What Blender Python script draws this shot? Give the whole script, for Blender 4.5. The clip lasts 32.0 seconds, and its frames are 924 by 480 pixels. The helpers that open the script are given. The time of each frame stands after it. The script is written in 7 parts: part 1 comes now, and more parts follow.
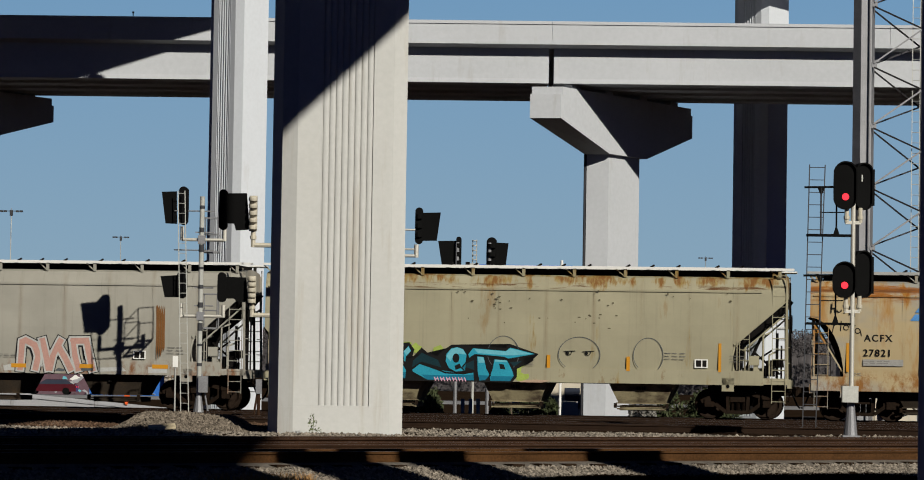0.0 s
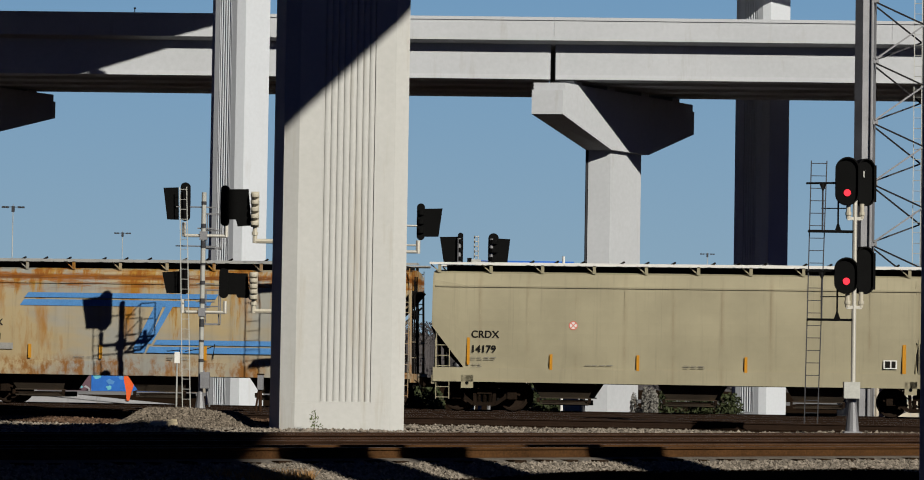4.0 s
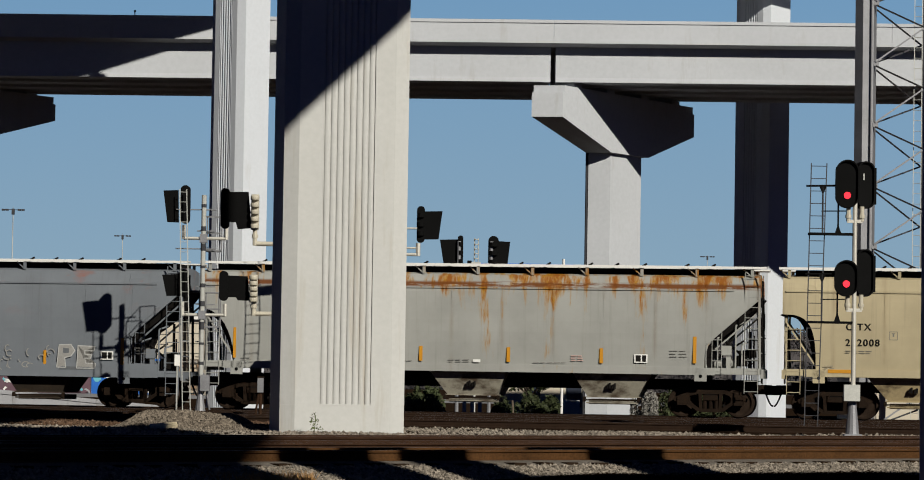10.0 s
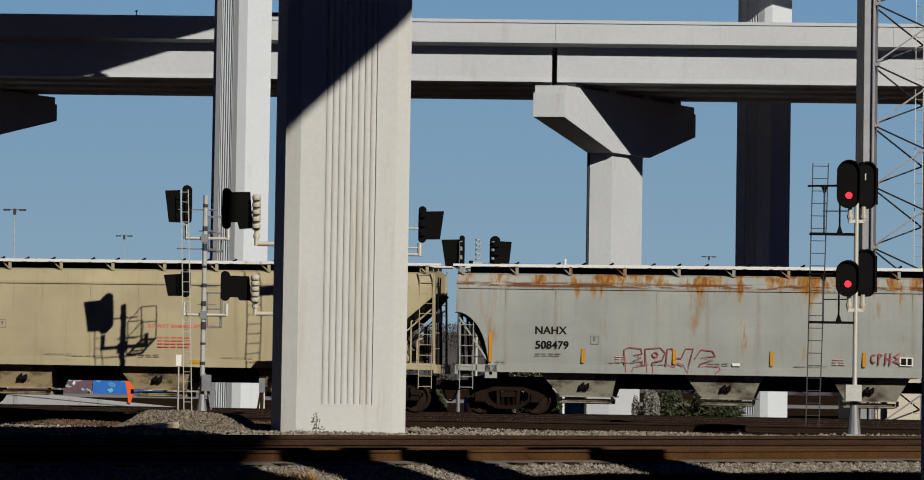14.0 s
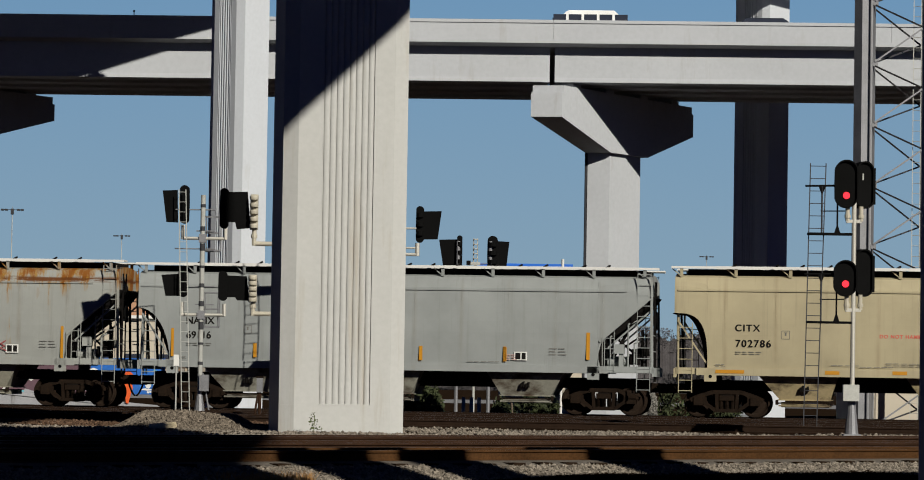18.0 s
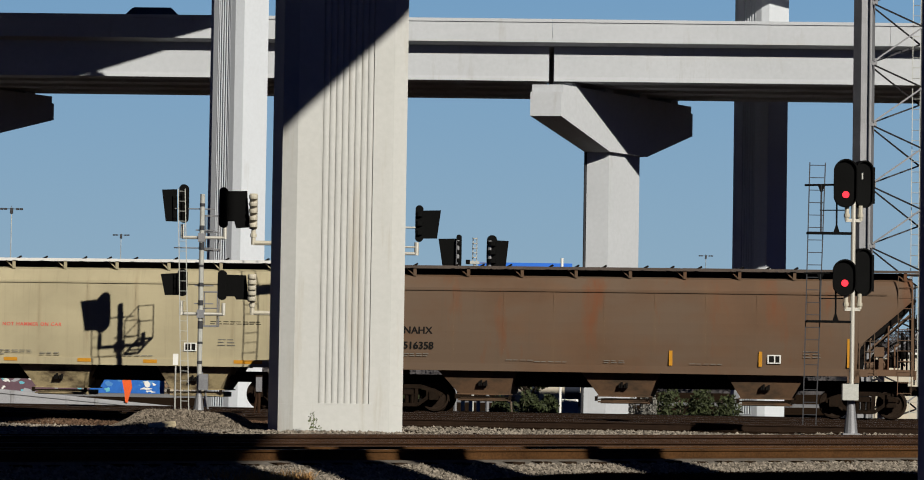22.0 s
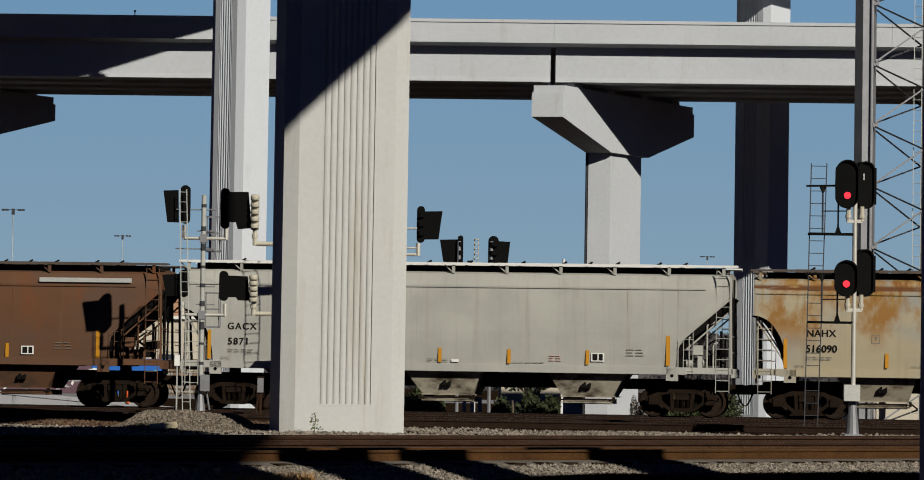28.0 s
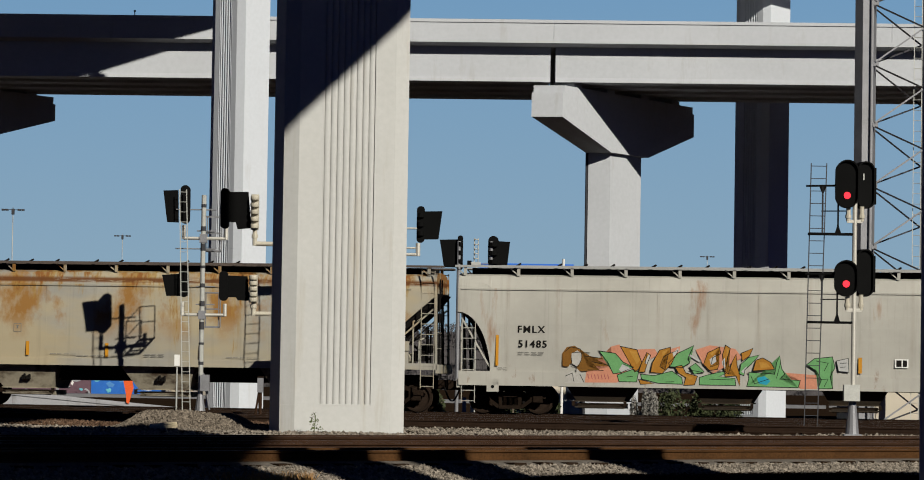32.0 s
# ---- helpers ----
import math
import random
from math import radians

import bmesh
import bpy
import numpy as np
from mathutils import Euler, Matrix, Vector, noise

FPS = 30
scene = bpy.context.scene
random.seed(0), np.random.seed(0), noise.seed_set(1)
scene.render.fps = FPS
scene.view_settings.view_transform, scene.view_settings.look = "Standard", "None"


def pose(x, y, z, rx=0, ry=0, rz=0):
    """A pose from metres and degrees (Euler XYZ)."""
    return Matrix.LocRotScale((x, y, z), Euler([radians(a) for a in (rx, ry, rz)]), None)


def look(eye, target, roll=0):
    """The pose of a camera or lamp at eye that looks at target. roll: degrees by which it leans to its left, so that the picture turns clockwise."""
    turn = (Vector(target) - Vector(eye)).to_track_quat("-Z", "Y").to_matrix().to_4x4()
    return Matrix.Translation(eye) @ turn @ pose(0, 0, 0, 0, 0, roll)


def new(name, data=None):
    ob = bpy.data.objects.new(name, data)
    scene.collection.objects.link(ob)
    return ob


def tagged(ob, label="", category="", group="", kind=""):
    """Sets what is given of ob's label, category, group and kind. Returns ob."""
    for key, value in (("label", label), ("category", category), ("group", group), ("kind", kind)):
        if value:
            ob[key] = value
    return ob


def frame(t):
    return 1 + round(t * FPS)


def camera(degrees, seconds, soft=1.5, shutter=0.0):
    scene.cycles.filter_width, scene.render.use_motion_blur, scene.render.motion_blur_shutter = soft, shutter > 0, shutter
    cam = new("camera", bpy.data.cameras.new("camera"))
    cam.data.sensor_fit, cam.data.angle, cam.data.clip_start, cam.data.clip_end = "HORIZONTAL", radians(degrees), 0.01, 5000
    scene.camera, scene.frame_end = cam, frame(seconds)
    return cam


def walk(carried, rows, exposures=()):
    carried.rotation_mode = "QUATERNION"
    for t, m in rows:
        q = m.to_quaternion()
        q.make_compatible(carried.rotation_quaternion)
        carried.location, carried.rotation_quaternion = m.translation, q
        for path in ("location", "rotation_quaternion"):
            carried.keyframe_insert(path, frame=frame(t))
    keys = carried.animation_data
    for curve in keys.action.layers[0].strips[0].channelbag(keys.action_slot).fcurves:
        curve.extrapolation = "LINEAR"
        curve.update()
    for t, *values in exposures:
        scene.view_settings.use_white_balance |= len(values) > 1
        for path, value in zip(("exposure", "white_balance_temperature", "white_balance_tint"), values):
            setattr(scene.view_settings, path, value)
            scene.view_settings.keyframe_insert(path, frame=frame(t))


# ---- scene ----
EYE = Vector((0.0, 0.0, 1.07))
LENS = 5600.0        # focal length in units of the picture's 1568 columns
cam = camera(math.degrees(2 * math.atan(784 / LENS)), 32.0, 0.95)

# small sway of the long lens on its stand: seconds, sideways, downwards
SWAY = [
    (0, -2.9, 2.3), (0.5, -3.1, -2.5), (1, -0.6, -0.8), (1.5, -1.5, 2.6), (2, -0.9, 1.5), (2.5, -0.6, 0.3), (3, -0.9, -2.6), (3.5, -0.2, -4.6), (5.5, 0.0,
    -3.4), (6, 6.1, -2.5), (6.5, 4.1, -1.8), (7, 3.5, -4.6), (7.5, 1.7, -0.8), (8, 1.7, -4.3), (8.5, 1.8, -3.1), (9, 0.0, 0.0), (9.5, 0.8, 0.0), (10, 0.0,
    0.0), (10.5, 1.5, -2.0), (11, -0.5, -2.6), (11.5, 0.9, -1.5), (12, 0.3, -0.8), (12.5, 1.5, -0.8), (13, 1.2, -1.4), (13.5, 2.3, 0.5), (14, 2.6, 0.0),
    (14.5, 3.2, 0.3), (16.5, 0.3, -1.4), (17, -0.3, 0.0), (17.5, -0.2, 0.0), (18, -1.4, 0.0), (18.5, -1.7, -1.5), (19, -2.6, -1.5), (19.5, -3.8, -3.1),
    (20, -4.1, -1.5), (20.5, -4.4, 0.0), (21, -3.1, 0.0), (21.5, -3.1, 1.1), (22, -2.6, -1.4), (22.5, -1.7, -1.8), (23, -3.4, 0.0), (23.5, -3.1, 0.0),
    (24, -2.6, 1.4), (24.5, -1.8, 1.5), (25, -1.5, 0.0), (25.5, -1.4, 0.5), (27.5, 0.0, 0.0), (28, 0.0, 0.0), (28.5, 0.2, 0.0), (29, 0.0, -1.4), (29.5,
    0.0, 0.0), (30, 0.0, 0.0), (30.5, 0.0, 0.0), (31, -0.2, 0.0), (31.5, -0.2, 0.0), (32, -0.2, 0.0),
]


def aim(dx, dy):
    yaw, pitch = -dx / LENS, math.atan(235.6 / LENS) + dy / LENS
    return look(EYE, EYE + Vector((math.sin(yaw) * math.cos(pitch), math.cos(yaw) * math.cos(pitch), math.sin(pitch))), 0.917)


# the clip's own brightness follows the tone of the passing cars
EXPOSED = [(0, 0.07), (1, 0.02), (2, 0.09), (3, 0.10), (6, 0.02), (7, 0.17), (8, 0.18), (9, 0.16), (10, 0.08), (11, 0.01), (12, -0.01), (13, -0.04), (14, 0.0), (17, 0.06), (18, -0.01), (19, -0.01), (20, -0.05),
           (21, -0.05), (22, 0.18), (23, 0.30), (24, 0.36), (25, 0.38), (28, -0.05), (29, -0.10), (30, 0.02), (31, 0.07), (32, 0.10)]
walk(cam, [(t, aim(dx, dy)) for t, dx, dy in SWAY], EXPOSED)

# ---------------------------------------------------------------- light
SUN_AZ, SUN_EL = 30.0, 29.0      # degrees to the right of straight behind the camera, and above the horizon
to_sun = Vector((math.sin(radians(SUN_AZ)) * math.cos(radians(SUN_EL)),
                 -math.cos(radians(SUN_AZ)) * math.cos(radians(SUN_EL)), math.sin(radians(SUN_EL))))
world = bpy.data.worlds.new("world")
scene.world = world
world.use_nodes = True
wn, wl = world.node_tree.nodes, world.node_tree.links
sky = wn.new("ShaderNodeTexSky")
sky.sky_type, sky.sun_disc = "NISHITA", False
sky.sun_elevation, sky.sun_rotation = radians(SUN_EL), radians(180 - SUN_AZ)
sky.air_density, sky.dust_density, sky.ozone_density = 1.0, 0.0, 7.5
wn["Background"].inputs["Strength"].default_value = 0.0115
deep = wn.new("ShaderNodeMix")            # a deep clear winter blue
deep.data_type, deep.blend_type = "RGBA", "MULTIPLY"
deep.inputs["Factor"].default_value = 1.0
deep.inputs["B"].default_value = (0.09, 0.34, 1.0, 1)
wl.new(sky.outputs["Color"], deep.inputs["A"])
wl.new(deep.outputs["Result"], wn["Background"].inputs["Color"])
lamp = bpy.data.lights.new("sun", "SUN")
lamp.energy, lamp.angle, lamp.color = 5.0, radians(0.5), (1.0, 0.96, 0.862)
sun = new("sun", lamp)
sun.matrix_world = look(to_sun * 100, (0, 0, 0))

# ---------------------------------------------------------------- materials
def mat(name, base, rough=0.7, metal=0.0, var=0.12, scale=1.5, fine=30.0, bump=0.15, dark=None, dark_amt=0.0, dark_scale=(0.6, 0.6, 0.25), emit=None, gloss=0.4):
    """A surface with stains at a large scale, grain at a small one, and slight relief. dark: a second colour in streaks."""
    m = bpy.data.materials.new(name)
    m.use_nodes = True
    n, l = m.node_tree.nodes, m.node_tree.links
    b = n["Principled BSDF"]
    b.inputs["Roughness"].default_value, b.inputs["Metallic"].default_value = rough, metal
    b.inputs["Specular IOR Level"].default_value = gloss
    tc = n.new("ShaderNodeTexCoord")
    big, small = n.new("ShaderNodeTexNoise"), n.new("ShaderNodeTexNoise")
    big.inputs["Scale"].default_value, big.inputs["Detail"].default_value = scale, 6
    small.inputs["Scale"].default_value, small.inputs["Detail"].default_value = fine, 3
    for t in (big, small):
        l.new(tc.outputs["Object"], t.inputs["Vector"])
    add = n.new("ShaderNodeMath")
    add.operation = "ADD"
    l.new(big.outputs["Fac"], add.inputs[0])
    l.new(small.outputs["Fac"], add.inputs[1])
    rng = n.new("ShaderNodeMapRange")
    rng.inputs["From Min"].default_value, rng.inputs["From Max"].default_value = 0.7, 1.3
    rng.inputs["To Min"].default_value, rng.inputs["To Max"].default_value = 1 - var, 1 + var
    l.new(add.outputs[0], rng.inputs["Value"])
    mul = n.new("ShaderNodeVectorMath")
    mul.operation = "SCALE"
    mul.inputs[0].default_value = base
    l.new(rng.outputs[0], mul.inputs["Scale"])
    out = mul.outputs[0]
    if dark is not None:
        mp = n.new("ShaderNodeMapping")
        mp.inputs["Scale"].default_value = dark_scale
        l.new(tc.outputs["Object"], mp.inputs["Vector"])
        st = n.new("ShaderNodeTexNoise")
        st.inputs["Scale"].default_value, st.inputs["Detail"].default_value, st.inputs["Roughness"].default_value = 3.0, 8, 0.65
        l.new(mp.outputs[0], st.inputs["Vector"])
        ramp = n.new("ShaderNodeMapRange")
        ramp.inputs["From Min"].default_value, ramp.inputs["From Max"].default_value = 0.62 - 0.3 * dark_amt, 0.8 - 0.3 * dark_amt
        l.new(st.outputs["Fac"], ramp.inputs["Value"])
        mix = n.new("ShaderNodeMix")
        mix.data_type = "RGBA"
        mix.inputs["B"].default_value = (*dark, 1)
        l.new(ramp.outputs[0], mix.inputs["Factor"])
        l.new(out, mix.inputs["A"])
        out = mix.outputs["Result"]
    l.new(out, b.inputs["Base Color"])
    if bump:
        bp = n.new("ShaderNodeBump")
        bp.inputs["Strength"].default_value, bp.inputs["Distance"].default_value = bump, 0.02
        l.new(small.outputs["Fac"], bp.inputs["Height"])
        l.new(bp.outputs[0], b.inputs["Normal"])
    if emit:
        b.inputs["Emission Color"].default_value = (*emit[0], 1)
        b.inputs["Emission Strength"].default_value = emit[1]
    return m


CONCRETE = mat("concrete", (0.425, 0.422, 0.405), 0.85, var=0.045, scale=0.5, fine=9, bump=0.08, dark=(0.36, 0.335, 0.29), dark_amt=0.22, dark_scale=(0.8, 0.8, 0.07), gloss=0.08)
CONCRETE_FAR = mat("bridge_concrete", (0.408, 0.420, 0.440), 0.85, var=0.05, scale=0.3, fine=6, bump=0.1, dark=(0.34, 0.335, 0.335), dark_amt=0.12, dark_scale=(0.5, 0.5, 0.08), gloss=0.08)
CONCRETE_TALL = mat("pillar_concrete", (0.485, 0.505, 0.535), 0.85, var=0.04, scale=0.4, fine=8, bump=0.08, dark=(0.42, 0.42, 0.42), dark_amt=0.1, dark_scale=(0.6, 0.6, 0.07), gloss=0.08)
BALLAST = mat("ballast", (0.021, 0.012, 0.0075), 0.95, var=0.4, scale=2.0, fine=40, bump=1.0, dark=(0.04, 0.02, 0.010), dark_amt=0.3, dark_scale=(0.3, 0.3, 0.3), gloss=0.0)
STONE = mat("crushed_stone", (0.12, 0.105, 0.09), 0.95, var=0.35, scale=9, fine=60, bump=0.3, gloss=0.0)
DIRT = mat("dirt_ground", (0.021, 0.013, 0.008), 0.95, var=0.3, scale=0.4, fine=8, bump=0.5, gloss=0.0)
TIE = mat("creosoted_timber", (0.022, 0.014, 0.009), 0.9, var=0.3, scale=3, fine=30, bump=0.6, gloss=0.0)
RUST = mat("rusty_steel", (0.054, 0.025, 0.009), 0.85, 0.0, var=0.45, scale=1.1, fine=30, bump=0.3, gloss=0.08)
# worn railhead; the sky's bluish reflection is put into its base colour
RAIL_TOP = mat("worn_rail_sky_sheen", (0.22, 0.225, 0.26), 0.5, 0.3, var=0.1)
BRACE = mat("dull_brown_steel", (0.018, 0.017, 0.018), 0.8, 0.0, var=0.3, gloss=0.08)
BLACK = mat("black_paint", (0.004, 0.004, 0.004), 0.8, var=0.2, gloss=0.05)
CREAM = mat("cream_enamel", (0.40, 0.365, 0.29), 0.6, var=0.15)
DARK_STEEL = mat("dark_weathered_steel", (0.035, 0.035, 0.04), 0.7, 0.2, var=0.3)
YARD_RUST = mat("oily_rail_steel", (0.018, 0.010, 0.006), 0.85, 0.0, var=0.3, scale=3, fine=40, gloss=0.08)
ALUM = mat("aluminium", (0.46, 0.44, 0.39), 0.5, 0.35, var=0.1)
GALV = mat("galvanised_steel", (0.40, 0.40, 0.37), 0.5, 0.3, var=0.12, scale=5, bump=0.04)
GALV_DARK = mat("weathered_galvanised_steel", (0.20, 0.20, 0.21), 0.6, 0.5, var=0.2)
RED_LENS = mat("red_lens", (0.4, 0.01, 0.02), 0.3, emit=((1.0, 0.03, 0.045), 1.5))
MID_RUST = mat("dull_rusty_steel", (0.030, 0.015, 0.008), 0.85, 0.0, var=0.4, scale=1.2, fine=25, bump=0.3, gloss=0.08)
WHEEL = mat("wheel_steel", (0.020, 0.013, 0.009), 0.8, 0.1, var=0.3, scale=4, gloss=0.05)
TRUCK = mat("grimy_cast_steel", (0.014, 0.009, 0.006), 0.85, 0.1, var=0.4, scale=4, dark=(0.034, 0.017, 0.009), dark_amt=0.15, dark_scale=(2, 2, 2), gloss=0.05)
# grime taken to near black, with the shade under and inside the cars painted in
UNDER = mat("grimy_shade_black", (0.006, 0.005, 0.0045), 0.9, var=0.3, gloss=0.1)
AMBER = mat("amber_reflective_tape", (0.45, 0.20, 0.01), 0.5, var=0.08)
INK = mat("black_stencil", (0.012, 0.011, 0.010), 0.9, gloss=0.05)
INK_GREY = mat("faded_stencil", (0.15, 0.145, 0.13), 0.8, gloss=0.1)
INK_RED = mat("red_stencil", (0.55, 0.10, 0.07), 0.7)
WHITE = mat("white_paint", (0.62, 0.61, 0.58), 0.6, var=0.04)


def bm_box(bm, c, size, rot=None):
    r = bmesh.ops.create_cube(bm, size=1.0)["verts"]
    bmesh.ops.scale(bm, vec=size, verts=r)
    if rot is not None:
        bmesh.ops.rotate(bm, cent=(0, 0, 0), matrix=rot, verts=r)
    bmesh.ops.translate(bm, vec=c, verts=r)
    return r


def bm_bar(bm, a, b, rad=0.02, n=6):
    """A round bar from a to b."""
    a, b = Vector(a), Vector(b)
    d = b - a
    q = d.to_track_quat("Z", "Y").to_matrix()
    ring = [q @ Vector((rad * math.cos(i * 2 * math.pi / n), rad * math.sin(i * 2 * math.pi / n), 0)) for i in range(n)]
    lo, hi = [bm.verts.new(a + p) for p in ring], [bm.verts.new(b + p) for p in ring]
    for i in range(n):
        bm.faces.new((lo[i], lo[(i + 1) % n], hi[(i + 1) % n], hi[i]))
    bm.faces.new(lo[::-1]), bm.faces.new(hi)


def bm_pipe(bm, pts, rad, n=6):
    """A round bar bent along the points."""
    pts = [Vector(p) for p in pts]
    rings = []
    for i, p in enumerate(pts):
        q = (pts[min(i + 1, len(pts) - 1)] - pts[max(i - 1, 0)]).to_track_quat("Z", "Y").to_matrix()
        rings.append([bm.verts.new(p + q @ Vector((rad * math.cos(k * 2 * math.pi / n), rad * math.sin(k * 2 * math.pi / n), 0))) for k in range(n)])
    for a, b in zip(rings[:-1], rings[1:]):
        for k in range(n):
            bm.faces.new((a[k], a[(k + 1) % n], b[(k + 1) % n], b[k]))
    bm.faces.new(rings[0][::-1]), bm.faces.new(rings[-1])


def bm_beam(bm, a, b, w=0.1, h=0.1, up=(0, 0, 1)):
    """A square bar from a to b, w across and h along up."""
    a, b = Vector(a), Vector(b)
    d = (b - a).normalized()
    side = d.cross(Vector(up)).normalized() * w / 2
    top = side.cross(d).normalized() * h / 2
    vs = [bm.verts.new(p + s + t) for p in (a, b) for s, t in ((side, top), (-side, top), (-side, -top), (side, -top))]
    for i in range(4):
        bm.faces.new((vs[i], vs[(i + 1) % 4], vs[4 + (i + 1) % 4], vs[4 + i]))
    bm.faces.new(vs[3::-1]), bm.faces.new(vs[4:])


def bm_prism(bm, poly, z0, z1):
    """An upright prism over a polygon in plan."""
    lo, hi = [bm.verts.new((x, y, z0)) for x, y in poly], [bm.verts.new((x, y, z1)) for x, y in poly]
    n = len(poly)
    for i in range(n):
        bm.faces.new((lo[i], lo[(i + 1) % n], hi[(i + 1) % n], hi[i]))
    bm.faces.new(lo[::-1]), bm.faces.new(hi)


def bm_slab(bm, poly, y0, y1):
    """A plate with its outline in x and z, from y0 to y1."""
    lo, hi = [bm.verts.new((x, y0, z)) for x, z in poly], [bm.verts.new((x, y1, z)) for x, z in poly]
    n = len(poly)
    for i in range(n):
        bm.faces.new((lo[i], lo[(i + 1) % n], hi[(i + 1) % n], hi[i]))
    bm.faces.new(lo[::-1]), bm.faces.new(hi)


def mesh_of(name, bm, material, smooth=False):
    bmesh.ops.recalc_face_normals(bm, faces=bm.faces)
    me = bpy.data.meshes.new(name)
    bm.to_mesh(me)
    bm.free()
    me.materials.append(material)
    if smooth:
        me.shade_smooth()
    return me


def part(name, bm, material, parent, label="", smooth=False):
    ob = new(name, bm if isinstance(bm, bpy.types.Mesh) else mesh_of(name, bm, material, smooth))
    ob.parent = parent
    if label:
        tagged(ob, label)
    return ob


def thing(name, label, category, m=None, group="", kind=""):
    ob = new(name)
    if m is not None:
        ob.matrix_world = m
    return tagged(ob, label, category, group, kind)


def solid(name, bm, material, label, category="", kind="", group="", m=None, smooth=False):
    ob = new(name, mesh_of(name, bm, material, smooth))
    if m is not None:
        ob.matrix_world = m
    return tagged(ob, label, category, group, kind)

# ---------------------------------------------------------------- ground and tracks
def grid_sheet(name, x0, x1, y0, y1, nx, ny, height, material, label, kind="structure"):
    xs, ys = np.linspace(x0, x1, nx), np.linspace(y0, y1, ny)
    gx, gy = np.meshgrid(xs, ys)
    co = np.stack([gx, gy, height(gx, gy)], -1).reshape(-1, 3)
    i = (np.arange(ny - 1)[:, None] * nx + np.arange(nx - 1)).ravel()
    me = bpy.data.meshes.new(name)
    me.from_pydata(co.tolist(), [], np.stack([i, i + 1, i + nx + 1, i + nx], -1).tolist())
    me.materials.append(material)
    me.shade_smooth()
    return tagged(new(name, me), label, "ground", "", kind)


def ground_z(x, y):
    bumps = 0.03 * np.sin(x * 0.9 + 0.4 * y) * np.sin(y * 0.7 - 0.3 * x)
    q = 0.6428 * (x + 3.5) - 0.766 * (y - 46.8)      # metres before the nearest rail
    return -0.22 + bumps * (np.abs(y - 85) < 25) + 0.05 * np.clip(1 + q / 0.6, 0, 1) * (np.abs(y - 47) < 40) - 0.20 * np.clip(q - 0.25, 0, 2.2) - 0.9 * np.clip((y - 118) / 20, 0, 1)


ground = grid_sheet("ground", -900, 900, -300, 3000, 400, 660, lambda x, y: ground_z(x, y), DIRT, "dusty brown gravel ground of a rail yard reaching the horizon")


def rail_mesh(length, steel):
    """A flat-bottomed rail with head, web and foot, its top at z = 0, along x."""
    half = [(0.0, 0.0), (0.028, 0.0), (0.036, -0.008), (0.036, -0.035), (0.010, -0.050), (0.009, -0.140), (0.070, -0.165), (0.070, -0.180), (0.0, -0.180)]
    prof = half + [(-y, z) for y, z in half[::-1][1:-1]]
    bm = bmesh.new()
    lo, hi = [bm.verts.new((-length / 2, y, z)) for y, z in prof], [bm.verts.new((length / 2, y, z)) for y, z in prof]
    n = len(prof)
    for i in range(n):
        f = bm.faces.new((lo[i], lo[(i + 1) % n], hi[(i + 1) % n], hi[i]))
        f.material_index = 1 if i in (0, n - 1) else 0
    bm.faces.new(lo[::-1]), bm.faces.new(hi)
    me = mesh_of("rail", bm, steel)
    me.materials.append(RAIL_TOP)
    return me


TIE_BM = bmesh.new()
bm_box(TIE_BM, (0, 0, -0.25), (0.23, 2.6, 0.14))
bmesh.ops.bevel(TIE_BM, geom=TIE_BM.edges[:], offset=0.012, segments=1)
TIE_MESH = mesh_of("tie", TIE_BM, TIE)


def track(cx, cy, ang, length, ties_from, ties_to, label, steel=None, bedded=True):
    """A track through (cx, cy) at ang degrees; ties as parts along a stretch of it."""
    t = thing("railway_track", label, "railway track", pose(cx, cy, 0, 0, 0, ang), kind="structure")
    steel = steel or YARD_RUST
    me = rail_mesh(length, steel)
    for s in (-0.7175, 0.7175):
        part("rail", me, RUST, t).location = (0, s, 0)
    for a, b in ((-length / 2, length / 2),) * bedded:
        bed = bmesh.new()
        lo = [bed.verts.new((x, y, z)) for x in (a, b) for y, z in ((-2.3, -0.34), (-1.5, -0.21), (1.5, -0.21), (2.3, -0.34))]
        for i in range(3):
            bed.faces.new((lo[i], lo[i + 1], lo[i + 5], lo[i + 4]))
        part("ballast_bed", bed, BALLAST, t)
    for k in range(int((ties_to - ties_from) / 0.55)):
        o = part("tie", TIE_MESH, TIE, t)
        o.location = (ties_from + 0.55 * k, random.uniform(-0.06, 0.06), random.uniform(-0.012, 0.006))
        o.rotation_euler = (0, 0, random.uniform(-0.03, 0.03))
    return t


YAW = -7.94                       # the direction of the train's track in plan
ALONG = Vector((math.cos(radians(YAW)), math.sin(radians(YAW)), 0))
ACROSS = Vector((-ALONG.y, ALONG.x, 0))
SIDE = Vector((0, 104.67, 0))     # where the cars' near side crosses x = 0
BASE = SIDE + ACROSS * 1.55       # the middle of their track
track(BASE.x, BASE.y, YAW, 420, -24, 24, "rusty main line track that the freight train runs on")
for k, dist in enumerate((5.4, 10.4, 15.6, 19.9)):
    c = BASE - ACROSS * dist
    track(c.x, c.y, YAW + 0.6 * k, 420, -22, 22, "rust-brown yard track on stained ballast")
NEAR = Vector((math.cos(radians(40)), math.sin(radians(40)), 0))
NOUT = Vector((-NEAR.y, NEAR.x, 0))
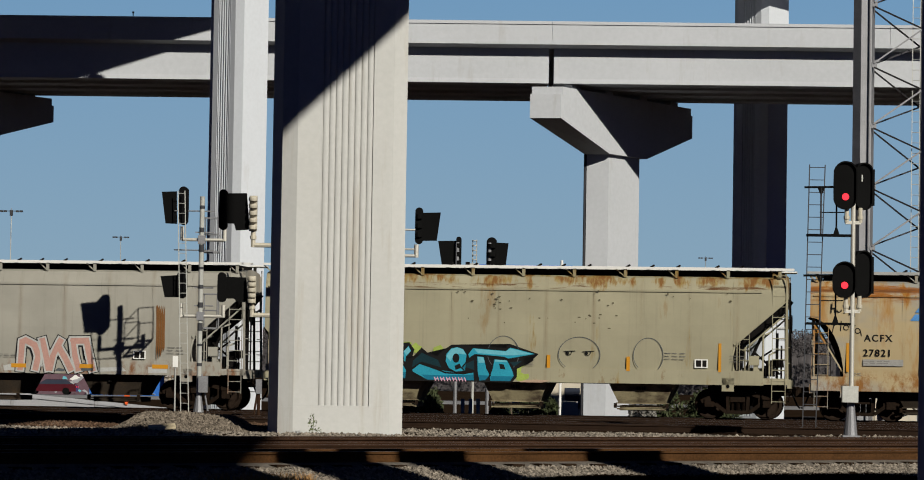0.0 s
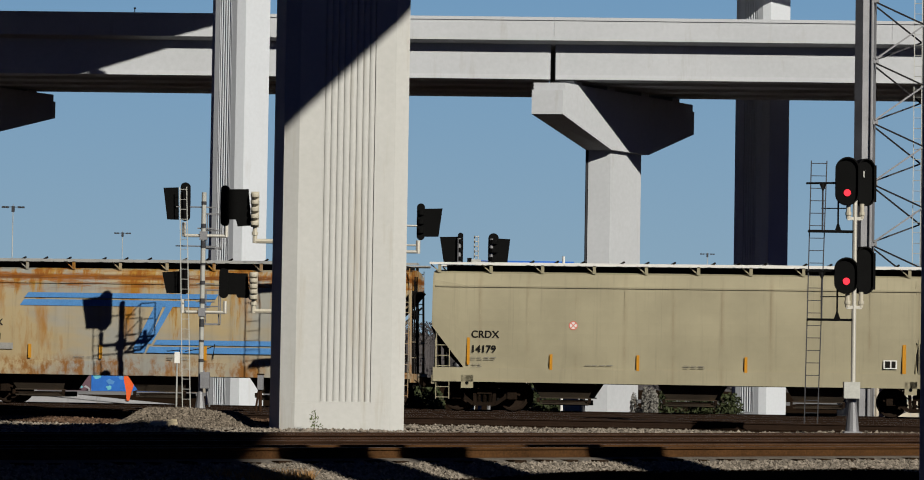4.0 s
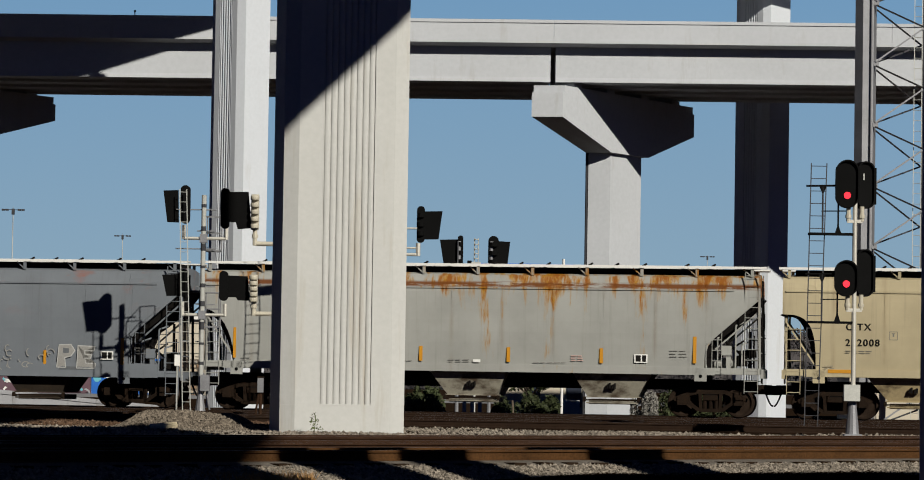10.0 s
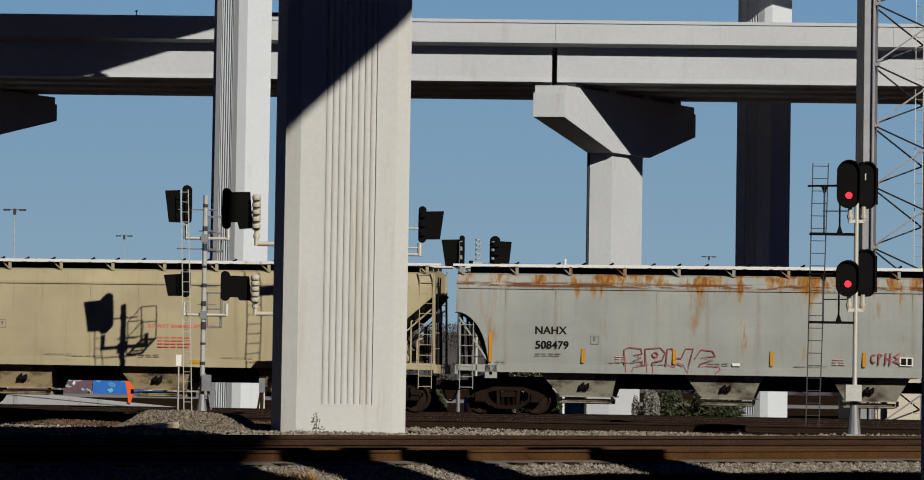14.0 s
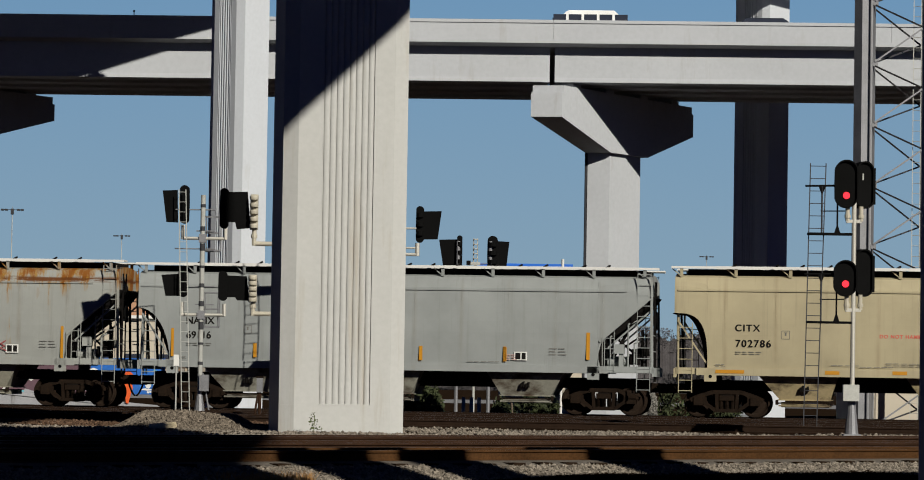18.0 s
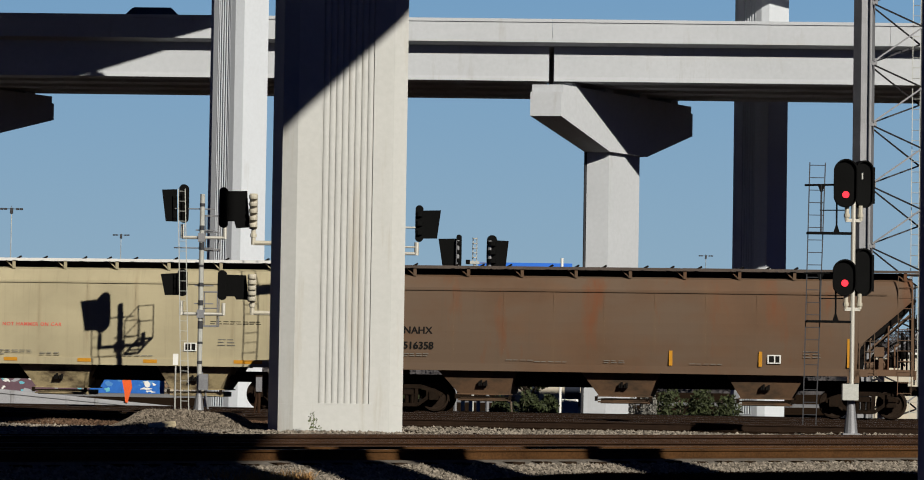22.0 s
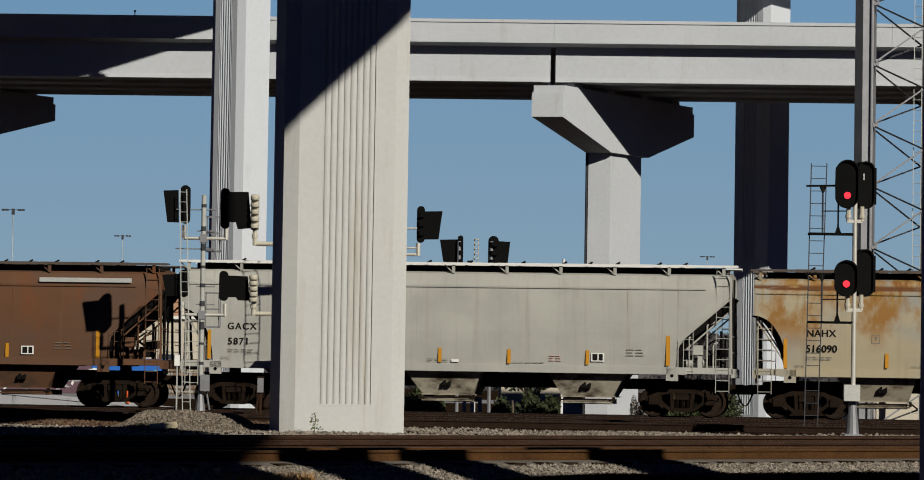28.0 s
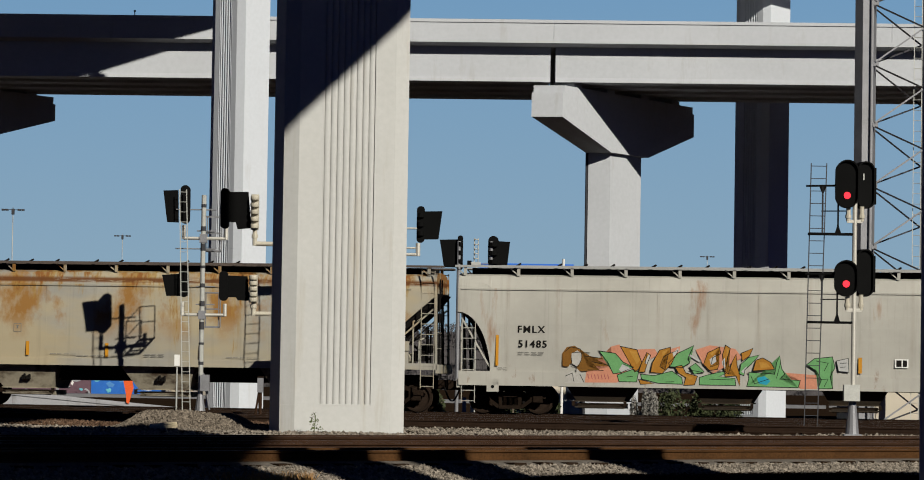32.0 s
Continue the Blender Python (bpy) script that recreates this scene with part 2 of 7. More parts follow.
for k, dist in enumerate((0.72, 4.9, 9.3)):
    c = Vector((-3.5, 46.8, 0)) + NOUT * dist
    track(c.x, c.y, 40, 160, -9, 17, "worn track with a shiny railhead crossing the foreground", RUST if k == 0 else MID_RUST, False)


# ---------------------------------------------------------------- bridges
def pillar(a, b, m, height, z0, label, ribs=8, rib_w=1.1, plain=0.7, deep=0.042, shift=0.0, skin=None):
    """A tall concrete pillar: cut corners, a panel of ribs down its front, a plain foot."""
    cw, cd = 0.33, 0.16
    skin = skin or CONCRETE
    p = thing("bridge_pillar", label, "bridge pillar", m, "tall bridge pillars")
    A, B = a / 2 + cw, b / 2 + cd
    corner = [(A, -b / 2), (A, b / 2), (a / 2, B), (-a / 2, B), (-A, b / 2), (-A, -b / 2), (-a / 2, -B)]
    front = []
    w = rib_w / ribs
    for i in range(ribs):
        x = shift - rib_w / 2 + i * w
        front += [(x + 0.003, -B + deep)] + [(x + w / 2 - w / 2 * 0.9 * math.cos(k * math.pi / 6), -B + deep - 0.004 - (deep - 0.002) * math.sin(k * math.pi / 6)) for k in range(7)] + [(x + w - 0.003, -B + deep)]
    poly = corner + [(shift - rib_w / 2, -B)] + front + [(shift + rib_w / 2, -B), (a / 2, -B)]
    bm = bmesh.new()
    bm_prism(bm, poly, z0 + plain, z0 + height)
    bm.faces.ensure_lookup_table()
    bmesh.ops.triangulate(bm, faces=[f for f in bm.faces if len(f.verts) > 4])
    part("shaft", bm, skin, p)
    bm = bmesh.new()
    bm_prism(bm, corner + [(a / 2, -B)], z0 - 0.5, z0 + plain - 0.001)
    part("foot", bm, skin, p)
    for z in (1.12, 3.40, 6.85, 10.3, 13.7):
        bm = bmesh.new()
        for s in (-1, 1):
            e = shift + s * rib_w / 2
            bm_box(bm, ((e + s * a / 2) / 2, -B + 0.003, z0 + z), (abs(s * a / 2 - e) - 0.004, 0.012, 0.012))
            bm_beam(bm, (s * (a / 2 + 0.01), -B - 0.001 + 0.006, z0 + z), (s * (A - 0.01), -b / 2 - 0.001, z0 + z), 0.006, 0.012)
        part("pour_joint", bm, skin, p)
    bm = bmesh.new()
    bm_box(bm, (shift, -B + 0.02, z0 + plain + 0.015), (rib_w + 0.02, 0.05, 0.03))
    for s in (-1, 1):
        bm_box(bm, (shift + s * (rib_w / 2 + 0.012), -B + 0.004, z0 + (plain + height) / 2), (0.02, 0.018, height - plain - 0.02))
    part("panel_edge", bm, skin, p)
    return p


main_c = (-2.79, 75.8)
pillar(2.20, 2.0, pose(main_c[0] - 0.05, main_c[1] + 0.43, 0, 0, 0, 9.6), 20.9, -0.28, "massive pale concrete bridge pillar with a ribbed front panel beside the tracks", rib_w=1.16, shift=0.05)
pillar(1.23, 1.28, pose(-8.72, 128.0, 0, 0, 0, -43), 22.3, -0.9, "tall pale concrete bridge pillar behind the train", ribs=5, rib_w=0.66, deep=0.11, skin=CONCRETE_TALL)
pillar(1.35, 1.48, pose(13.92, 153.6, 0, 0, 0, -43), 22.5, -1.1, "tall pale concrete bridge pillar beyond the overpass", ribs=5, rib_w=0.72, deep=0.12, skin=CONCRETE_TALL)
pillar(0.50, 0.75, pose(4.15, 25.0, 0, 0, 0, 7.3), 20.9, -0.6, "slim shaded concrete pillar close to the camera", ribs=3, rib_w=0.3)


def toward_sun(p, h):
    """Where the ray from p to the sun reaches the height h."""
    v = Vector(p) + to_sun * ((h - p[2]) / to_sun.z)
    return (v.x, v.y)


# edges of the high decks, whose shade falls across the near pillar and the overpass
DECK_A = [toward_sun((-1.29, 75.0, 9.35), 21.0), toward_sun((-4.16, 75.1, 6.49), 21.0)]
DECK_B = [toward_sun((-12.6, 140.75, 14.93), 21.4), toward_sun((-16.02, 140.75, 13.82), 21.4)]
GRADE = 0.0045


def sweep(name, prof, x0, x1, material, parent, label=""):
    """A long member with its cross-section in y and z, climbing with the road."""
    bm = bmesh.new()
    rows = [[bm.verts.new((x, y, z + GRADE * x)) for y, z in prof] for x in (x0, x1)]
    n = len(prof)
    for i in range(n):
        bm.faces.new((rows[0][i], rows[0][(i + 1) % n], rows[1][(i + 1) % n], rows[1][i]))
    bm.faces.new(rows[0][::-1]), bm.faces.new(rows[1])
    return part(name, bm, material, parent, label)


overpass = thing("overpass_deck", "long pale concrete highway overpass carrying traffic over the yard", "overpass", kind="structure")
JX = 3.78
SPAN = 28.8
xs = [JX - 3 * SPAN, JX - 2 * SPAN, JX - SPAN, JX, JX + SPAN, JX + 2 * SPAN]
sweep("road_slab", [(140.12, 15.60), (140.12, 15.41), (140.7, 15.30), (150.2, 15.30), (150.95, 15.40), (150.95, 15.62)], -720, 720, CONCRETE_FAR, overpass)
for x0, x1 in zip(xs[:-1], xs[1:]):
    n = 2
    for k in range(n):
        a, b = x0 + (x1 - x0) * k / n + 0.006, x0 + (x1 - x0) * (k + 1) / n - 0.006
        sweep("parapet", [(140.05, 15.40), (140.05, 16.25), (140.0, 16.255), (140.0, 16.39), (140.36, 16.39), (140.42, 16.0), (140.5, 15.62), (140.06, 15.618)], a, b, CONCRETE_FAR, overpass)
        sweep("far_parapet", [(150.5, 15.625), (150.6, 16.0), (150.65, 16.39), (151.0, 16.39), (151.0, 15.40)], a, b, CONCRETE_FAR, overpass)
    for y in (140.75, 143.4, 146.05, 148.7):
        sweep("girder", [(y, 15.30), (y + 0.02, 14.9), (y + 0.02, 14.0), (y, 13.80), (y + 1.25, 13.80), (y + 1.23, 14.0), (y + 1.23, 14.9), (y + 1.25, 15.30)], x0 + 0.11, x1 - 0.11, CONCRETE_FAR, overpass)

for x0, x1 in ((-720, xs[0]), (xs[-1], 720)):
    sweep("parapet", [(140.0, 15.40), (140.0, 16.39), (140.36, 16.39), (140.5, 15.62), (140.06, 15.618)], x0 + 0.01, x1 - 0.01, CONCRETE_FAR, overpass)
    sweep("far_parapet", [(150.5, 15.625), (150.65, 16.39), (151.0, 16.39), (151.0, 15.40)], x0 + 0.01, x1 - 0.01, CONCRETE_FAR, overpass)
    sweep("girder", [(140.75, 15.29), (140.75, 13.8), (149.9, 13.8), (149.9, 15.29)], x0 + 0.1, x1 - 0.1, CONCRETE_FAR, overpass)


def t_pier(x, y, end=12.27, mid=11.04):
    """A hammerhead pier: a slim column under a cap whose soffit rises to both ends."""
    t = thing("hammerhead_pier", "pale concrete hammerhead pier holding up the highway overpass", "bridge pier", pose(x, y, 0, 0, 0, math.degrees(math.atan2(0.857, 0.514))), "hammerhead piers")
    # the ends are cut on the skew, square to the road above
    L, w, w2 = 6.15, 0.77, 0.47
    prof = [(-L, end), (-L, 13.30), (-L + 0.15, 13.31), (-L + 0.15, 13.62), (L - 0.15, 13.62), (L - 0.15, 13.31), (L, 13.3), (L, end), (1.75, mid), (-1.75, mid)]
    bm = bmesh.new()
    bm_slab(bm, prof, -w, w2)
    for v in bm.verts:
        if v.co.y > 0 and v.co.x < -5:
            v.co.x -= 0.50
    part("cap", bm, CONCRETE_FAR, t)
    bm = bmesh.new()
    bm_prism(bm, [(-1.43, -0.56), (1.43, -0.56), (1.43, 0.35), (-1.78, 0.35)], -1.5, mid - 0.002)
    bmesh.ops.bevel(bm, geom=[e for e in bm.edges if abs(e.verts[0].co.z - e.verts[1].co.z) > 5], offset=0.04, segments=1)
    part("column", bm, CONCRETE_FAR, t)
    bm = bmesh.new()
    bm_bar(bm, (-1.72, 0.45, -1.5), (-1.72, 0.45, 11.3), 0.07, 8)
    part("drainpipe", bm, DARK_STEEL, t)
    for s in (-4.6, -1.6, 1.6, 4.6):
        bm = bmesh.new()
        bm_box(bm, (s, -0.15, 13.71), (0.7, 0.95, 0.17))
        part("bearing_pad", bm, CONCRETE_FAR, t)


t_pier(6.70, 145.6)
t_pier(6.30 - SPAN, 145.6, 12.55, 11.55)


def flyover(name, pts, width, z, thick, label):
    """A high deck along a line in plan, its right-hand edge on that line."""
    d = thing(name, label, "flyover", kind="structure")
    bm = bmesh.new()
    rows = []
    for i, p in enumerate(pts):
        a, b = Vector(pts[max(0, i - 1)]), Vector(pts[min(len(pts) - 1, i + 1)])
        t = (b - a).normalized()
        off = Vector((-t.y, t.x)) * width
        q = Vector(p)
        rows.append([bm.verts.new((*c, h)) for c, h in ((q, z), (q, z + thick), (q + off, z + thick), (q + off, z))])
    for r, s in zip(rows[:-1], rows[1:]):
        for i in range(4):
            bm.faces.new((r[i], r[(i + 1) % 4], s[(i + 1) % 4], s[i]))
    bm.faces.new(rows[0][::-1]), bm.faces.new(rows[-1])
    part("deck", bm, CONCRETE_FAR, d)


flyover("flyover_deck", [(3.0, -30), (5.4, 4), (7.1, 27), (8.1, 41.4), DECK_A[1], DECK_A[0], (9.0, 60), (0, 74.5), (-14, 80), (-60, 86)], 15, 21.0, 2.0, "high concrete flyover deck resting on tall pillars")
# second deck is an added, unseen blocker that shades the left foreground
flyover("shade_deck", [(17, -30), (16.5, 4), (16, 16), (15.6, 27), (13.4, 40.7)], 7.0, 20.9, 1.9, "unseen concrete deck added to shade the left foreground")
flyover("flyover_ramp", [(-60, 94), (-40, 107), DECK_B[1], DECK_B[0], (3.0, 136.5), (16, 147.5), (60, 185)], 14, 21.4, 2.0, "high concrete flyover ramp crossing over the overpass")

# a slim marker on the overpass rail
mk = thing("reflector_post", "tiny dark reflector post on the overpass parapet", "marker post", pose(-14.1, 140.18, 16.39 - 14.1 * GRADE))
bm = bmesh.new()
bm_bar(bm, (0, 0, 0), (0, 0, 0.16), 0.02, 6)
part("post", bm, DARK_STEEL, mk)
bm = bmesh.new()
bm_box(bm, (0, 0, 0.19), (0.09, 0.03, 0.07))
part("reflector", bm, DARK_STEEL, mk)

# added unseen girders that stripe the foreground with shade, on bents behind the viewer
GIRDER_RUN = Vector((0.655, -0.755, 0))
GIRDER_Z = 9.0
ramp = thing("shade_girders", "unseen concrete girders and slab added to shade the foreground", "ramp", kind="structure")
for x, y, w in ((-4.42, 45.80, 3.0), (-1.88, 47.95, 1.62), (-0.30, 49.28, 1.25), (2.70, 51.80, 1.55)):
    a = Vector((*toward_sun((x, y, 0.0), GIRDER_Z), GIRDER_Z))
    bm = bmesh.new()
    bm_beam(bm, a - GIRDER_RUN * 3.2, a + GIRDER_RUN * 46, w, 0.35)
    part("girder", bm, CONCRETE_FAR, ramp)
# a wide unseen slab, added to keep the nearest ground in shade
edge = Vector((-3.5, 46.8, 0)) + Vector((0.6428, -0.766, 0)) * 6.55
a = Vector((*toward_sun((edge.x, edge.y, -0.4), GIRDER_Z - 0.5), GIRDER_Z - 0.5))
bm = bmesh.new()
bm_beam(bm, a + Vector((0.766, 0.6428, 0)) * 3.6, a + Vector((0.766, 0.6428, 0)) * 40, 10.2, 0.35)
part("shade_slab", bm, CONCRETE_FAR, ramp)
# bents added only to hold the girders up
for s in (16, 40):
    a = Vector((*toward_sun((-1.3, 48.8, 0.0), GIRDER_Z), 0)) + GIRDER_RUN * s
    out = Vector((0.755, 0.655, 0))
    bm = bmesh.new()
    bm_beam(bm, a - out * 6 + Vector((0, 0, GIRDER_Z - 0.75)), a + out * 6 + Vector((0, 0, GIRDER_Z - 0.75)), 1.2, 1.1)
    part("bent_cap", bm, CONCRETE_FAR, ramp)
    for q in (2.0, 5.5):
        bm = bmesh.new()
        bm_bar(bm, a + out * q + Vector((0, 0, -1.0)), a + out * q + Vector((0, 0, GIRDER_Z - 1.25)), 0.5, 16)
        part("column", bm, CONCRETE_FAR, ramp)

# ---------------------------------------------------------------- the freight train
def lettering(text, size, material, parent, x, z, y=-1.585, name="lettering", spacing=1.0):
    """Painted letters on a car's near side; x is where they begin, z their foot."""
    cu = bpy.data.curves.new(name, "FONT")
    cu.body, cu.size, cu.space_character = text, size / 0.70, spacing
    cu.offset = 0.010 * size
    ob = bpy.data.objects.new(name, cu)
    one = bpy.data.meshes.new_from_object(ob)
    bm = bmesh.new()
    for k in (1, -1, 1, -1):        # four passes of the brush make the strokes broad
        bm.from_mesh(one)
        one.transform(Matrix.Translation((0.028 * size, 0.032 * size * k, 0.0006)))
    me = bpy.data.meshes.new(name)
    bm.to_mesh(me)
    bm.free()
    me.transform(Matrix.Translation((x - 0.032 * size, y, z - 0.014 * size)) @ Matrix.Rotation(radians(90), 4, "X"))
    me.materials.clear()
    me.materials.append(material)
    bpy.data.objects.remove(ob)
    o = new(name, me)
    o.parent = parent
    return o


def side_plate(name, material, parent, x, z, w, h, y=-1.583, label=""):
    bm = bmesh.new()
    bm_box(bm, (x, y, z), (w, 0.004, h))
    return part(name, bm, material, parent, label)


def car_paint(name, base, rust=(0.30, 0.12, 0.03), amount=0.0, high=0.0, grime=0.25, patch=(0.5, 0.5, 0.12), tone=None, above=0.0, sill=0.0, weld=0.3):
    """Faded car paint: streaky grime, and rust that breaks out under the eaves or all over. Car space: z is height."""
    m = bpy.data.materials.new(name)
    m.use_nodes = True
    n, l = m.node_tree.nodes, m.node_tree.links
    b = n["Principled BSDF"]
    b.inputs["Roughness"].default_value = 0.65
    b.inputs["Specular IOR Level"].default_value = 0.15
    tc = n.new("ShaderNodeTexCoord")

    def noise_at(scale, size, detail=7, rough=0.6):
        mp, t = n.new("ShaderNodeMapping"), n.new("ShaderNodeTexNoise")
        mp.inputs["Scale"].default_value = scale
        t.inputs["Scale"].default_value, t.inputs["Detail"].default_value, t.inputs["Roughness"].default_value = size, detail, rough
        l.new(tc.outputs["Object"], mp.inputs["Vector"])
        l.new(mp.outputs[0], t.inputs["Vector"])
        return t.outputs["Fac"]

    def ramp(v, a, b_, lo=0.0, hi=1.0):
        r = n.new("ShaderNodeMapRange")
        for k, x in (("From Min", a), ("From Max", b_), ("To Min", lo), ("To Max", hi)):
            r.inputs[k].default_value = x
        l.new(v, r.inputs["Value"])
        return r.outputs[0]

    def mixed(fac, a, col):
        x = n.new("ShaderNodeMix")
        x.data_type = "RGBA"
        l.new(fac, x.inputs["Factor"])
        l.new(a, x.inputs["A"])
        x.inputs["B"].default_value = (*[0.72 * c for c in col], 1)
        return x.outputs["Result"]

    def times(a, b_):
        x = n.new("ShaderNodeMath")
        x.operation = "MULTIPLY"
        l.new(a, x.inputs[0])
        l.new(b_, x.inputs[1])
        return x.outputs[0]

    v = ramp(noise_at((0.5, 1, 0.5), 1.2), 0.35, 0.65, 0.9, 1.08)
    sc = n.new("ShaderNodeVectorMath")
    sc.operation = "SCALE"
    sc.inputs[0].default_value = [0.63 * c for c in base]
    l.new(v, sc.inputs["Scale"])
    col = sc.outputs[0]
    if tone:
        col = mixed(ramp(noise_at((0.25, 1, 0.5), 1.0, 4), 0.45, 0.62), col, tone)
    streak = ramp(noise_at((6.0, 1.0, 0.22), 1.6), 0.55, 0.8, 0.0, grime)
    col = mixed(streak, col, (0.10, 0.08, 0.06))
    # soft brown stains run down the welds between the side panels
    seam = n.new("ShaderNodeSeparateXYZ")
    l.new(tc.outputs["Object"], seam.inputs[0])
    at, fold = n.new("ShaderNodeMath"), n.new("ShaderNodeMath")
    at.name, at.operation, at.inputs[1].default_value = "panel_start", "ADD", 8.85
    fold.name, fold.operation, fold.inputs[1].default_value = "panel_half", "PINGPONG", 0.8
    l.new(seam.outputs["X"], at.inputs[0])
    l.new(at.outputs[0], fold.inputs[0])
    near = times(ramp(fold.outputs[0], 0.10, 0.0), ramp(noise_at((0.9, 1, 0.5), 1.5, 6), 0.40, 0.62, 0.0, weld))
    col = mixed(near, col, (0.20, 0.13, 0.07))
    if amount or high:
        sep = n.new("ShaderNodeSeparateXYZ")
        l.new(tc.outputs["Object"], sep.inputs[0])
        if amount:
            f = ramp(noise_at(patch, 2.2, 9, 0.62), 0.64 - 0.28 * amount, 0.78 - 0.28 * amount)
            col = mixed(times(f, ramp(sep.outputs["Z"], above - 0.5, above + 0.5)), col, rust)
        if high:
            # blotchy runs of rust that thin out below the eaves, and a streaky dark line along them
            reach = ramp(sep.outputs["Z"], 4.25 - 1.75 * high, 4.25, -0.24, 0.0)
            run = n.new("ShaderNodeMath")
            l.new(noise_at((1.7, 1, 0.22), 1.6, 9, 0.62), run.inputs[0])
            l.new(reach, run.inputs[1])
            wide = n.new("ShaderNodeMath")
            l.new(run.outputs[0], wide.inputs[0])
            l.new(ramp(noise_at((0.26, 1, 0.12), 1.5, 3), 0.36, 0.64, -0.12, 0.10), wide.inputs[1])
            soft = ramp(wide.outputs[0], 0.42, 0.53, 0.0, 1.0)
            patchy = times(soft, ramp(noise_at((2.4, 1, 1.6), 2.2, 9, 0.7), 0.30, 0.58, 0.35, 1.0))
            col = mixed(patchy, col, (1.2 * rust[0], 1.55 * rust[1], 1.7 * rust[2]))
            core = times(ramp(wide.outputs[0], 0.46, 0.55, 0.0, 0.95), ramp(noise_at((3.0, 1, 1.0), 2.0, 9, 0.7), 0.40, 0.54))
            col = mixed(core, col, (0.78 * rust[0], 0.60 * rust[1], 0.5 * rust[2]))
            band = times(ramp(sep.outputs["Z"], 3.97, 4.03), ramp(sep.outputs["Z"], 4.20, 4.12))
            f3 = times(ramp(noise_at((0.55, 1, 5.0), 1.6, 9, 0.68), 0.55 - 0.19 * high, 0.64 - 0.19 * high, 0.0, 0.95), band)
            col = mixed(f3, col, (0.42 * rust[0], 0.30 * rust[1], 0.28 * rust[2]))
    if high > 0.95:
        # rows of scale between the eaves and the rib
        tall = n.new("ShaderNodeSeparateXYZ")
        l.new(tc.outputs["Object"], tall.inputs[0])
        rows = times(ramp(tall.outputs["Z"], 3.62, 3.80), ramp(tall.outputs["Z"], 4.36, 4.20))
        col = mixed(times(rows, ramp(noise_at((0.5, 1, 4.5), 1.8, 10, 0.7), 0.46, 0.60, 0.0, 0.95)), col, (0.8 * rust[0], 0.62 * rust[1], 0.5 * rust[2]))
    if sill:
        # drips and scale along the side sill
        low = n.new("ShaderNodeSeparateXYZ")
        l.new(tc.outputs["Object"], low.inputs[0])
        f4 = times(ramp(noise_at((1.6, 1, 0.9), 1.7, 10, 0.72), 0.62 - 0.18 * sill, 0.76 - 0.18 * sill, 0.0, 0.9), ramp(low.outputs["Z"], 1.62, 1.36))
        col = mixed(f4, col, (0.70 * rust[0], 0.62 * rust[1], 0.6 * rust[2]))
    l.new(col, b.inputs["Base Color"])
    bp = n.new("ShaderNodeBump")
    bp.inputs["Strength"].default_value, bp.inputs["Distance"].default_value = 0.12, 0.01
    l.new(noise_at((1, 1, 1), 18, 3), bp.inputs["Height"])
    l.new(bp.outputs[0], b.inputs["Normal"])
    return m


def half_width(z, top):
    """Half the width of a car's body at height z: sides bulge a little and lean in under the eaves."""
    if z < 1.6:
        return 1.52
    if z < top - 0.55:
        t = (z - 1.6) / (top - 2.15)
        return 1.53 + 0.05 * math.sin(t * math.pi)
    t = min(1.0, (z - (top - 0.55)) / 0.55)
    return 1.53 - 0.16 * t * t


END_HIGH = {"round": 3.2, "slope": 2.65, "square": 3.25}


def end_curve(x_end, cut, low, style, sign, high):
    """The edge of a side sheet at one end, from the end wall down to the sill."""
    pts = []
    for k in range(11):
        t = k / 10
        c, q = math.cos(t * math.pi / 2), math.sin(t * math.pi / 2)
        if style == "round":
            x, z = x_end - cut * q, low + (high - low) * c
        elif style == "square":
            x, z = x_end - cut * q ** 0.62, low + (high - low) * c ** 0.62
        elif style == "brake":
            x, z = (x_end - cut * 0.97 * t / 0.8, high + (2.35 - high) * t / 0.8) if t < 0.81 else (x_end - cut * (0.97 + 0.15 * (t - 0.8)), 2.35 + (low - 2.35) * (t - 0.8) / 0.2)
        else:
            x, z = x_end - cut * t, low + (high - low) * (1 - t)
        pts.append((sign * x, max(z, low)))
    return pts


def body_mesh(xl, xr, top, cl, cr, low, style):
    """The tank of a covered hopper: an arched roof, bulged sides, ends that slope in below over the trucks."""
    left = end_curve(xl, cl, low, style, -1, END_HIGH[style])
    right = end_curve(xr, cr, low, "brake", 1, 3.75)
    stations = left + right[::-1]
    rows = []
    bm = bmesh.new()
    for x, zb in stations:
        pts = []
        for k in range(9):
            z = zb + (top - zb) * k / 8
            pts.append((-half_width(z, top), z))
        roof = [(-1.2, top + 0.06), (-0.7, top + 0.12), (0, top + 0.15), (0.7, top + 0.12), (1.2, top + 0.06)]
        row = pts + roof + [(-y, z) for y, z in pts[::-1]]
        rows.append([bm.verts.new((x, y, z)) for y, z in row])
    n = len(rows[0])
    for r, s in zip(rows[:-1], rows[1:]):
        for i in range(n):
            bm.faces.new((r[i], r[(i + 1) % n], s[(i + 1) % n], s[i]))
    bm.faces.new(rows[0][::-1]), bm.faces.new(rows[-1])
    return bm


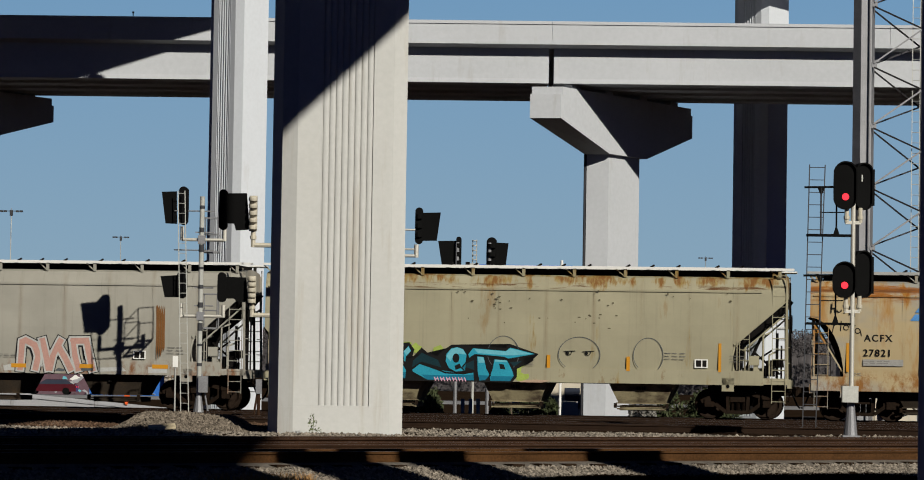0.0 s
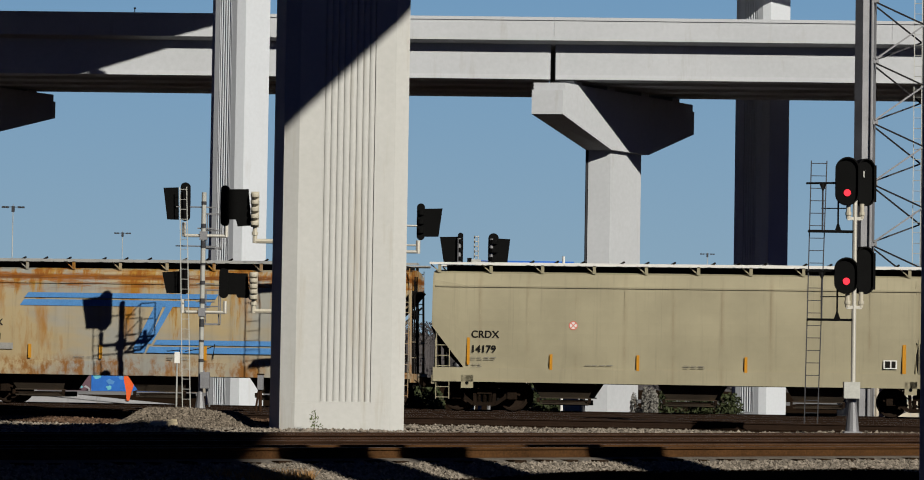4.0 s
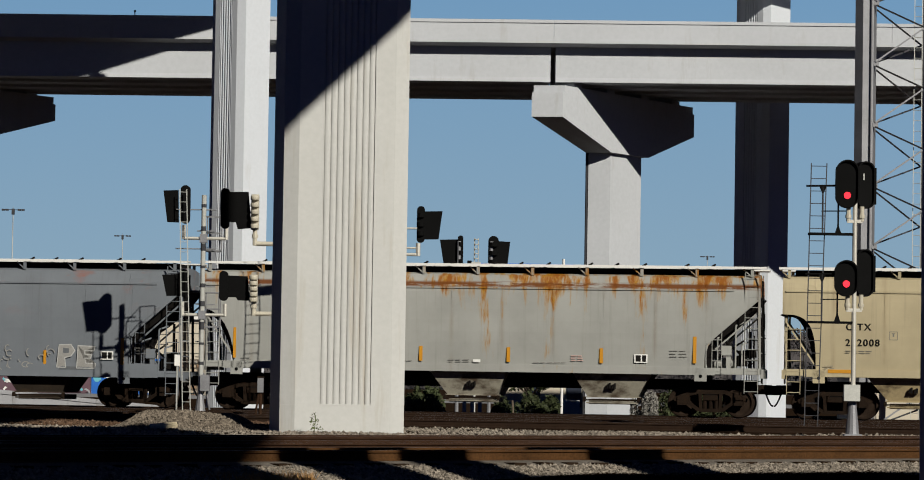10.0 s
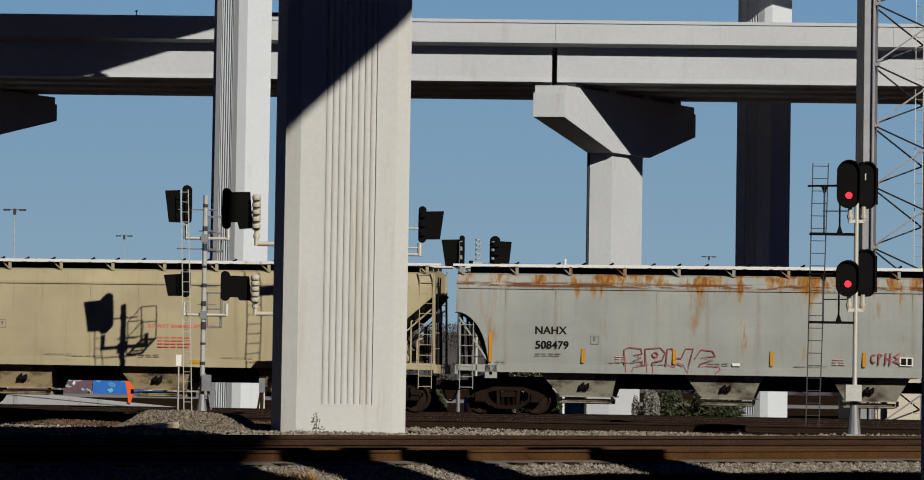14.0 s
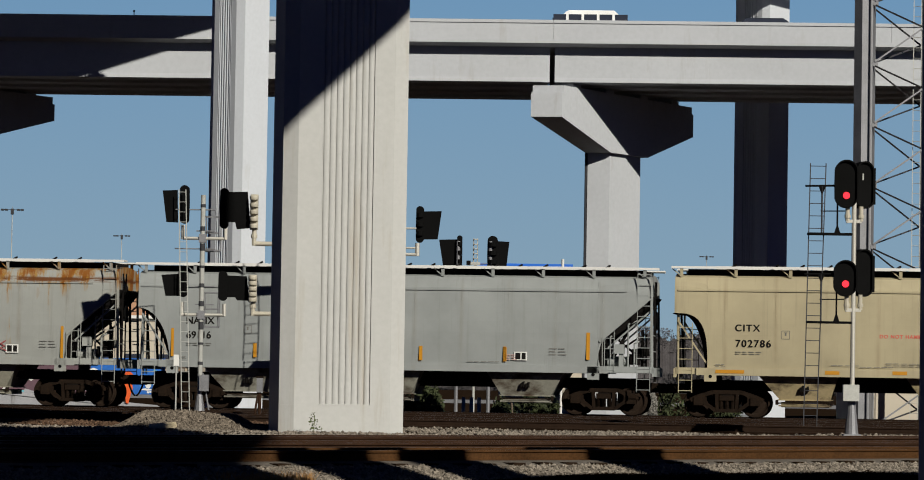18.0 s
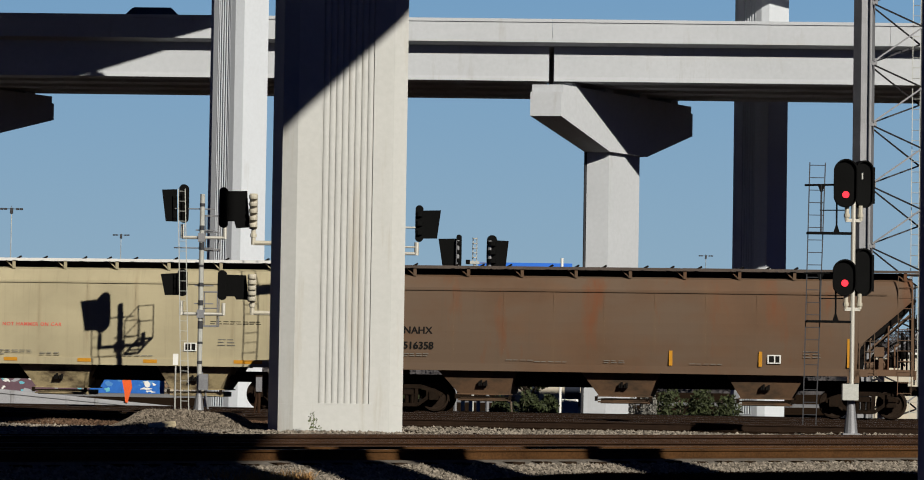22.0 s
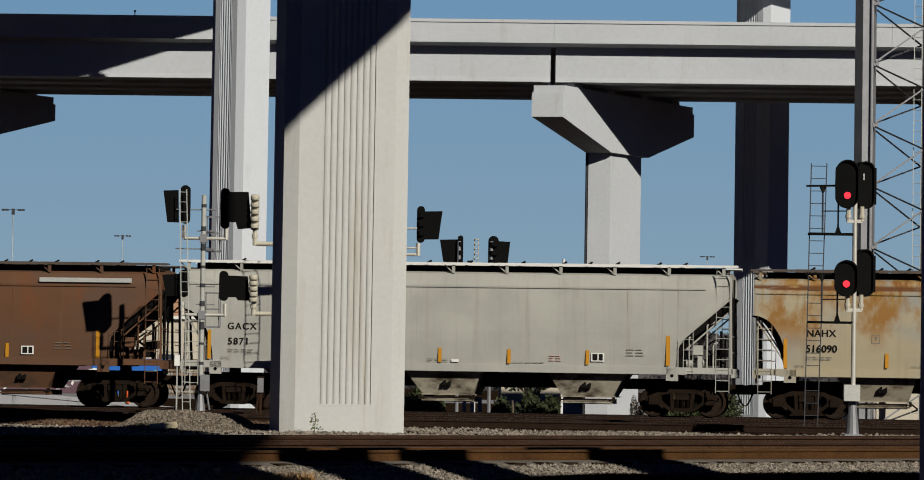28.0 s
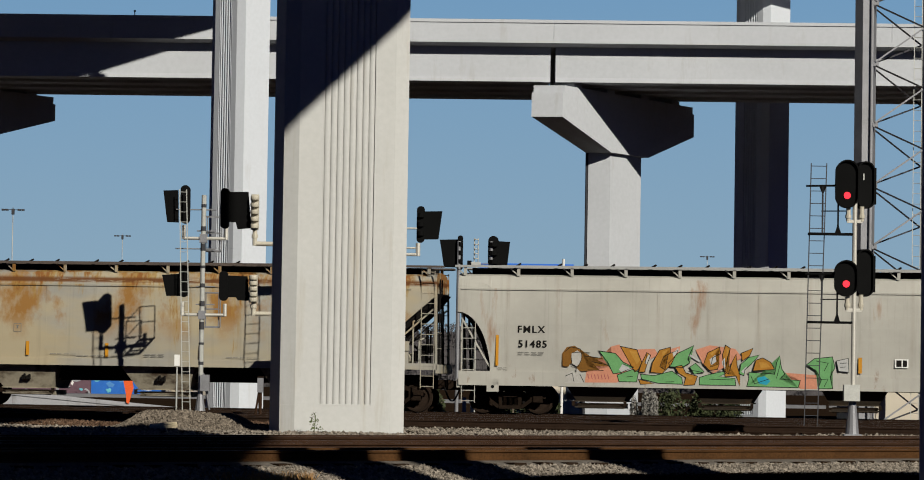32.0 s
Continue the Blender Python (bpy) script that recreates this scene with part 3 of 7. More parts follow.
def slope_sheet(curve, out, low):
    """The end slope sheet, standing a little proud of the side sheets' edge."""
    bm = bmesh.new()
    s = 1 if curve[0][0] > 0 else -1
    rows = []
    for k, (x, z) in enumerate(curve):
        t = k / (len(curve) - 1)
        rows.append([bm.verts.new((x + s * out * (0.4 + 0.6 * math.sin(t * math.pi)), y, z - 0.02)) for y in (-1.22, 1.22)] + [bm.verts.new((x - s * 0.05, y, z + 0.05)) for y in (1.22, -1.22)])
    for r, q in zip(rows[:-1], rows[1:]):
        for i in range(4):
            bm.faces.new((r[i], r[(i + 1) % 4], q[(i + 1) % 4], q[i]))
    bm.faces.new(rows[0][::-1]), bm.faces.new(rows[-1])
    return bm


def ladder(name, x, y, z0, z1, material, parent, w=0.42, axis="x", step=0.33):
    bm = bmesh.new()
    d = Vector((w / 2, 0, 0)) if axis == "x" else Vector((0, w / 2, 0))
    c = Vector((x, y, 0))
    for s in (-1, 1):
        bm_beam(bm, c + d * s + Vector((0, 0, z0)), c + d * s + Vector((0, 0, z1)), 0.045, 0.02, d)
    k = z0 + 0.06
    while k < z1 - 0.02:
        bm_bar(bm, c - d + Vector((0, 0, k)), c + d + Vector((0, 0, k)), 0.014, 5)
        k += step
    return part(name, bm, material, parent)


def wheel_mesh():
    bm = bmesh.new()
    prof = [(0.0, 0.06), (0.10, 0.065), (0.13, 0.02), (0.32, 0.0), (0.385, 0.03), (0.40, 0.075), (0.457, 0.07), (0.462, -0.04), (0.485, -0.055), (0.48, -0.075), (0.39, -0.075), (0.37, -0.04), (0.13, -0.03), (0.0, -0.05)]
    n = 26
    rings = []
    for r, y in prof:
        rings.append([bm.verts.new((r * math.cos(i * 2 * math.pi / n), -y, r * math.sin(i * 2 * math.pi / n))) for i in range(n)] if r else [bm.verts.new((0, -y, 0))])
    for a, b in zip(rings[:-1], rings[1:]):
        for i in range(n):
            j = (i + 1) % n
            if len(a) == 1:
                bm.faces.new((a[0], b[i], b[j]))
            elif len(b) == 1:
                bm.faces.new((a[i], b[0], a[j]))
            else:
                bm.faces.new((a[i], b[i], b[j], a[j]))
    return bm


def side_frame_bm():
    """A cast truck side frame: arched top chord, dipped bottom chord, spring opening, journal boxes."""
    bm = bmesh.new()
    top = [(-1.15, 0.52), (-0.95, 0.62), (-0.45, 0.78), (0.45, 0.78), (0.95, 0.62), (1.15, 0.52)]
    bot = [(-0.72, 0.46), (-0.36, 0.20), (0.36, 0.20), (0.72, 0.46)]
    for a, b in zip(top[:-1], top[1:]):
        bm_beam(bm, (a[0], 0, a[1]), (b[0], 0, b[1]), 0.14, 0.13, (0, 0, 1))
    for a, b in zip(bot[:-1], bot[1:]):
        bm_beam(bm, (a[0], 0, a[1]), (b[0], 0, b[1]), 0.14, 0.11, (0, 0, 1))
    for s in (-1, 1):
        bm_beam(bm, (s * 0.30, 0, 0.22), (s * 0.33, 0, 0.75), 0.13, 0.10, (1, 0, 0))
        bm_box(bm, (s * 0.89, -0.02, 0.49), (0.30, 0.20, 0.26))
        bm_box(bm, (s * 0.70, 0, 0.53), (0.12, 0.13, 0.2))
        for k in range(3):
            bm_bar(bm, (s * 0.18 * (k - 1), 0, 0.26), (s * 0.18 * (k - 1), 0, 0.52), 0.068, 8)
    bm_box(bm, (0, 0, 0.60), (0.46, 0.2, 0.16))
    return bm


PROTO = {}


def truck(parent, x):
    """A two-axle truck under one end of a car; returns its wheelsets."""
    if not PROTO:
        PROTO["side_frame"] = mesh_of("side_frame", side_frame_bm(), TRUCK)
        PROTO["wheel"] = mesh_of("wheel", wheel_mesh(), WHEEL)
        bm = bmesh.new()
        bm_bar(bm, (0, -0.95, 0), (0, 0.95, 0), 0.075, 10)
        for s in (-1, 1):
            g = bmesh.ops.create_cone(bm, cap_ends=True, segments=10, radius1=0.10, radius2=0.10, depth=0.1)["verts"]
            bmesh.ops.rotate(bm, cent=(0, 0, 0), matrix=Matrix.Rotation(radians(90), 3, "X"), verts=g)
            bmesh.ops.translate(bm, vec=(0, s * 1.0, 0), verts=g)
            for k in range(3):
                a = k * 2.094
                bm_box(bm, (0.055 * math.cos(a), s * 1.055, 0.055 * math.sin(a)), (0.03, 0.03, 0.03))
        PROTO["axle"] = mesh_of("axle", bm, WHEEL)
        bm = bmesh.new()
        bm_box(bm, (0, 0, 0.62), (0.34, 2.1, 0.22))
        bm_box(bm, (0, 0, 0.80), (0.5, 0.5, 0.18))
        for s in (-1, 1):
            bm_bar(bm, (s * 0.42, -0.9, 0.36), (s * 0.42, 0.9, 0.36), 0.05, 6)
            for q in (-0.72, 0.72):
                bm_box(bm, (s * 0.47, q, 0.42), (0.08, 0.12, 0.3))
        PROTO["bolster"] = mesh_of("bolster", bm, UNDER)
    t = new("truck")
    t.parent = parent
    t.location = (x, 0, 0)
    for s in (-1, 1):
        part("side_frame", PROTO["side_frame"], TRUCK, t).location = (0, s * 1.0, 0)
    part("bolster", PROTO["bolster"], UNDER, t)
    sets = []
    for s in (-1, 1):
        ax = part("axle", PROTO["axle"], WHEEL, parent)
        ax.location = (x + s * 0.889, 0, 0.457)
        ax.name = "wheelset"
        for q in (-1, 1):
            w = part("wheel", PROTO["wheel"], WHEEL, ax)
            w.location = (0, q * 0.745, 0)
            w.rotation_euler = (0, 0, 0 if q < 0 else math.pi)
        sets.append(ax)
    return sets


SPEED = (114.224, -0.925, -0.359, 1.665, -0.41, -1.533)


def travelled(t):
    tau = (t - 16) / 16
    return sum(c * tau ** (k + 1) for k, c in enumerate(SPEED))


TRAIN = []
# a darker, browner hopper colour for most of the deep cars
DIM_UNDER = mat("dark_hopper_steel", (0.035, 0.027, 0.02), 0.9, var=0.3, scale=1.3, bump=0.05, dark=(0.07, 0.045, 0.025), dark_amt=0.2, dark_scale=(0.4, 0.4, 0.6), gloss=0.05)
INK_PINK = mat("faded_red_stencil", (0.46, 0.30, 0.26), 0.8)
# small inspection stamps: metres from the left coupling and above the rail
STAMPED = {"E": (4.25, 2.18), "F": (4.71, 2.42), "G": (3.75, 2.62), "H": (4.73, 2.36), "I": (3.9, 2.55), "J": (3.79, 2.60), "N": (4.1, 2.5)}


def hopper_car(u0, u1, key, paint, label, style="round", top=4.50, base=1.31, hoppers=3, extra=None, hatch=None):
    """A covered hopper car between two couplings at u0 and u1 along the train."""
    L = u1 - u0
    xl, xr, cl, cr = L / 2 - 0.30, L / 2 - 0.46, 1.05, 1.68
    deep = base < 1.2
    low = base + (0.42 if deep else 0.20)
    sill = base + 0.16
    hatch = hatch or WHITE
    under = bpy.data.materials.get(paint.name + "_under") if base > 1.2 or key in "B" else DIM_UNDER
    paint.node_tree.nodes["panel_start"].inputs[1].default_value = xl
    paint.node_tree.nodes["panel_half"].inputs[1].default_value = (xl + xr) / 22
    car = thing("covered_hopper_car", label, "hopper car", group="cars of the freight train")
    part("body", body_mesh(xl, xr, top - 0.12, cl, cr, low, style), paint, car)
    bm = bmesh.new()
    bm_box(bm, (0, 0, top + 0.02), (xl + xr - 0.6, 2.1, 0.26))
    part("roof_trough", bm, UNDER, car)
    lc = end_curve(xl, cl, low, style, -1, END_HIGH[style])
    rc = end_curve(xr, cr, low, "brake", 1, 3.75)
    # near-black sheets, so the hollow under each end looks shaded
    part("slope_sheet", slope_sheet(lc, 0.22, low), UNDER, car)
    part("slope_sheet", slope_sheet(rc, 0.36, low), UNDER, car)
    tx = L / 2 - 1.95
    for s in (-1, 1):
        bm = bmesh.new()
        hgt = low - base + 0.03
        bm_box(bm, ((xr - cr - xl + cl) / 2, s * 1.515, base + hgt / 2), (xl + xr - cl - cr + (2.0 if deep else 0.7), 0.13, hgt))
        part("side_sill", bm, paint, car)
        y = s * (half_width(top - 0.5, top) + 0.012)
        bm = bmesh.new()
        bm_beam(bm, (-xl + 0.1, y, top - 0.53), (xr - 0.75, y, top - 0.53), 0.03, 0.05)
        part("side_rib", bm, paint, car)
        for k in range(1, 11):
            x = -xl + (xl + xr) * k / 11
            bm = bmesh.new()
            for j in range(6):
                z0, z1 = low + 0.05 + (top - 0.6 - low) * j / 6, low + 0.05 + (top - 0.6 - low) * (j + 1) / 6
                bm_beam(bm, (x, s * (half_width(z0, top) + 0.001), z0), (x, s * (half_width(z1, top) + 0.0), z1), 0.03, 0.005, (0, 1, 0))
            part("weld_seam", bm, paint, car)
    # deep cars carry their load on the shell: only stub sills at the ends
    stubs = [(e * (L / 2 - 1.75), 2.4) for e in (-1, 1)] if deep else [(0, L - 1.1)]
    for x, span in stubs:
        bm = bmesh.new()
        bm_box(bm, (x, 0, 1.0), (span, 0.42, 0.34))
        part("centre_sill", bm, UNDER, car)
    for e, xe, cut in ((-1, xl, cl), (1, xr, cr)):
        x0, x1 = e * (xe - cut - 0.15), e * (L / 2 - 0.34)
        bm = bmesh.new()
        bm_box(bm, ((x0 + x1) / 2, 0, sill - 0.05), (abs(x1 - x0), 3.0, 0.08))
        for s in (-1, 1):
            bm_box(bm, ((x0 + x1) / 2, s * 1.49, sill - 0.03), (abs(x1 - x0), 0.07, 0.20))
        bm_box(bm, (x1, 0, sill - 0.10), (0.10, 3.05, 0.28))
        part("end_platform", bm, paint, car)
        for s in (-1, 1):
            bm = bmesh.new()
            bm_slab(bm, [(x0 + e * 0.05 - 0.19, sill - 0.36), (x0 + e * 0.05 + 0.19, sill - 0.36), (x0 + e * 0.05 + 0.19, sill + 0.05), (x0 + e * 0.05 - 0.19, sill + 0.05)], s * 1.50, s * 1.58)
            pad = part("jacking_pad", bm, paint, car)
            bm = bmesh.new()
            bmesh.ops.create_cone(bm, cap_ends=True, segments=10, radius1=0.055, radius2=0.055, depth=0.012, matrix=Matrix.Translation((x0 + e * 0.05, s * 1.586, sill - 0.2)) @ Matrix.Rotation(radians(90), 4, "X"))
            part("lifting_eye", bm, BLACK, pad)
            bm = bmesh.new()
            bm_beam(bm, (x1 - e * 0.05, s * 1.40, sill), (x1 - e * 0.10, s * 1.32, top - 0.15), 0.09, 0.06, (1, 0, 0))
            part("corner_post", bm, paint, car)
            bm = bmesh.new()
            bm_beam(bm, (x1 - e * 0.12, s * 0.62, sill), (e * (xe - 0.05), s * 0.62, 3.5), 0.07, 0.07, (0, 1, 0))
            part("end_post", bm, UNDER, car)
            bm = bmesh.new()
            bm_beam(bm, *(((x0 + e * 0.10, s * 1.44, low + 0.05), (e * (xe - 0.12), s * 1.44, 3.0)) if e < 0 else ((x0 + 0.22, s * 1.47, 2.32), (xe - 0.02, s * 1.47, 3.70))), 0.05 if e < 0 else 0.10, 0.06 if e < 0 else 0.17, (0, 1, 0))
            part("end_brace", bm, paint, car)
            if e > 0:
                bm = bmesh.new()
                bm_beam(bm, (x0 + 0.50, s * 1.45, 2.12), (xe - 0.02, s * 1.45, 3.28), 0.05, 0.06, (0, 1, 0))
                part("end_brace", bm, paint, car)
                bm = bmesh.new()
                bm_pipe(bm, [(x0 + 0.22, s * 1.48, low), (x0 + 0.16, s * 1.48, 1.95), (x0 + 0.24, s * 1.48, 2.25), (x0 + 0.40, s * 1.48, 2.42)], 0.045)
                part("brace_foot", bm, paint, car)
            ladder("ladder", x1 - e * 0.32, s * 1.53, sill - 0.72, 2.95 if e < 0 else top + 0.05, paint, car)
            if e > 0:
                ladder("side_ladder", x0 + e * 0.55, s * 1.53, sill - 0.1, 2.75, paint, car, w=0.30)
            for z in (sill + 0.55, sill + 1.05):
                bm = bmesh.new()
                bm_bar(bm, (x1 - e * 0.02, s * 0.5, z), (x1 - e * 0.02, s * 1.42, z), 0.016, 5)
                part("handrail", bm, paint, car)
        ladder("end_ladder", x1 - e * 0.02, -0.75, sill - 0.4, top - 0.2, UNDER if e > 0 else paint, car, axis="y")
        bm = bmesh.new()
        bm_box(bm, (e * (L / 2 - 0.45), 0, 0.88), (0.75, 0.32, 0.30))
        bm_box(bm, (e * (L / 2 - 0.12), 0, 0.86), (0.26, 0.26, 0.30))
        bm_beam(bm, (e * (L / 2 - 0.3), -1.2, 0.92), (e * (L / 2 - 0.3), -0.1, 0.80), 0.04, 0.04)
        part("coupler", bm, TRUCK, car)
        bm = bmesh.new()
        bm_pipe(bm, [(e * (L / 2 - 0.25 + 0.24 * k / 7), -0.42, 0.78 - 0.42 * math.sin(k * math.pi / 14)) for k in range(8)], 0.03)
        part("air_hose", bm, BLACK, car)
    # brake gear on the right-hand platform
    bx = xr - cr + 0.55
    bm = bmesh.new()
    bm_bar(bm, (bx - 0.25, -0.9, sill + 0.22), (bx + 0.45, -0.9, sill + 0.22), 0.17, 12)
    part("air_reservoir", bm, paint, car)
    bm = bmesh.new()
    bm_box(bm, (bx + 0.15, -1.2, sill + 0.62), (0.30, 0.26, 0.30))
    bm_box(bm, (bx + 0.2, -1.2, sill + 0.25), (0.14, 0.16, 0.5))
    part("brake_valve", bm, paint, car)
    for x, z in ((bx - 0.15, 1.0), (bx + 0.42, 1.4), (bx + 0.62, 0.8)):
        bm = bmesh.new()
        bm_bar(bm, (x, -1.28, sill), (x, -1.28, sill + z), 0.028, 6)
        bm_bar(bm, (x, -1.28, sill + z), (x + 0.22, -0.9, sill + z + 0.12), 0.028, 6)
        part("brake_pipe", bm, paint, car)
    bm = bmesh.new()
    bmesh.ops.create_cone(bm, cap_ends=True, segments=16, radius1=0.28, radius2=0.28, depth=0.03, matrix=Matrix.Translation((xr + 0.16, -0.7, 3.0)) @ Matrix.Rotation(radians(90), 4, "Y"))
    bm_box(bm, (xr + 0.08, -0.7, 3.0), (0.14, 0.2, 0.3))
    part("brake_wheel", bm, BLACK, car)
    bm = bmesh.new()
    for a, b, r in (((bx - 0.3, -0.55, sill), (bx + 0.5, -0.55, 2.95), 0.05), ((bx + 0.1, -1.1, sill + 0.9), (bx + 0.95, -1.1, sill + 0.2), 0.035), ((bx - 0.2, -1.22, sill + 0.35), (bx + 0.7, -1.22, sill + 0.95), 0.03),
                    ((bx + 0.85, -1.0, sill), (bx + 0.85, -1.0, 2.7), 0.045), ((bx + 0.5, -0.8, sill + 0.5), (bx + 1.05, -0.8, sill + 0.55), 0.13), ((bx + 1.0, -1.3, sill), (bx + 1.0, -1.3, sill + 1.1), 0.03)):
        bm_bar(bm, a, b, r, 8)
    bm_box(bm, (bx + 0.62, -1.05, sill + 0.30), (0.34, 0.3, 0.34))
    part("brake_rigging", bm, UNDER, car)
    ox, hoppers_top = (xr - cr - xl + cl) / 2, base + 0.04
    # discharge hoppers
    span = 2 * (tx - 1.55)
    for k in range(hoppers):
        cx, tw_, bw = (-4.3 + 4.0 * k, 1.05, 0.74) if deep else (-4.95 + 4.58 * k, 1.26, 0.78)
        shift = 0.22 - 0.11 * k if not deep else 0.0       # the outlets sit a little off the middle
        bm = bmesh.new()
        hi, lo = hoppers_top, (0.56 if base > 1.2 else 0.42)
        vs = [bm.verts.new(p) for p in ((cx - tw_, -1.36, hi), (cx + tw_, -1.36, hi), (cx + tw_, 1.36, hi), (cx - tw_, 1.36, hi),
                                        (cx - bw + shift, -1.05, lo), (cx + bw + shift, -1.05, lo), (cx + bw + shift, 1.05, lo), (cx - bw + shift, 1.05, lo))]
        for q in ((0, 1, 5, 4), (1, 2, 6, 5), (2, 3, 7, 6), (3, 0, 4, 7), (4, 5, 6, 7), (3, 2, 1, 0)):
            bm.faces.new([vs[i] for i in q])
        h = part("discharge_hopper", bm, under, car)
        cx += shift
        bm = bmesh.new()
        bm_box(bm, (cx, 0, lo + 0.01), (2 * bw + 0.16, 2.2, 0.035))
        bm_box(bm, (cx, 0, lo - 0.14), (2 * bw - 0.06, 2.0, 0.16))
        bm_box(bm, (cx, -1.06, lo - 0.17), (2 * bw + 0.10, 0.10, 0.045))
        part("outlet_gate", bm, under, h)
        bm = bmesh.new()
        bm_bar(bm, (cx - bw - 0.10, -1.10, lo - 0.09), (cx + bw + 0.06, -1.10, lo - 0.09), 0.024, 6)
        for q in (-bw - 0.10, bw + 0.06):
            bm_box(bm, (cx + q, -1.10, lo - 0.07), (0.09, 0.10, 0.15))
        part("gate_shaft", bm, TRUCK, h)
        bm = bmesh.new()
        for q, dz in ((-0.13, 0.0), (-0.06, 0.03), (0.03, 0.0), (0.10, 0.02)):
            bm_box(bm, (cx + q, -1.25, 0.90 + dz), (0.05, 0.10, 0.13 + 2 * dz))
        part("latch", bm, UNDER, h)
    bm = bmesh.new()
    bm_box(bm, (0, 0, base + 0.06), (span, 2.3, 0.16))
    # a near-black block paints in the shade between the hoppers
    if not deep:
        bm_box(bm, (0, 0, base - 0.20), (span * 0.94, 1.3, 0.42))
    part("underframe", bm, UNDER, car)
    # roof walk along both edges, its brackets, hatches
    walk_x, walk_l = (xr - xl) / 2 + 0.06, xl + xr + 0.36
    for s in (-1, 1):
        bm = bmesh.new()
        bm_box(bm, (walk_x, s * 1.24, top + 0.20), (walk_l, 0.46, 0.045))
        bm_box(bm, (walk_x, s * 1.46, top + 0.19), (walk_l, 0.03, 0.075))
        part("roof_walk", bm, hatch, car)
        n = 11
        for k in range(n):
            x = -xl + 0.2 + (xl + xr - 0.4) * k / (n - 1)
            bm = bmesh.new()
            bm_beam(bm, (x, s * 1.425, top + 0.17), (x, s * 1.40, top - 0.10), 0.10, 0.025, (0, 1, 0))
            bm_beam(bm, (x - 0.02, s * 1.40, top - 0.08), (x - 0.30, s * 1.30, top + 0.15), 0.035, 0.025, (0, 1, 0))
            part("walk_bracket", bm, paint, car)
    n = 5
    for k in range(n):
        x = -xl + 1.2 + (xl + xr - 2.4) * (k + 0.5) / n
        w = (xl + xr - 2.8) / n
        bm = bmesh.new()
        bm_box(bm, (x, 0, top + 0.2), (w, 0.95, 0.14))
        bmesh.ops.bevel(bm, geom=bm.edges[:], offset=0.04, segments=1)
        hc = part("roof_hatch", bm, hatch, car)
        for q in (-0.35, 0.1, 0.38):
            bm = bmesh.new()
            bm_beam(bm, (x + q * w, -0.62, top + 0.2), (x + q * w + 0.18, -0.50, top + 0.32), 0.07, 0.05)
            part("hatch_latch", bm, UNDER, hc)
    # writing and reflective tape
    texts, tape, panel = MARKS[key]
    for x, z, h, words in texts:
        lettering(words, h, INK, car, x - L / 2, z, spacing=1.22 if key in "CGJMO" else 1.04)
    if texts:
        x, z = texts[1][0], texts[1][1]
        stencil_rows(car, L, x, z - 0.16, 0.85)
    for x, z, w, h in tape:
        side_plate("reflective_tape", AMBER, car, x - L / 2, z, w, h, -1.588 if z > 1.5 else -1.59)
    test_panel(car, L, *panel)
    stencil_rows(car, L, panel[0] + 0.9, panel[1] + 0.25, 0.6, 3, gap=0.09)
    stencil_rows(car, L, 5.2, low + 0.16, 0.9, 1)
    stencil_rows(car, L, 8.3, low + 0.18, 0.7, 2, gap=0.06)
    stencil_rows(car, L, 1.6, low + 0.14, 0.35, 2, gap=0.07)
    if key in STAMPED:
        x, z = STAMPED[key]
        for dx, dz, w, h in ((0, 0.125, 0.26, 0.016), (0, -0.125, 0.26, 0.016), (-0.122, 0, 0.016, 0.25), (0.122, 0, 0.016, 0.25), (0, 0.02, 0.05, 0.10), (0, 0.07, 0.11, 0.02)):
            side_plate("stamp", INK_GREY, car, x - L / 2 + dx, z + dz, w, h)
    if not deep:
        for x in (5.4, 12.2) * (key in "FHIM"):
            stencil_rows(car, L, x, low + 0.34, 0.42, 3, INK_PINK, 0.07, 0.035)
        if key in "FHM":
            side_plate("data_plate", WHITE, car, 9.2 - L / 2, low + 0.14, 0.24, 0.09)
        stencil_rows(car, L, 6.1, low + 0.12, 1.1, 1)
        stencil_rows(car, L, 11.0, low + 0.12, 1.1, 1)
    if extra:
        extra(car, L)
    sets = truck(car, -tx) + truck(car, tx)
    TRAIN.append((car, (u0 + u1) / 2, sets))
    return car


def stencil_rows(car, L, x, z, w, rows=2, ink=None, gap=0.062, h=0.022):
    for r in range(rows):
        bm = bmesh.new()
        n = max(2, int(w / 0.2))
        for k in range(n):
            q = (0.86, 0.66, 0.78)[(k + r) % 3]
            bm_box(bm, (x - L / 2 + w * (k + q / 2) / n, -1.583, z - r * gap), (w / n * q, 0.004, h * 0.8))
        part("stencil", bm, ink or INK_GREY, car)


def test_panel(car, L, x, z, w=0.42, h=0.27):
    p = side_plate("test_panel", WHITE, car, x - L / 2, z, w, h)
    side_plate("panel_mark", INK, p, x - L / 2 - w * 0.2, z, w * 0.38, h * 0.75, -1.588)
    side_plate("panel_mark", INK, p, x - L / 2 + w * 0.24, z, w * 0.3, h * 0.75, -1.588)



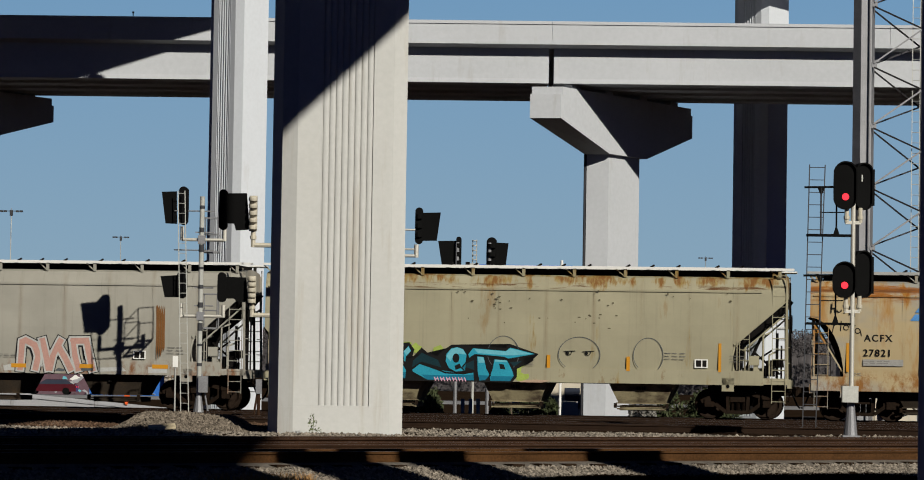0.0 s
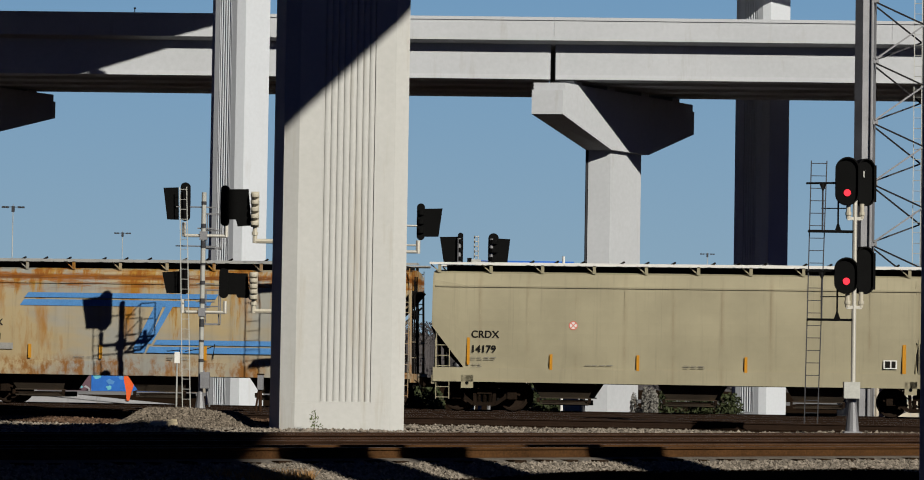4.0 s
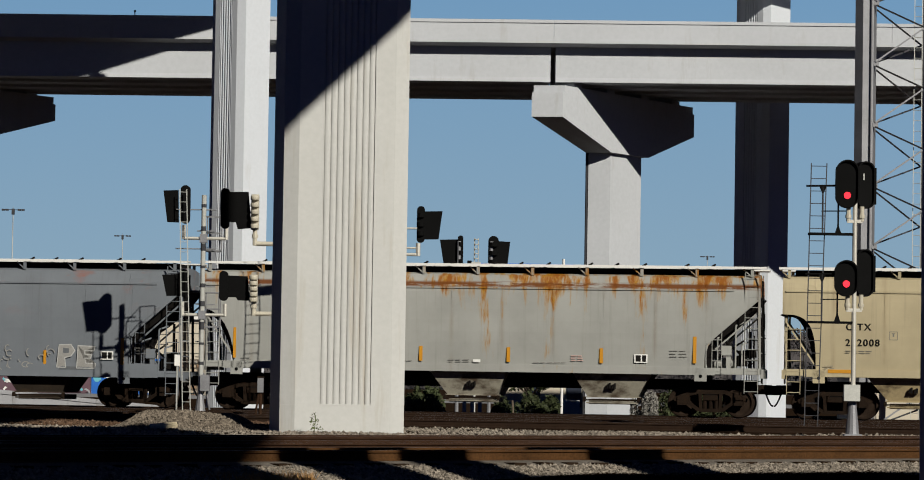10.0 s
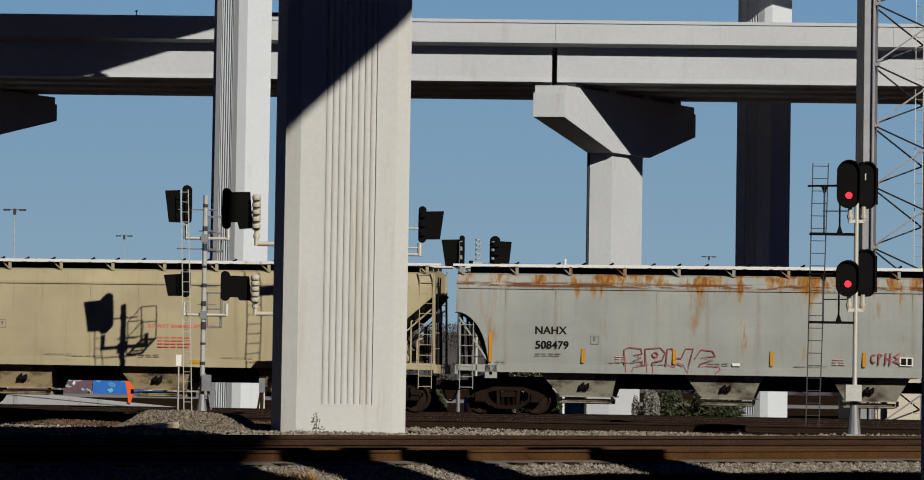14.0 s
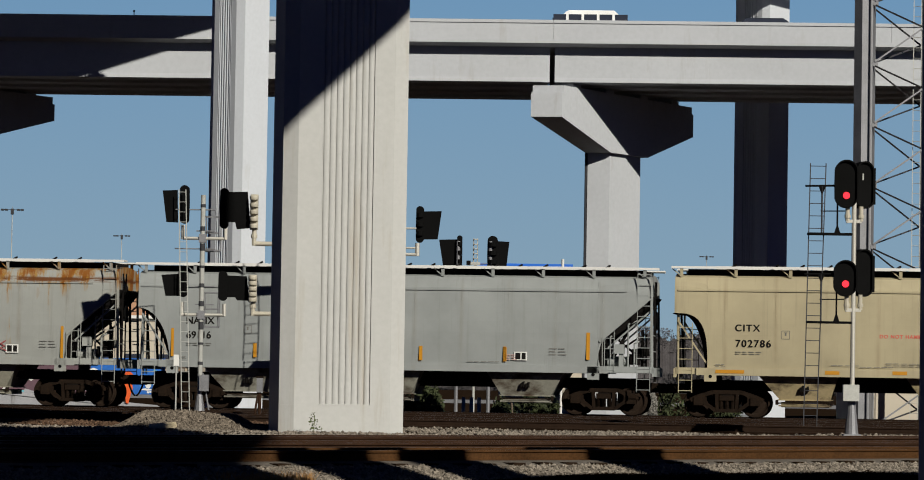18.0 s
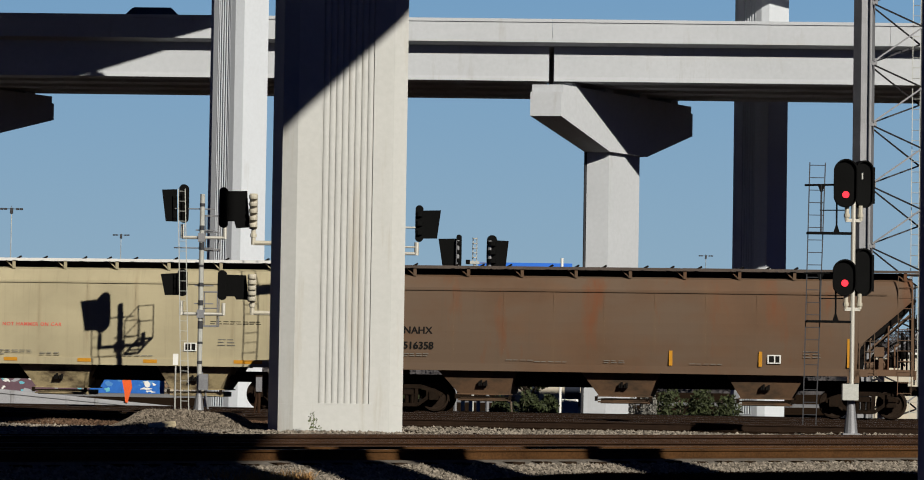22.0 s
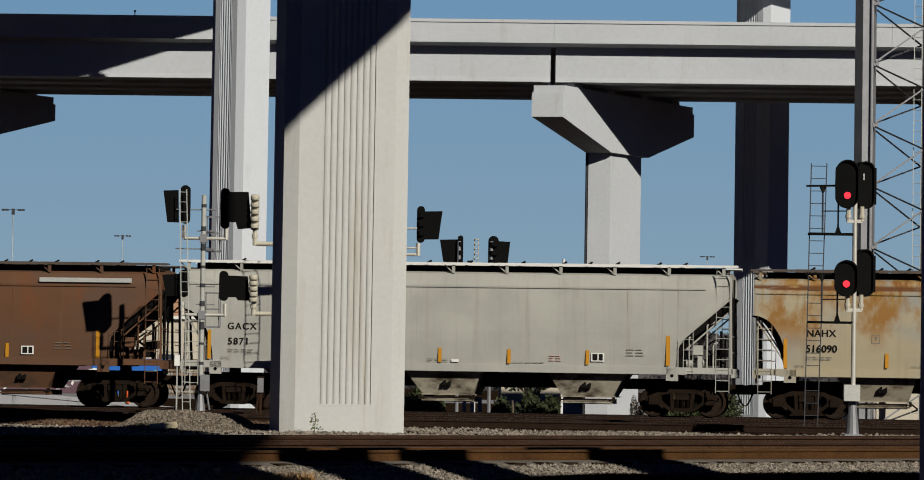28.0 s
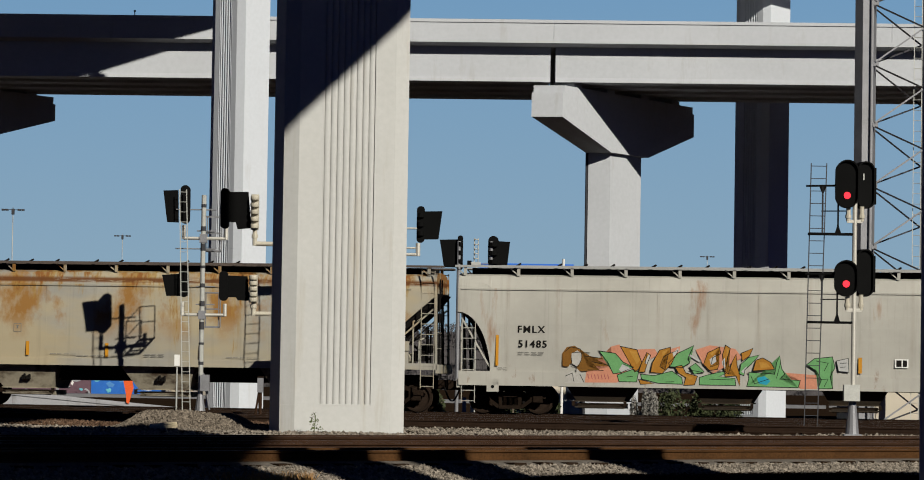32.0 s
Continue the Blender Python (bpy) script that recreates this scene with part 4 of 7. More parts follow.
# letters, height of their foot and size; reflective tape (place, size); inspection panel: metres from the left coupling and above the rail
MARKS = {
    "A": ([],
          [(9.03, 1.32, 0.49, 0.13), (11.27, 1.33, 0.45, 0.13), (13.70, 1.35, 0.52, 0.13)],
          (13.01, 1.72)),
    "B": ([(1.06, 2.42, 0.22, "CRDX"), (1.09, 1.96, 0.22, "13869")],
          [(0.88, 1.86, 0.09, 0.88), (14.84, 1.90, 0.09, 0.90), (9.44, 1.71, 0.11, 0.41), (11.96, 1.67, 0.11, 0.45)],
          (14.26, 1.71)),
    "C": ([(1.98, 2.48, 0.21, "ACFX"), (1.95, 2.02, 0.21, "27821")],
          [(1.48, 1.97, 0.09, 0.90), (3.76, 1.67, 0.11, 0.45), (6.11, 1.67, 0.11, 0.45), (9.54, 1.67, 0.11, 0.45), (11.88, 1.67, 0.11, 0.45), (14.08, 1.91, 0.11, 0.90)],
          (13.61, 1.88)),
    "D": ([(1.56, 2.30, 0.22, "CRDX"), (1.55, 1.84, 0.22, "14179")],
          [(1.48, 1.87, 0.09, 0.86), (4.12, 1.56, 0.09, 0.49), (6.87, 1.57, 0.09, 0.49), (10.26, 1.56, 0.09, 0.49), (15.17, 1.81, 0.11, 0.90)],
          (14.74, 1.64)),
    "E": ([(1.62, 2.30, 0.22, "NAHX"), (1.63, 1.84, 0.24, "61014")],
          [(1.48, 2.02, 0.09, 0.41), (3.96, 1.56, 0.09, 0.45), (6.57, 1.56, 0.09, 0.45), (10.12, 1.56, 0.09, 0.45), (12.85, 1.56, 0.09, 0.45), (15.40, 1.78, 0.11, 0.86)],
          (14.90, 1.64)),
    "F": ([(2.79, 2.55, 0.24, "NAHX"), (2.78, 2.09, 0.24, "508079")],
          [(1.38, 2.12, 0.09, 0.97), (4.36, 1.87, 0.11, 0.47), (7.41, 1.86, 0.11, 0.47), (10.21, 1.86, 0.11, 0.47), (13.16, 1.87, 0.11, 0.47), (16.10, 2.09, 0.11, 0.84)],
          (14.41, 1.8)),
    "G": ([(2.27, 2.78, 0.21, "CITX"), (2.26, 2.29, 0.21, "222008")],
          [(2.12, 1.49, 0.78, 0.11), (12.29, 1.48, 0.45, 0.11), (10.14, 1.48, 0.37, 0.11), (15.14, 1.44, 0.93, 0.11)],
          (14.7, 1.92)),
    "H": ([(2.83, 2.53, 0.24, "NAHX"), (2.85, 2.07, 0.24, "508479")],
          [(1.43, 2.09, 0.11, 0.93), (4.38, 1.86, 0.11, 0.45), (7.26, 1.86, 0.11, 0.45), (10.31, 1.85, 0.11, 0.45), (13.18, 1.86, 0.11, 0.45), (16.13, 2.05, 0.09, 1.03)],
          (14.48, 1.82)),
    "I": ([(1.88, 2.70, 0.22, "NAHX"), (1.90, 2.24, 0.22, "69116")],
          [(1.45, 2.10, 0.09, 0.90), (4.15, 1.88, 0.11, 0.45), (6.83, 1.88, 0.11, 0.45), (9.51, 1.87, 0.11, 0.45), (12.20, 1.87, 0.11, 0.45), (12.19, 1.89, 0.09, 0.45), (14.84, 2.16, 0.11, 0.86)],
          (12.7, 1.82)),
    "J": ([(2.20, 2.70, 0.21, "CITX"), (2.22, 2.21, 0.22, "702786")],
          [(2.06, 1.43, 0.90, 0.11), (5.25, 1.44, 0.45, 0.11), (7.34, 1.46, 0.45, 0.11), (9.78, 1.46, 0.45, 0.11), (11.95, 1.45, 0.45, 0.11), (15.15, 1.47, 0.93, 0.11)],
          (13.26, 1.93)),
    "K": ([(1.90, 2.46, 0.22, "NAHX"), (1.90, 1.98, 0.22, "516358")],
          [(1.33, 2.07, 0.11, 0.86), (10.41, 1.80, 0.11, 0.47), (13.22, 1.81, 0.11, 0.47), (15.98, 2.03, 0.13, 0.90)],
          (13.65, 1.81)),
    "L": ([(1.82, 2.41, 0.22, "NAHX"), (1.85, 1.95, 0.22, "516347")],
          [(1.37, 2.05, 0.11, 0.86), (4.25, 1.80, 0.11, 0.45), (10.54, 1.77, 0.11, 0.45), (13.00, 1.77, 0.11, 0.45), (16.00, 2.02, 0.13, 0.93)],
          (13.67, 1.78)),
    "M": ([(1.82, 2.54, 0.21, "GACX"), (1.84, 2.06, 0.21, "5871")],
          [(1.24, 2.05, 0.11, 0.93), (3.68, 1.83, 0.11, 0.45), (8.71, 1.82, 0.11, 0.45), (10.92, 1.81, 0.11, 0.45), (13.41, 1.81, 0.11, 0.45), (15.95, 2.05, 0.13, 0.93)],
          (13.73, 1.82)),
    "N": ([(1.94, 2.56, 0.22, "NAHX"), (1.93, 2.08, 0.22, "516090")],
          [(1.30, 2.02, 0.11, 0.93), (4.45, 1.84, 0.11, 0.45), (7.07, 1.81, 0.11, 0.45), (10.15, 1.78, 0.11, 0.45), (12.82, 1.80, 0.11, 0.45), (15.92, 2.03, 0.13, 0.93)],
          (14.31, 1.82)),
    "O": ([(2.21, 2.56, 0.22, "FMLX"), (2.24, 2.10, 0.22, "51485")],
          [(1.58, 1.99, 0.09, 0.97), (12.99, 1.68, 0.11, 0.49)],
          (14.27, 1.76)),
}


def ribbon(car, lines, width, material, y, name="graffiti"):
    """Sprayed lines on a car's side, as thin strips of paint. Points are in metres from the car's middle and above the rail."""
    if 1 < len(lines) <= 20:
        for one in lines:
            ribbon(car, [one], width, material, y, name)
        return
    bm = bmesh.new()
    for pts in lines:
        pts = [Vector(p) for k, p in enumerate(pts) if k == 0 or (Vector(p) - Vector(pts[k - 1])).length > 1e-4]
        if len(pts) < 2:
            continue
        dirs = [(b - a).normalized() for a, b in zip(pts[:-1], pts[1:])]
        rims = []
        for k, p in enumerate(pts):
            a, b = dirs[max(0, k - 1)], dirs[min(k, len(dirs) - 1)]
            n = Vector((-a.y - b.y, a.x + b.x))
            n = n.normalized() if n.length > 0.2 else Vector((-a.y, a.x))
            n *= width / 2 * min(1.5, 1 / max(0.5, abs(n.dot(Vector((-a.y, a.x))))))
            q = p - a * width * 0.4 if k == 0 else p + b * width * 0.4 if k == len(pts) - 1 else p
            rims.append([bm.verts.new((q.x + e * n.x, y, q.y + e * n.y)) for e in (1, -1)])
        for r, q in zip(rims[:-1], rims[1:]):
            bm.faces.new((r[0], q[0], q[1], r[1]))
    part(name, bm, material, car)


def blot(car, polys, material, y, name="graffiti"):
    """Filled shapes of paint on a car's side."""
    if 1 < len(polys) <= 14:
        for k, one in enumerate(polys):
            blot(car, [one], material, y - 0.00008 * k, name)
        return
    bm = bmesh.new()
    for poly in polys:
        f = bm.faces.new([bm.verts.new((x, y, z)) for x, z in poly])
        bmesh.ops.triangulate(bm, faces=[f])
    return part(name, bm, material, car)


def placed(pts, x0, x1, z0, z1):
    """Points given in a unit square, laid into a rectangle of the car's side."""
    return [(x0 + (x1 - x0) * x, z0 + (z1 - z0) * z) for x, z in pts]


def arc(cx, cz, rx, rz, a0, a1, n=12):
    return [(cx + rx * math.cos(radians(a0 + (a1 - a0) * k / n)), cz + rz * math.sin(radians(a0 + (a1 - a0) * k / n))) for k in range(n + 1)]


def spray(name, colour):
    return mat(name, tuple(0.72 * c for c in colour), 0.7, var=0.12, scale=2.5, fine=20, bump=0.05, gloss=0.08)


TEAL, TEAL_DARK, SKY = spray("teal_spray", (0.03, 0.33, 0.46)), spray("deep_teal_spray", (0.01, 0.035, 0.045)), spray("pale_teal_spray", (0.16, 0.50, 0.60))
TEAL_LOW = spray("low_teal_spray", (0.012, 0.17, 0.27))
LIME, PINK, BLK = spray("lime_spray", (0.36, 0.46, 0.10)), spray("pink_spray", (0.52, 0.30, 0.25)), spray("black_spray", (0.012, 0.012, 0.012))
ORANGE, GREEN, SALMON = spray("orange_spray", (0.42, 0.19, 0.03)), spray("green_spray", (0.16, 0.38, 0.15)), spray("salmon_spray", (0.62, 0.27, 0.17))
SILVER, REDLINE, BLUE = spray("white_spray", (0.50, 0.50, 0.48)), spray("red_spray", (0.36, 0.10, 0.10)), spray("blue_emblem_paint", (0.10, 0.28, 0.60))
SHADE, HAZE = spray("dark_grey_spray", (0.135, 0.145, 0.155)), spray("pale_grey_spray", (0.33, 0.32, 0.30))
MAUVE, ROSE = spray("grey_shadow_spray", (0.10, 0.11, 0.12)), spray("rose_spray", (0.7, 0.4, 0.5))


def pink_piece(car, L):
    pl = lambda p: [(13.01 - L / 2 + (u - 705) / 156, 1.72 + (187 - v) / 156) for u, v in p]
    strokes = [[(92, 262), (100, 130), (118, 122), (165, 145), (185, 200), (172, 262)], [(205, 122), (222, 185), (238, 262)], [(298, 122), (262, 190), (246, 262)], [(292, 158), (322, 205), (352, 262)],
               [(362, 125), (372, 190), (392, 262)], [(362, 122), (432, 120), (446, 185), (466, 262)]]
    strokes = [pl(q) for q in strokes]
    for k, (w, m) in enumerate(((0.36, BLK), (0.30, SILVER), (0.19, PINK))):
        for n, q in enumerate(strokes):
            ribbon(car, [q], w, m, -1.5865 - 0.0012 * k - 0.00012 * n)
    ribbon(car, [pl([(80, 130), (76, 262)]), pl([(190, 125), (205, 250)]), pl([(348, 130), (356, 200), (375, 262)]), pl([(280, 112), (245, 190)])], 0.05, SILVER, -1.5905)
    blot(car, [pl([(400, 252), (420, 230), (470, 250), (470, 270), (410, 272)]), pl([(270, 272), (290, 258), (325, 265), (320, 275)])], MAUVE, -1.5907)
    blot(car, [pl([(752, 248), (845, 246), (850, 276), (752, 278)]), pl([(5, 250), (60, 240), (62, 274), (8, 276)]), pl([(480, 255), (620, 250), (640, 270), (480, 275)])], SILVER, -1.5860, "primer_patch")
    rust = spray("rust_run", (0.22, 0.10, 0.035))
    for k in range(5):
        u = 788 + 9 * k
        blot(car, [pl([(u, -60 + 12 * k), (u + 8, -64), (u + 10, 120 + 30 * (k % 3)), (u + 6, 225 - 14 * k), (u + 2, 150)])], rust, -1.5872 - 0.0001 * k, "rust_stain")


def teal_piece(car, L):
    pl = lambda p: [(9.08 - L / 2 + (u - 1015) / 156, 1.03 + (217 - v) / 156) for u, v in p]
    random.seed(4)
    for k, (u, v, r) in enumerate(((-40, 80, 34), (0, 62, 30), (40, 90, 40), (95, 60, 26), (-20, 120, 36), (365, 42, 26), (410, 55, 30), (395, 206, 28), (440, 208, 24), (520, 62, 30), (905, 150, 40), (940, 190, 34), (930, 120, 30))):
        blot(car, [pl([(u + r * math.cos(a) * random.uniform(0.6, 1.2), min(216, v + 0.8 * r * math.sin(a) * random.uniform(0.6, 1.2))) for a in [q * 0.52 for q in range(12)]])], LIME, -1.5845 - 0.0001 * k)
    blot(car, [pl([(925, 208), (1010, 202), (1090, 206), (1040, 216), (930, 216)])], spray("faint_salmon_spray", (0.52, 0.36, 0.26)), -1.5846)
    blot(car, [pl([(-96, 208), (-22, 122), (28, 96), (8, 62), (60, 78), (128, 68), (148, 42), (200, 34), (262, 44), (330, 40), (376, 26), (402, 62), (392, 102), (438, 52), (470, 78), (520, 94), (548, 62), (588, 36), (640, 34), (680, 40), (860, 48), (878, 28), (1022, 76), (940, 98), (1002, 104), (930, 118), (968, 126), (915, 150), (916, 190), (892, 217), (-96, 217)])], BLK, -1.5868)
    blot(car, [pl([(22, 80), (60, 90), (118, 80), (60, 104)]), pl([(396, 118), (440, 78), (520, 112), (540, 150), (440, 122), (392, 150)]), pl([(880, 118), (940, 112), (900, 140)]), pl([(640, 140), (700, 110), (704, 160)]), pl([(80, 160), (130, 120), (138, 200), (90, 205)])], TEAL_DARK, -1.5874)
    C = [(148, 62), (168, 46), (240, 46), (264, 70), (270, 108), (260, 124), (216, 124), (206, 140), (214, 154), (256, 148), (290, 146), (300, 180), (300, 212), (150, 212), (146, 185), (152, 120)]
    teal = [[(-80, 197), (-8, 130), (60, 102), (126, 78), (118, 104), (72, 148), (78, 178), (74, 197)], C, [(274, 56), (322, 52), (335, 90), (345, 130), (366, 165), (362, 208), (316, 210), (302, 170), (287, 110)],
            [(345, 70), (374, 40), (390, 70), (364, 100), (360, 128), (347, 120)], [(388, 162), (430, 130), (520, 160), (560, 175), (650, 178), (702, 168), (706, 214), (470, 214), (420, 188), (396, 176)],
            [(556, 118), (560, 80), (584, 52), (616, 44), (648, 54), (668, 84), (662, 122), (640, 150), (656, 166), (610, 172), (574, 154)],
            [(694, 48), (858, 60), (880, 42), (1008, 76), (872, 104), (850, 95), (704, 84), (676, 104), (668, 82)], [(714, 88), (752, 92), (766, 150), (784, 184), (760, 212), (726, 214), (716, 160)],
            [(800, 102), (868, 106), (896, 160), (904, 186), (884, 215), (782, 215), (778, 190), (792, 150)]]
    for k, q in enumerate(teal):
        blot(car, [pl(q)], TEAL, -1.5880 - 0.0001 * k)
    pale = [[(152, 64), (170, 50), (238, 50), (260, 72), (264, 98), (200, 104), (156, 112)], [(278, 60), (319, 56), (330, 92), (290, 98)], [(562, 92), (586, 58), (616, 49), (645, 58), (660, 84), (628, 80), (600, 84), (585, 120)],
            [(700, 54), (858, 66), (882, 50), (990, 76), (900, 84), (850, 84), (720, 76)], [(20, 122), (70, 104), (114, 88), (60, 128)], [(350, 72), (372, 48), (384, 70), (362, 92)], [(718, 94), (746, 96), (756, 122), (724, 124)], [(806, 106), (862, 110), (866, 118), (806, 116)]]
    for k, q in enumerate(pale):
        blot(car, [pl(q)], SKY, -1.5892 - 0.0001 * k)
    deep = [[(150, 184), (298, 182), (298, 210), (152, 210)], [(318, 178), (362, 174), (360, 206), (320, 208)], [(440, 186), (560, 188), (700, 182), (704, 212), (470, 212)], [(784, 188), (902, 188), (884, 212), (786, 212)], [(726, 184), (780, 186), (758, 210), (728, 210)]]
    for k, q in enumerate(deep):
        blot(car, [pl(q)], TEAL_LOW, -1.5901 - 0.0001 * k)
    blot(car, [pl(arc(611, 102, 17, 23, 0, 350, 14)), pl([(826, 126), (850, 130), (858, 154), (832, 152)]), pl([(604, 140), (630, 128), (640, 150), (610, 160)]), pl([(212, 128), (250, 128), (222, 146)])], BLK, -1.5907)
    ribbon(car, [pl(q + q[:1]) for q in teal], 0.045, BLK, -1.5910)
    ribbon(car, [pl([(505 + 15 * k, 198), (511 + 15 * k, 214)]) for k in range(11)] + [pl([(512 + 30 * k, 206), (522 + 30 * k, 205)]) for k in range(5)], 0.035, ROSE, -1.5912)
    ribbon(car, [pl([(-60 + 14 * k, 196), (-54 + 14 * k, 206)]) for k in range(5)], 0.035, REDLINE, -1.5912)
    chips = [arc(random.uniform(3.0, 15.2) - L / 2, random.uniform(2.9, 4.0), random.uniform(0.012, 0.045), random.uniform(0.012, 0.03), 0, 300, 6) for k in range(30)]
    chips += [arc(7.9 + random.gauss(0, 0.35) - L / 2, random.uniform(3.35, 3.75), random.uniform(0.02, 0.06), 0.016, 0, 300, 6) for k in range(9)] + [arc(11.0 + random.gauss(0, 0.4) - L / 2, 3.1 + random.gauss(0, 0.14), random.uniform(0.02, 0.06), 0.018, 0, 300, 6) for k in range(8)]
    blot(car, chips, spray("chipped_dark_spot", (0.13, 0.11, 0.07)), -1.5835, "paint_chip")
    for cx, rx in ((8.0, 0.50), (10.41, 0.66), (12.59, 0.47)):
        ribbon(car, [[(cx - L / 2 + rx * math.cos(radians(a)), 1.93 + 0.56 * math.sin(radians(a)) * (1.0 if a < 180 else 0.9)) for a in range(-48, 229, 12)]], 0.020, MAUVE, -1.587)
    for cx in (10.08, 10.68):
        ribbon(car, [[(cx - L / 2 - 0.16, 2.03), (cx - L / 2 + 0.20, 2.05)], arc(cx - L / 2, 2.03, 0.09, 0.11, 180, 360, 8)], 0.02, BLK, -1.588)
        blot(car, [arc(cx - L / 2 - 0.04, 1.98, 0.05, 0.05, 0, 340, 8)], BLK, -1.588)
    stencil_rows(car, L, 13.1, 2.02, 0.7, 3, gap=0.09)


def blue_emblem(car, L):
    pl = lambda p: [(x - L / 2, z) for x, z in p]
    blot(car, [pl([(3.55, 3.40), (3.68, 3.56), (9.95, 3.56), (9.85, 3.40)]), pl([(3.40, 3.14), (3.55, 3.34), (9.75, 3.34), (9.65, 3.14)]),
               pl([(7.85, 3.14), (8.12, 3.14), (7.52, 2.04), (7.55, 1.66), (7.2, 1.66), (7.2, 1.84)]), pl([(8.22, 3.14), (8.45, 3.14), (7.78, 1.95), (7.62, 1.95)]),
               pl([(7.85, 1.92), (7.95, 2.08), (12.05, 2.08), (12.0, 1.92)]), pl([(7.62, 1.66), (7.72, 1.86), (11.95, 1.86), (11.85, 1.66)])], BLUE, -1.5875, "emblem")
    tag = [[(0.95, 3.35), (0.98, 3.68), (0.97, 3.5), (1.08, 3.5), (1.08, 3.38)], arc(1.2, 3.45, 0.07, 0.07, 180, 360, 6), [(1.45, 3.5), (1.36, 3.46), (1.44, 3.4), (1.35, 3.35)], [(1.52, 3.3), (1.55, 3.6), (1.55, 3.42), (1.66, 3.42), (1.68, 3.25)],
           [(1.0, 2.75), (1.05, 3.1), (1.15, 3.05), (1.05, 2.95)], [(1.25, 2.8), (1.27, 3.1)], arc(1.42, 2.9, 0.08, 0.08, 0, 330, 8), [(1.58, 2.75), (1.6, 3.05), (1.52, 2.96), (1.7, 2.96)], arc(1.78, 2.8, 0.08, 0.08, 0, 330, 8), [(1.85, 2.85), (1.9, 2.65)]]
    ribbon(car, [pl(t) for t in tag] + [pl([(8.3, 1.72), (8.7, 1.76), (8.72, 1.65), (8.72, 1.85)]), pl([(8.9, 1.72), (9.3, 1.8), (9.45, 1.74), (9.8, 1.9)]), pl([(9.8, 1.5), (9.85, 1.95)])], 0.03, BLK, -1.589)
    white = [pl([(1.95, 1.72), (3.2, 1.72), (3.2, 1.92), (1.95, 1.92)])]
    blot(car, white, HAZE, -1.584, "painted_patch")


def red_ring(car, L):
    c = (4.81 - L / 2, 2.72)
    blot(car, [arc(*c, 0.14, 0.14, 0, 345, 16)], WHITE, -1.5865, "sticker")
    ribbon(car, [arc(*c, 0.125, 0.125, 0, 360, 18), [(c[0] - 0.07, c[1] - 0.07), (c[0] + 0.07, c[1] + 0.07)], [(c[0] - 0.07, c[1] + 0.07), (c[0] + 0.07, c[1] - 0.07)]], 0.028, INK_RED, -1.588, "sticker_ring")


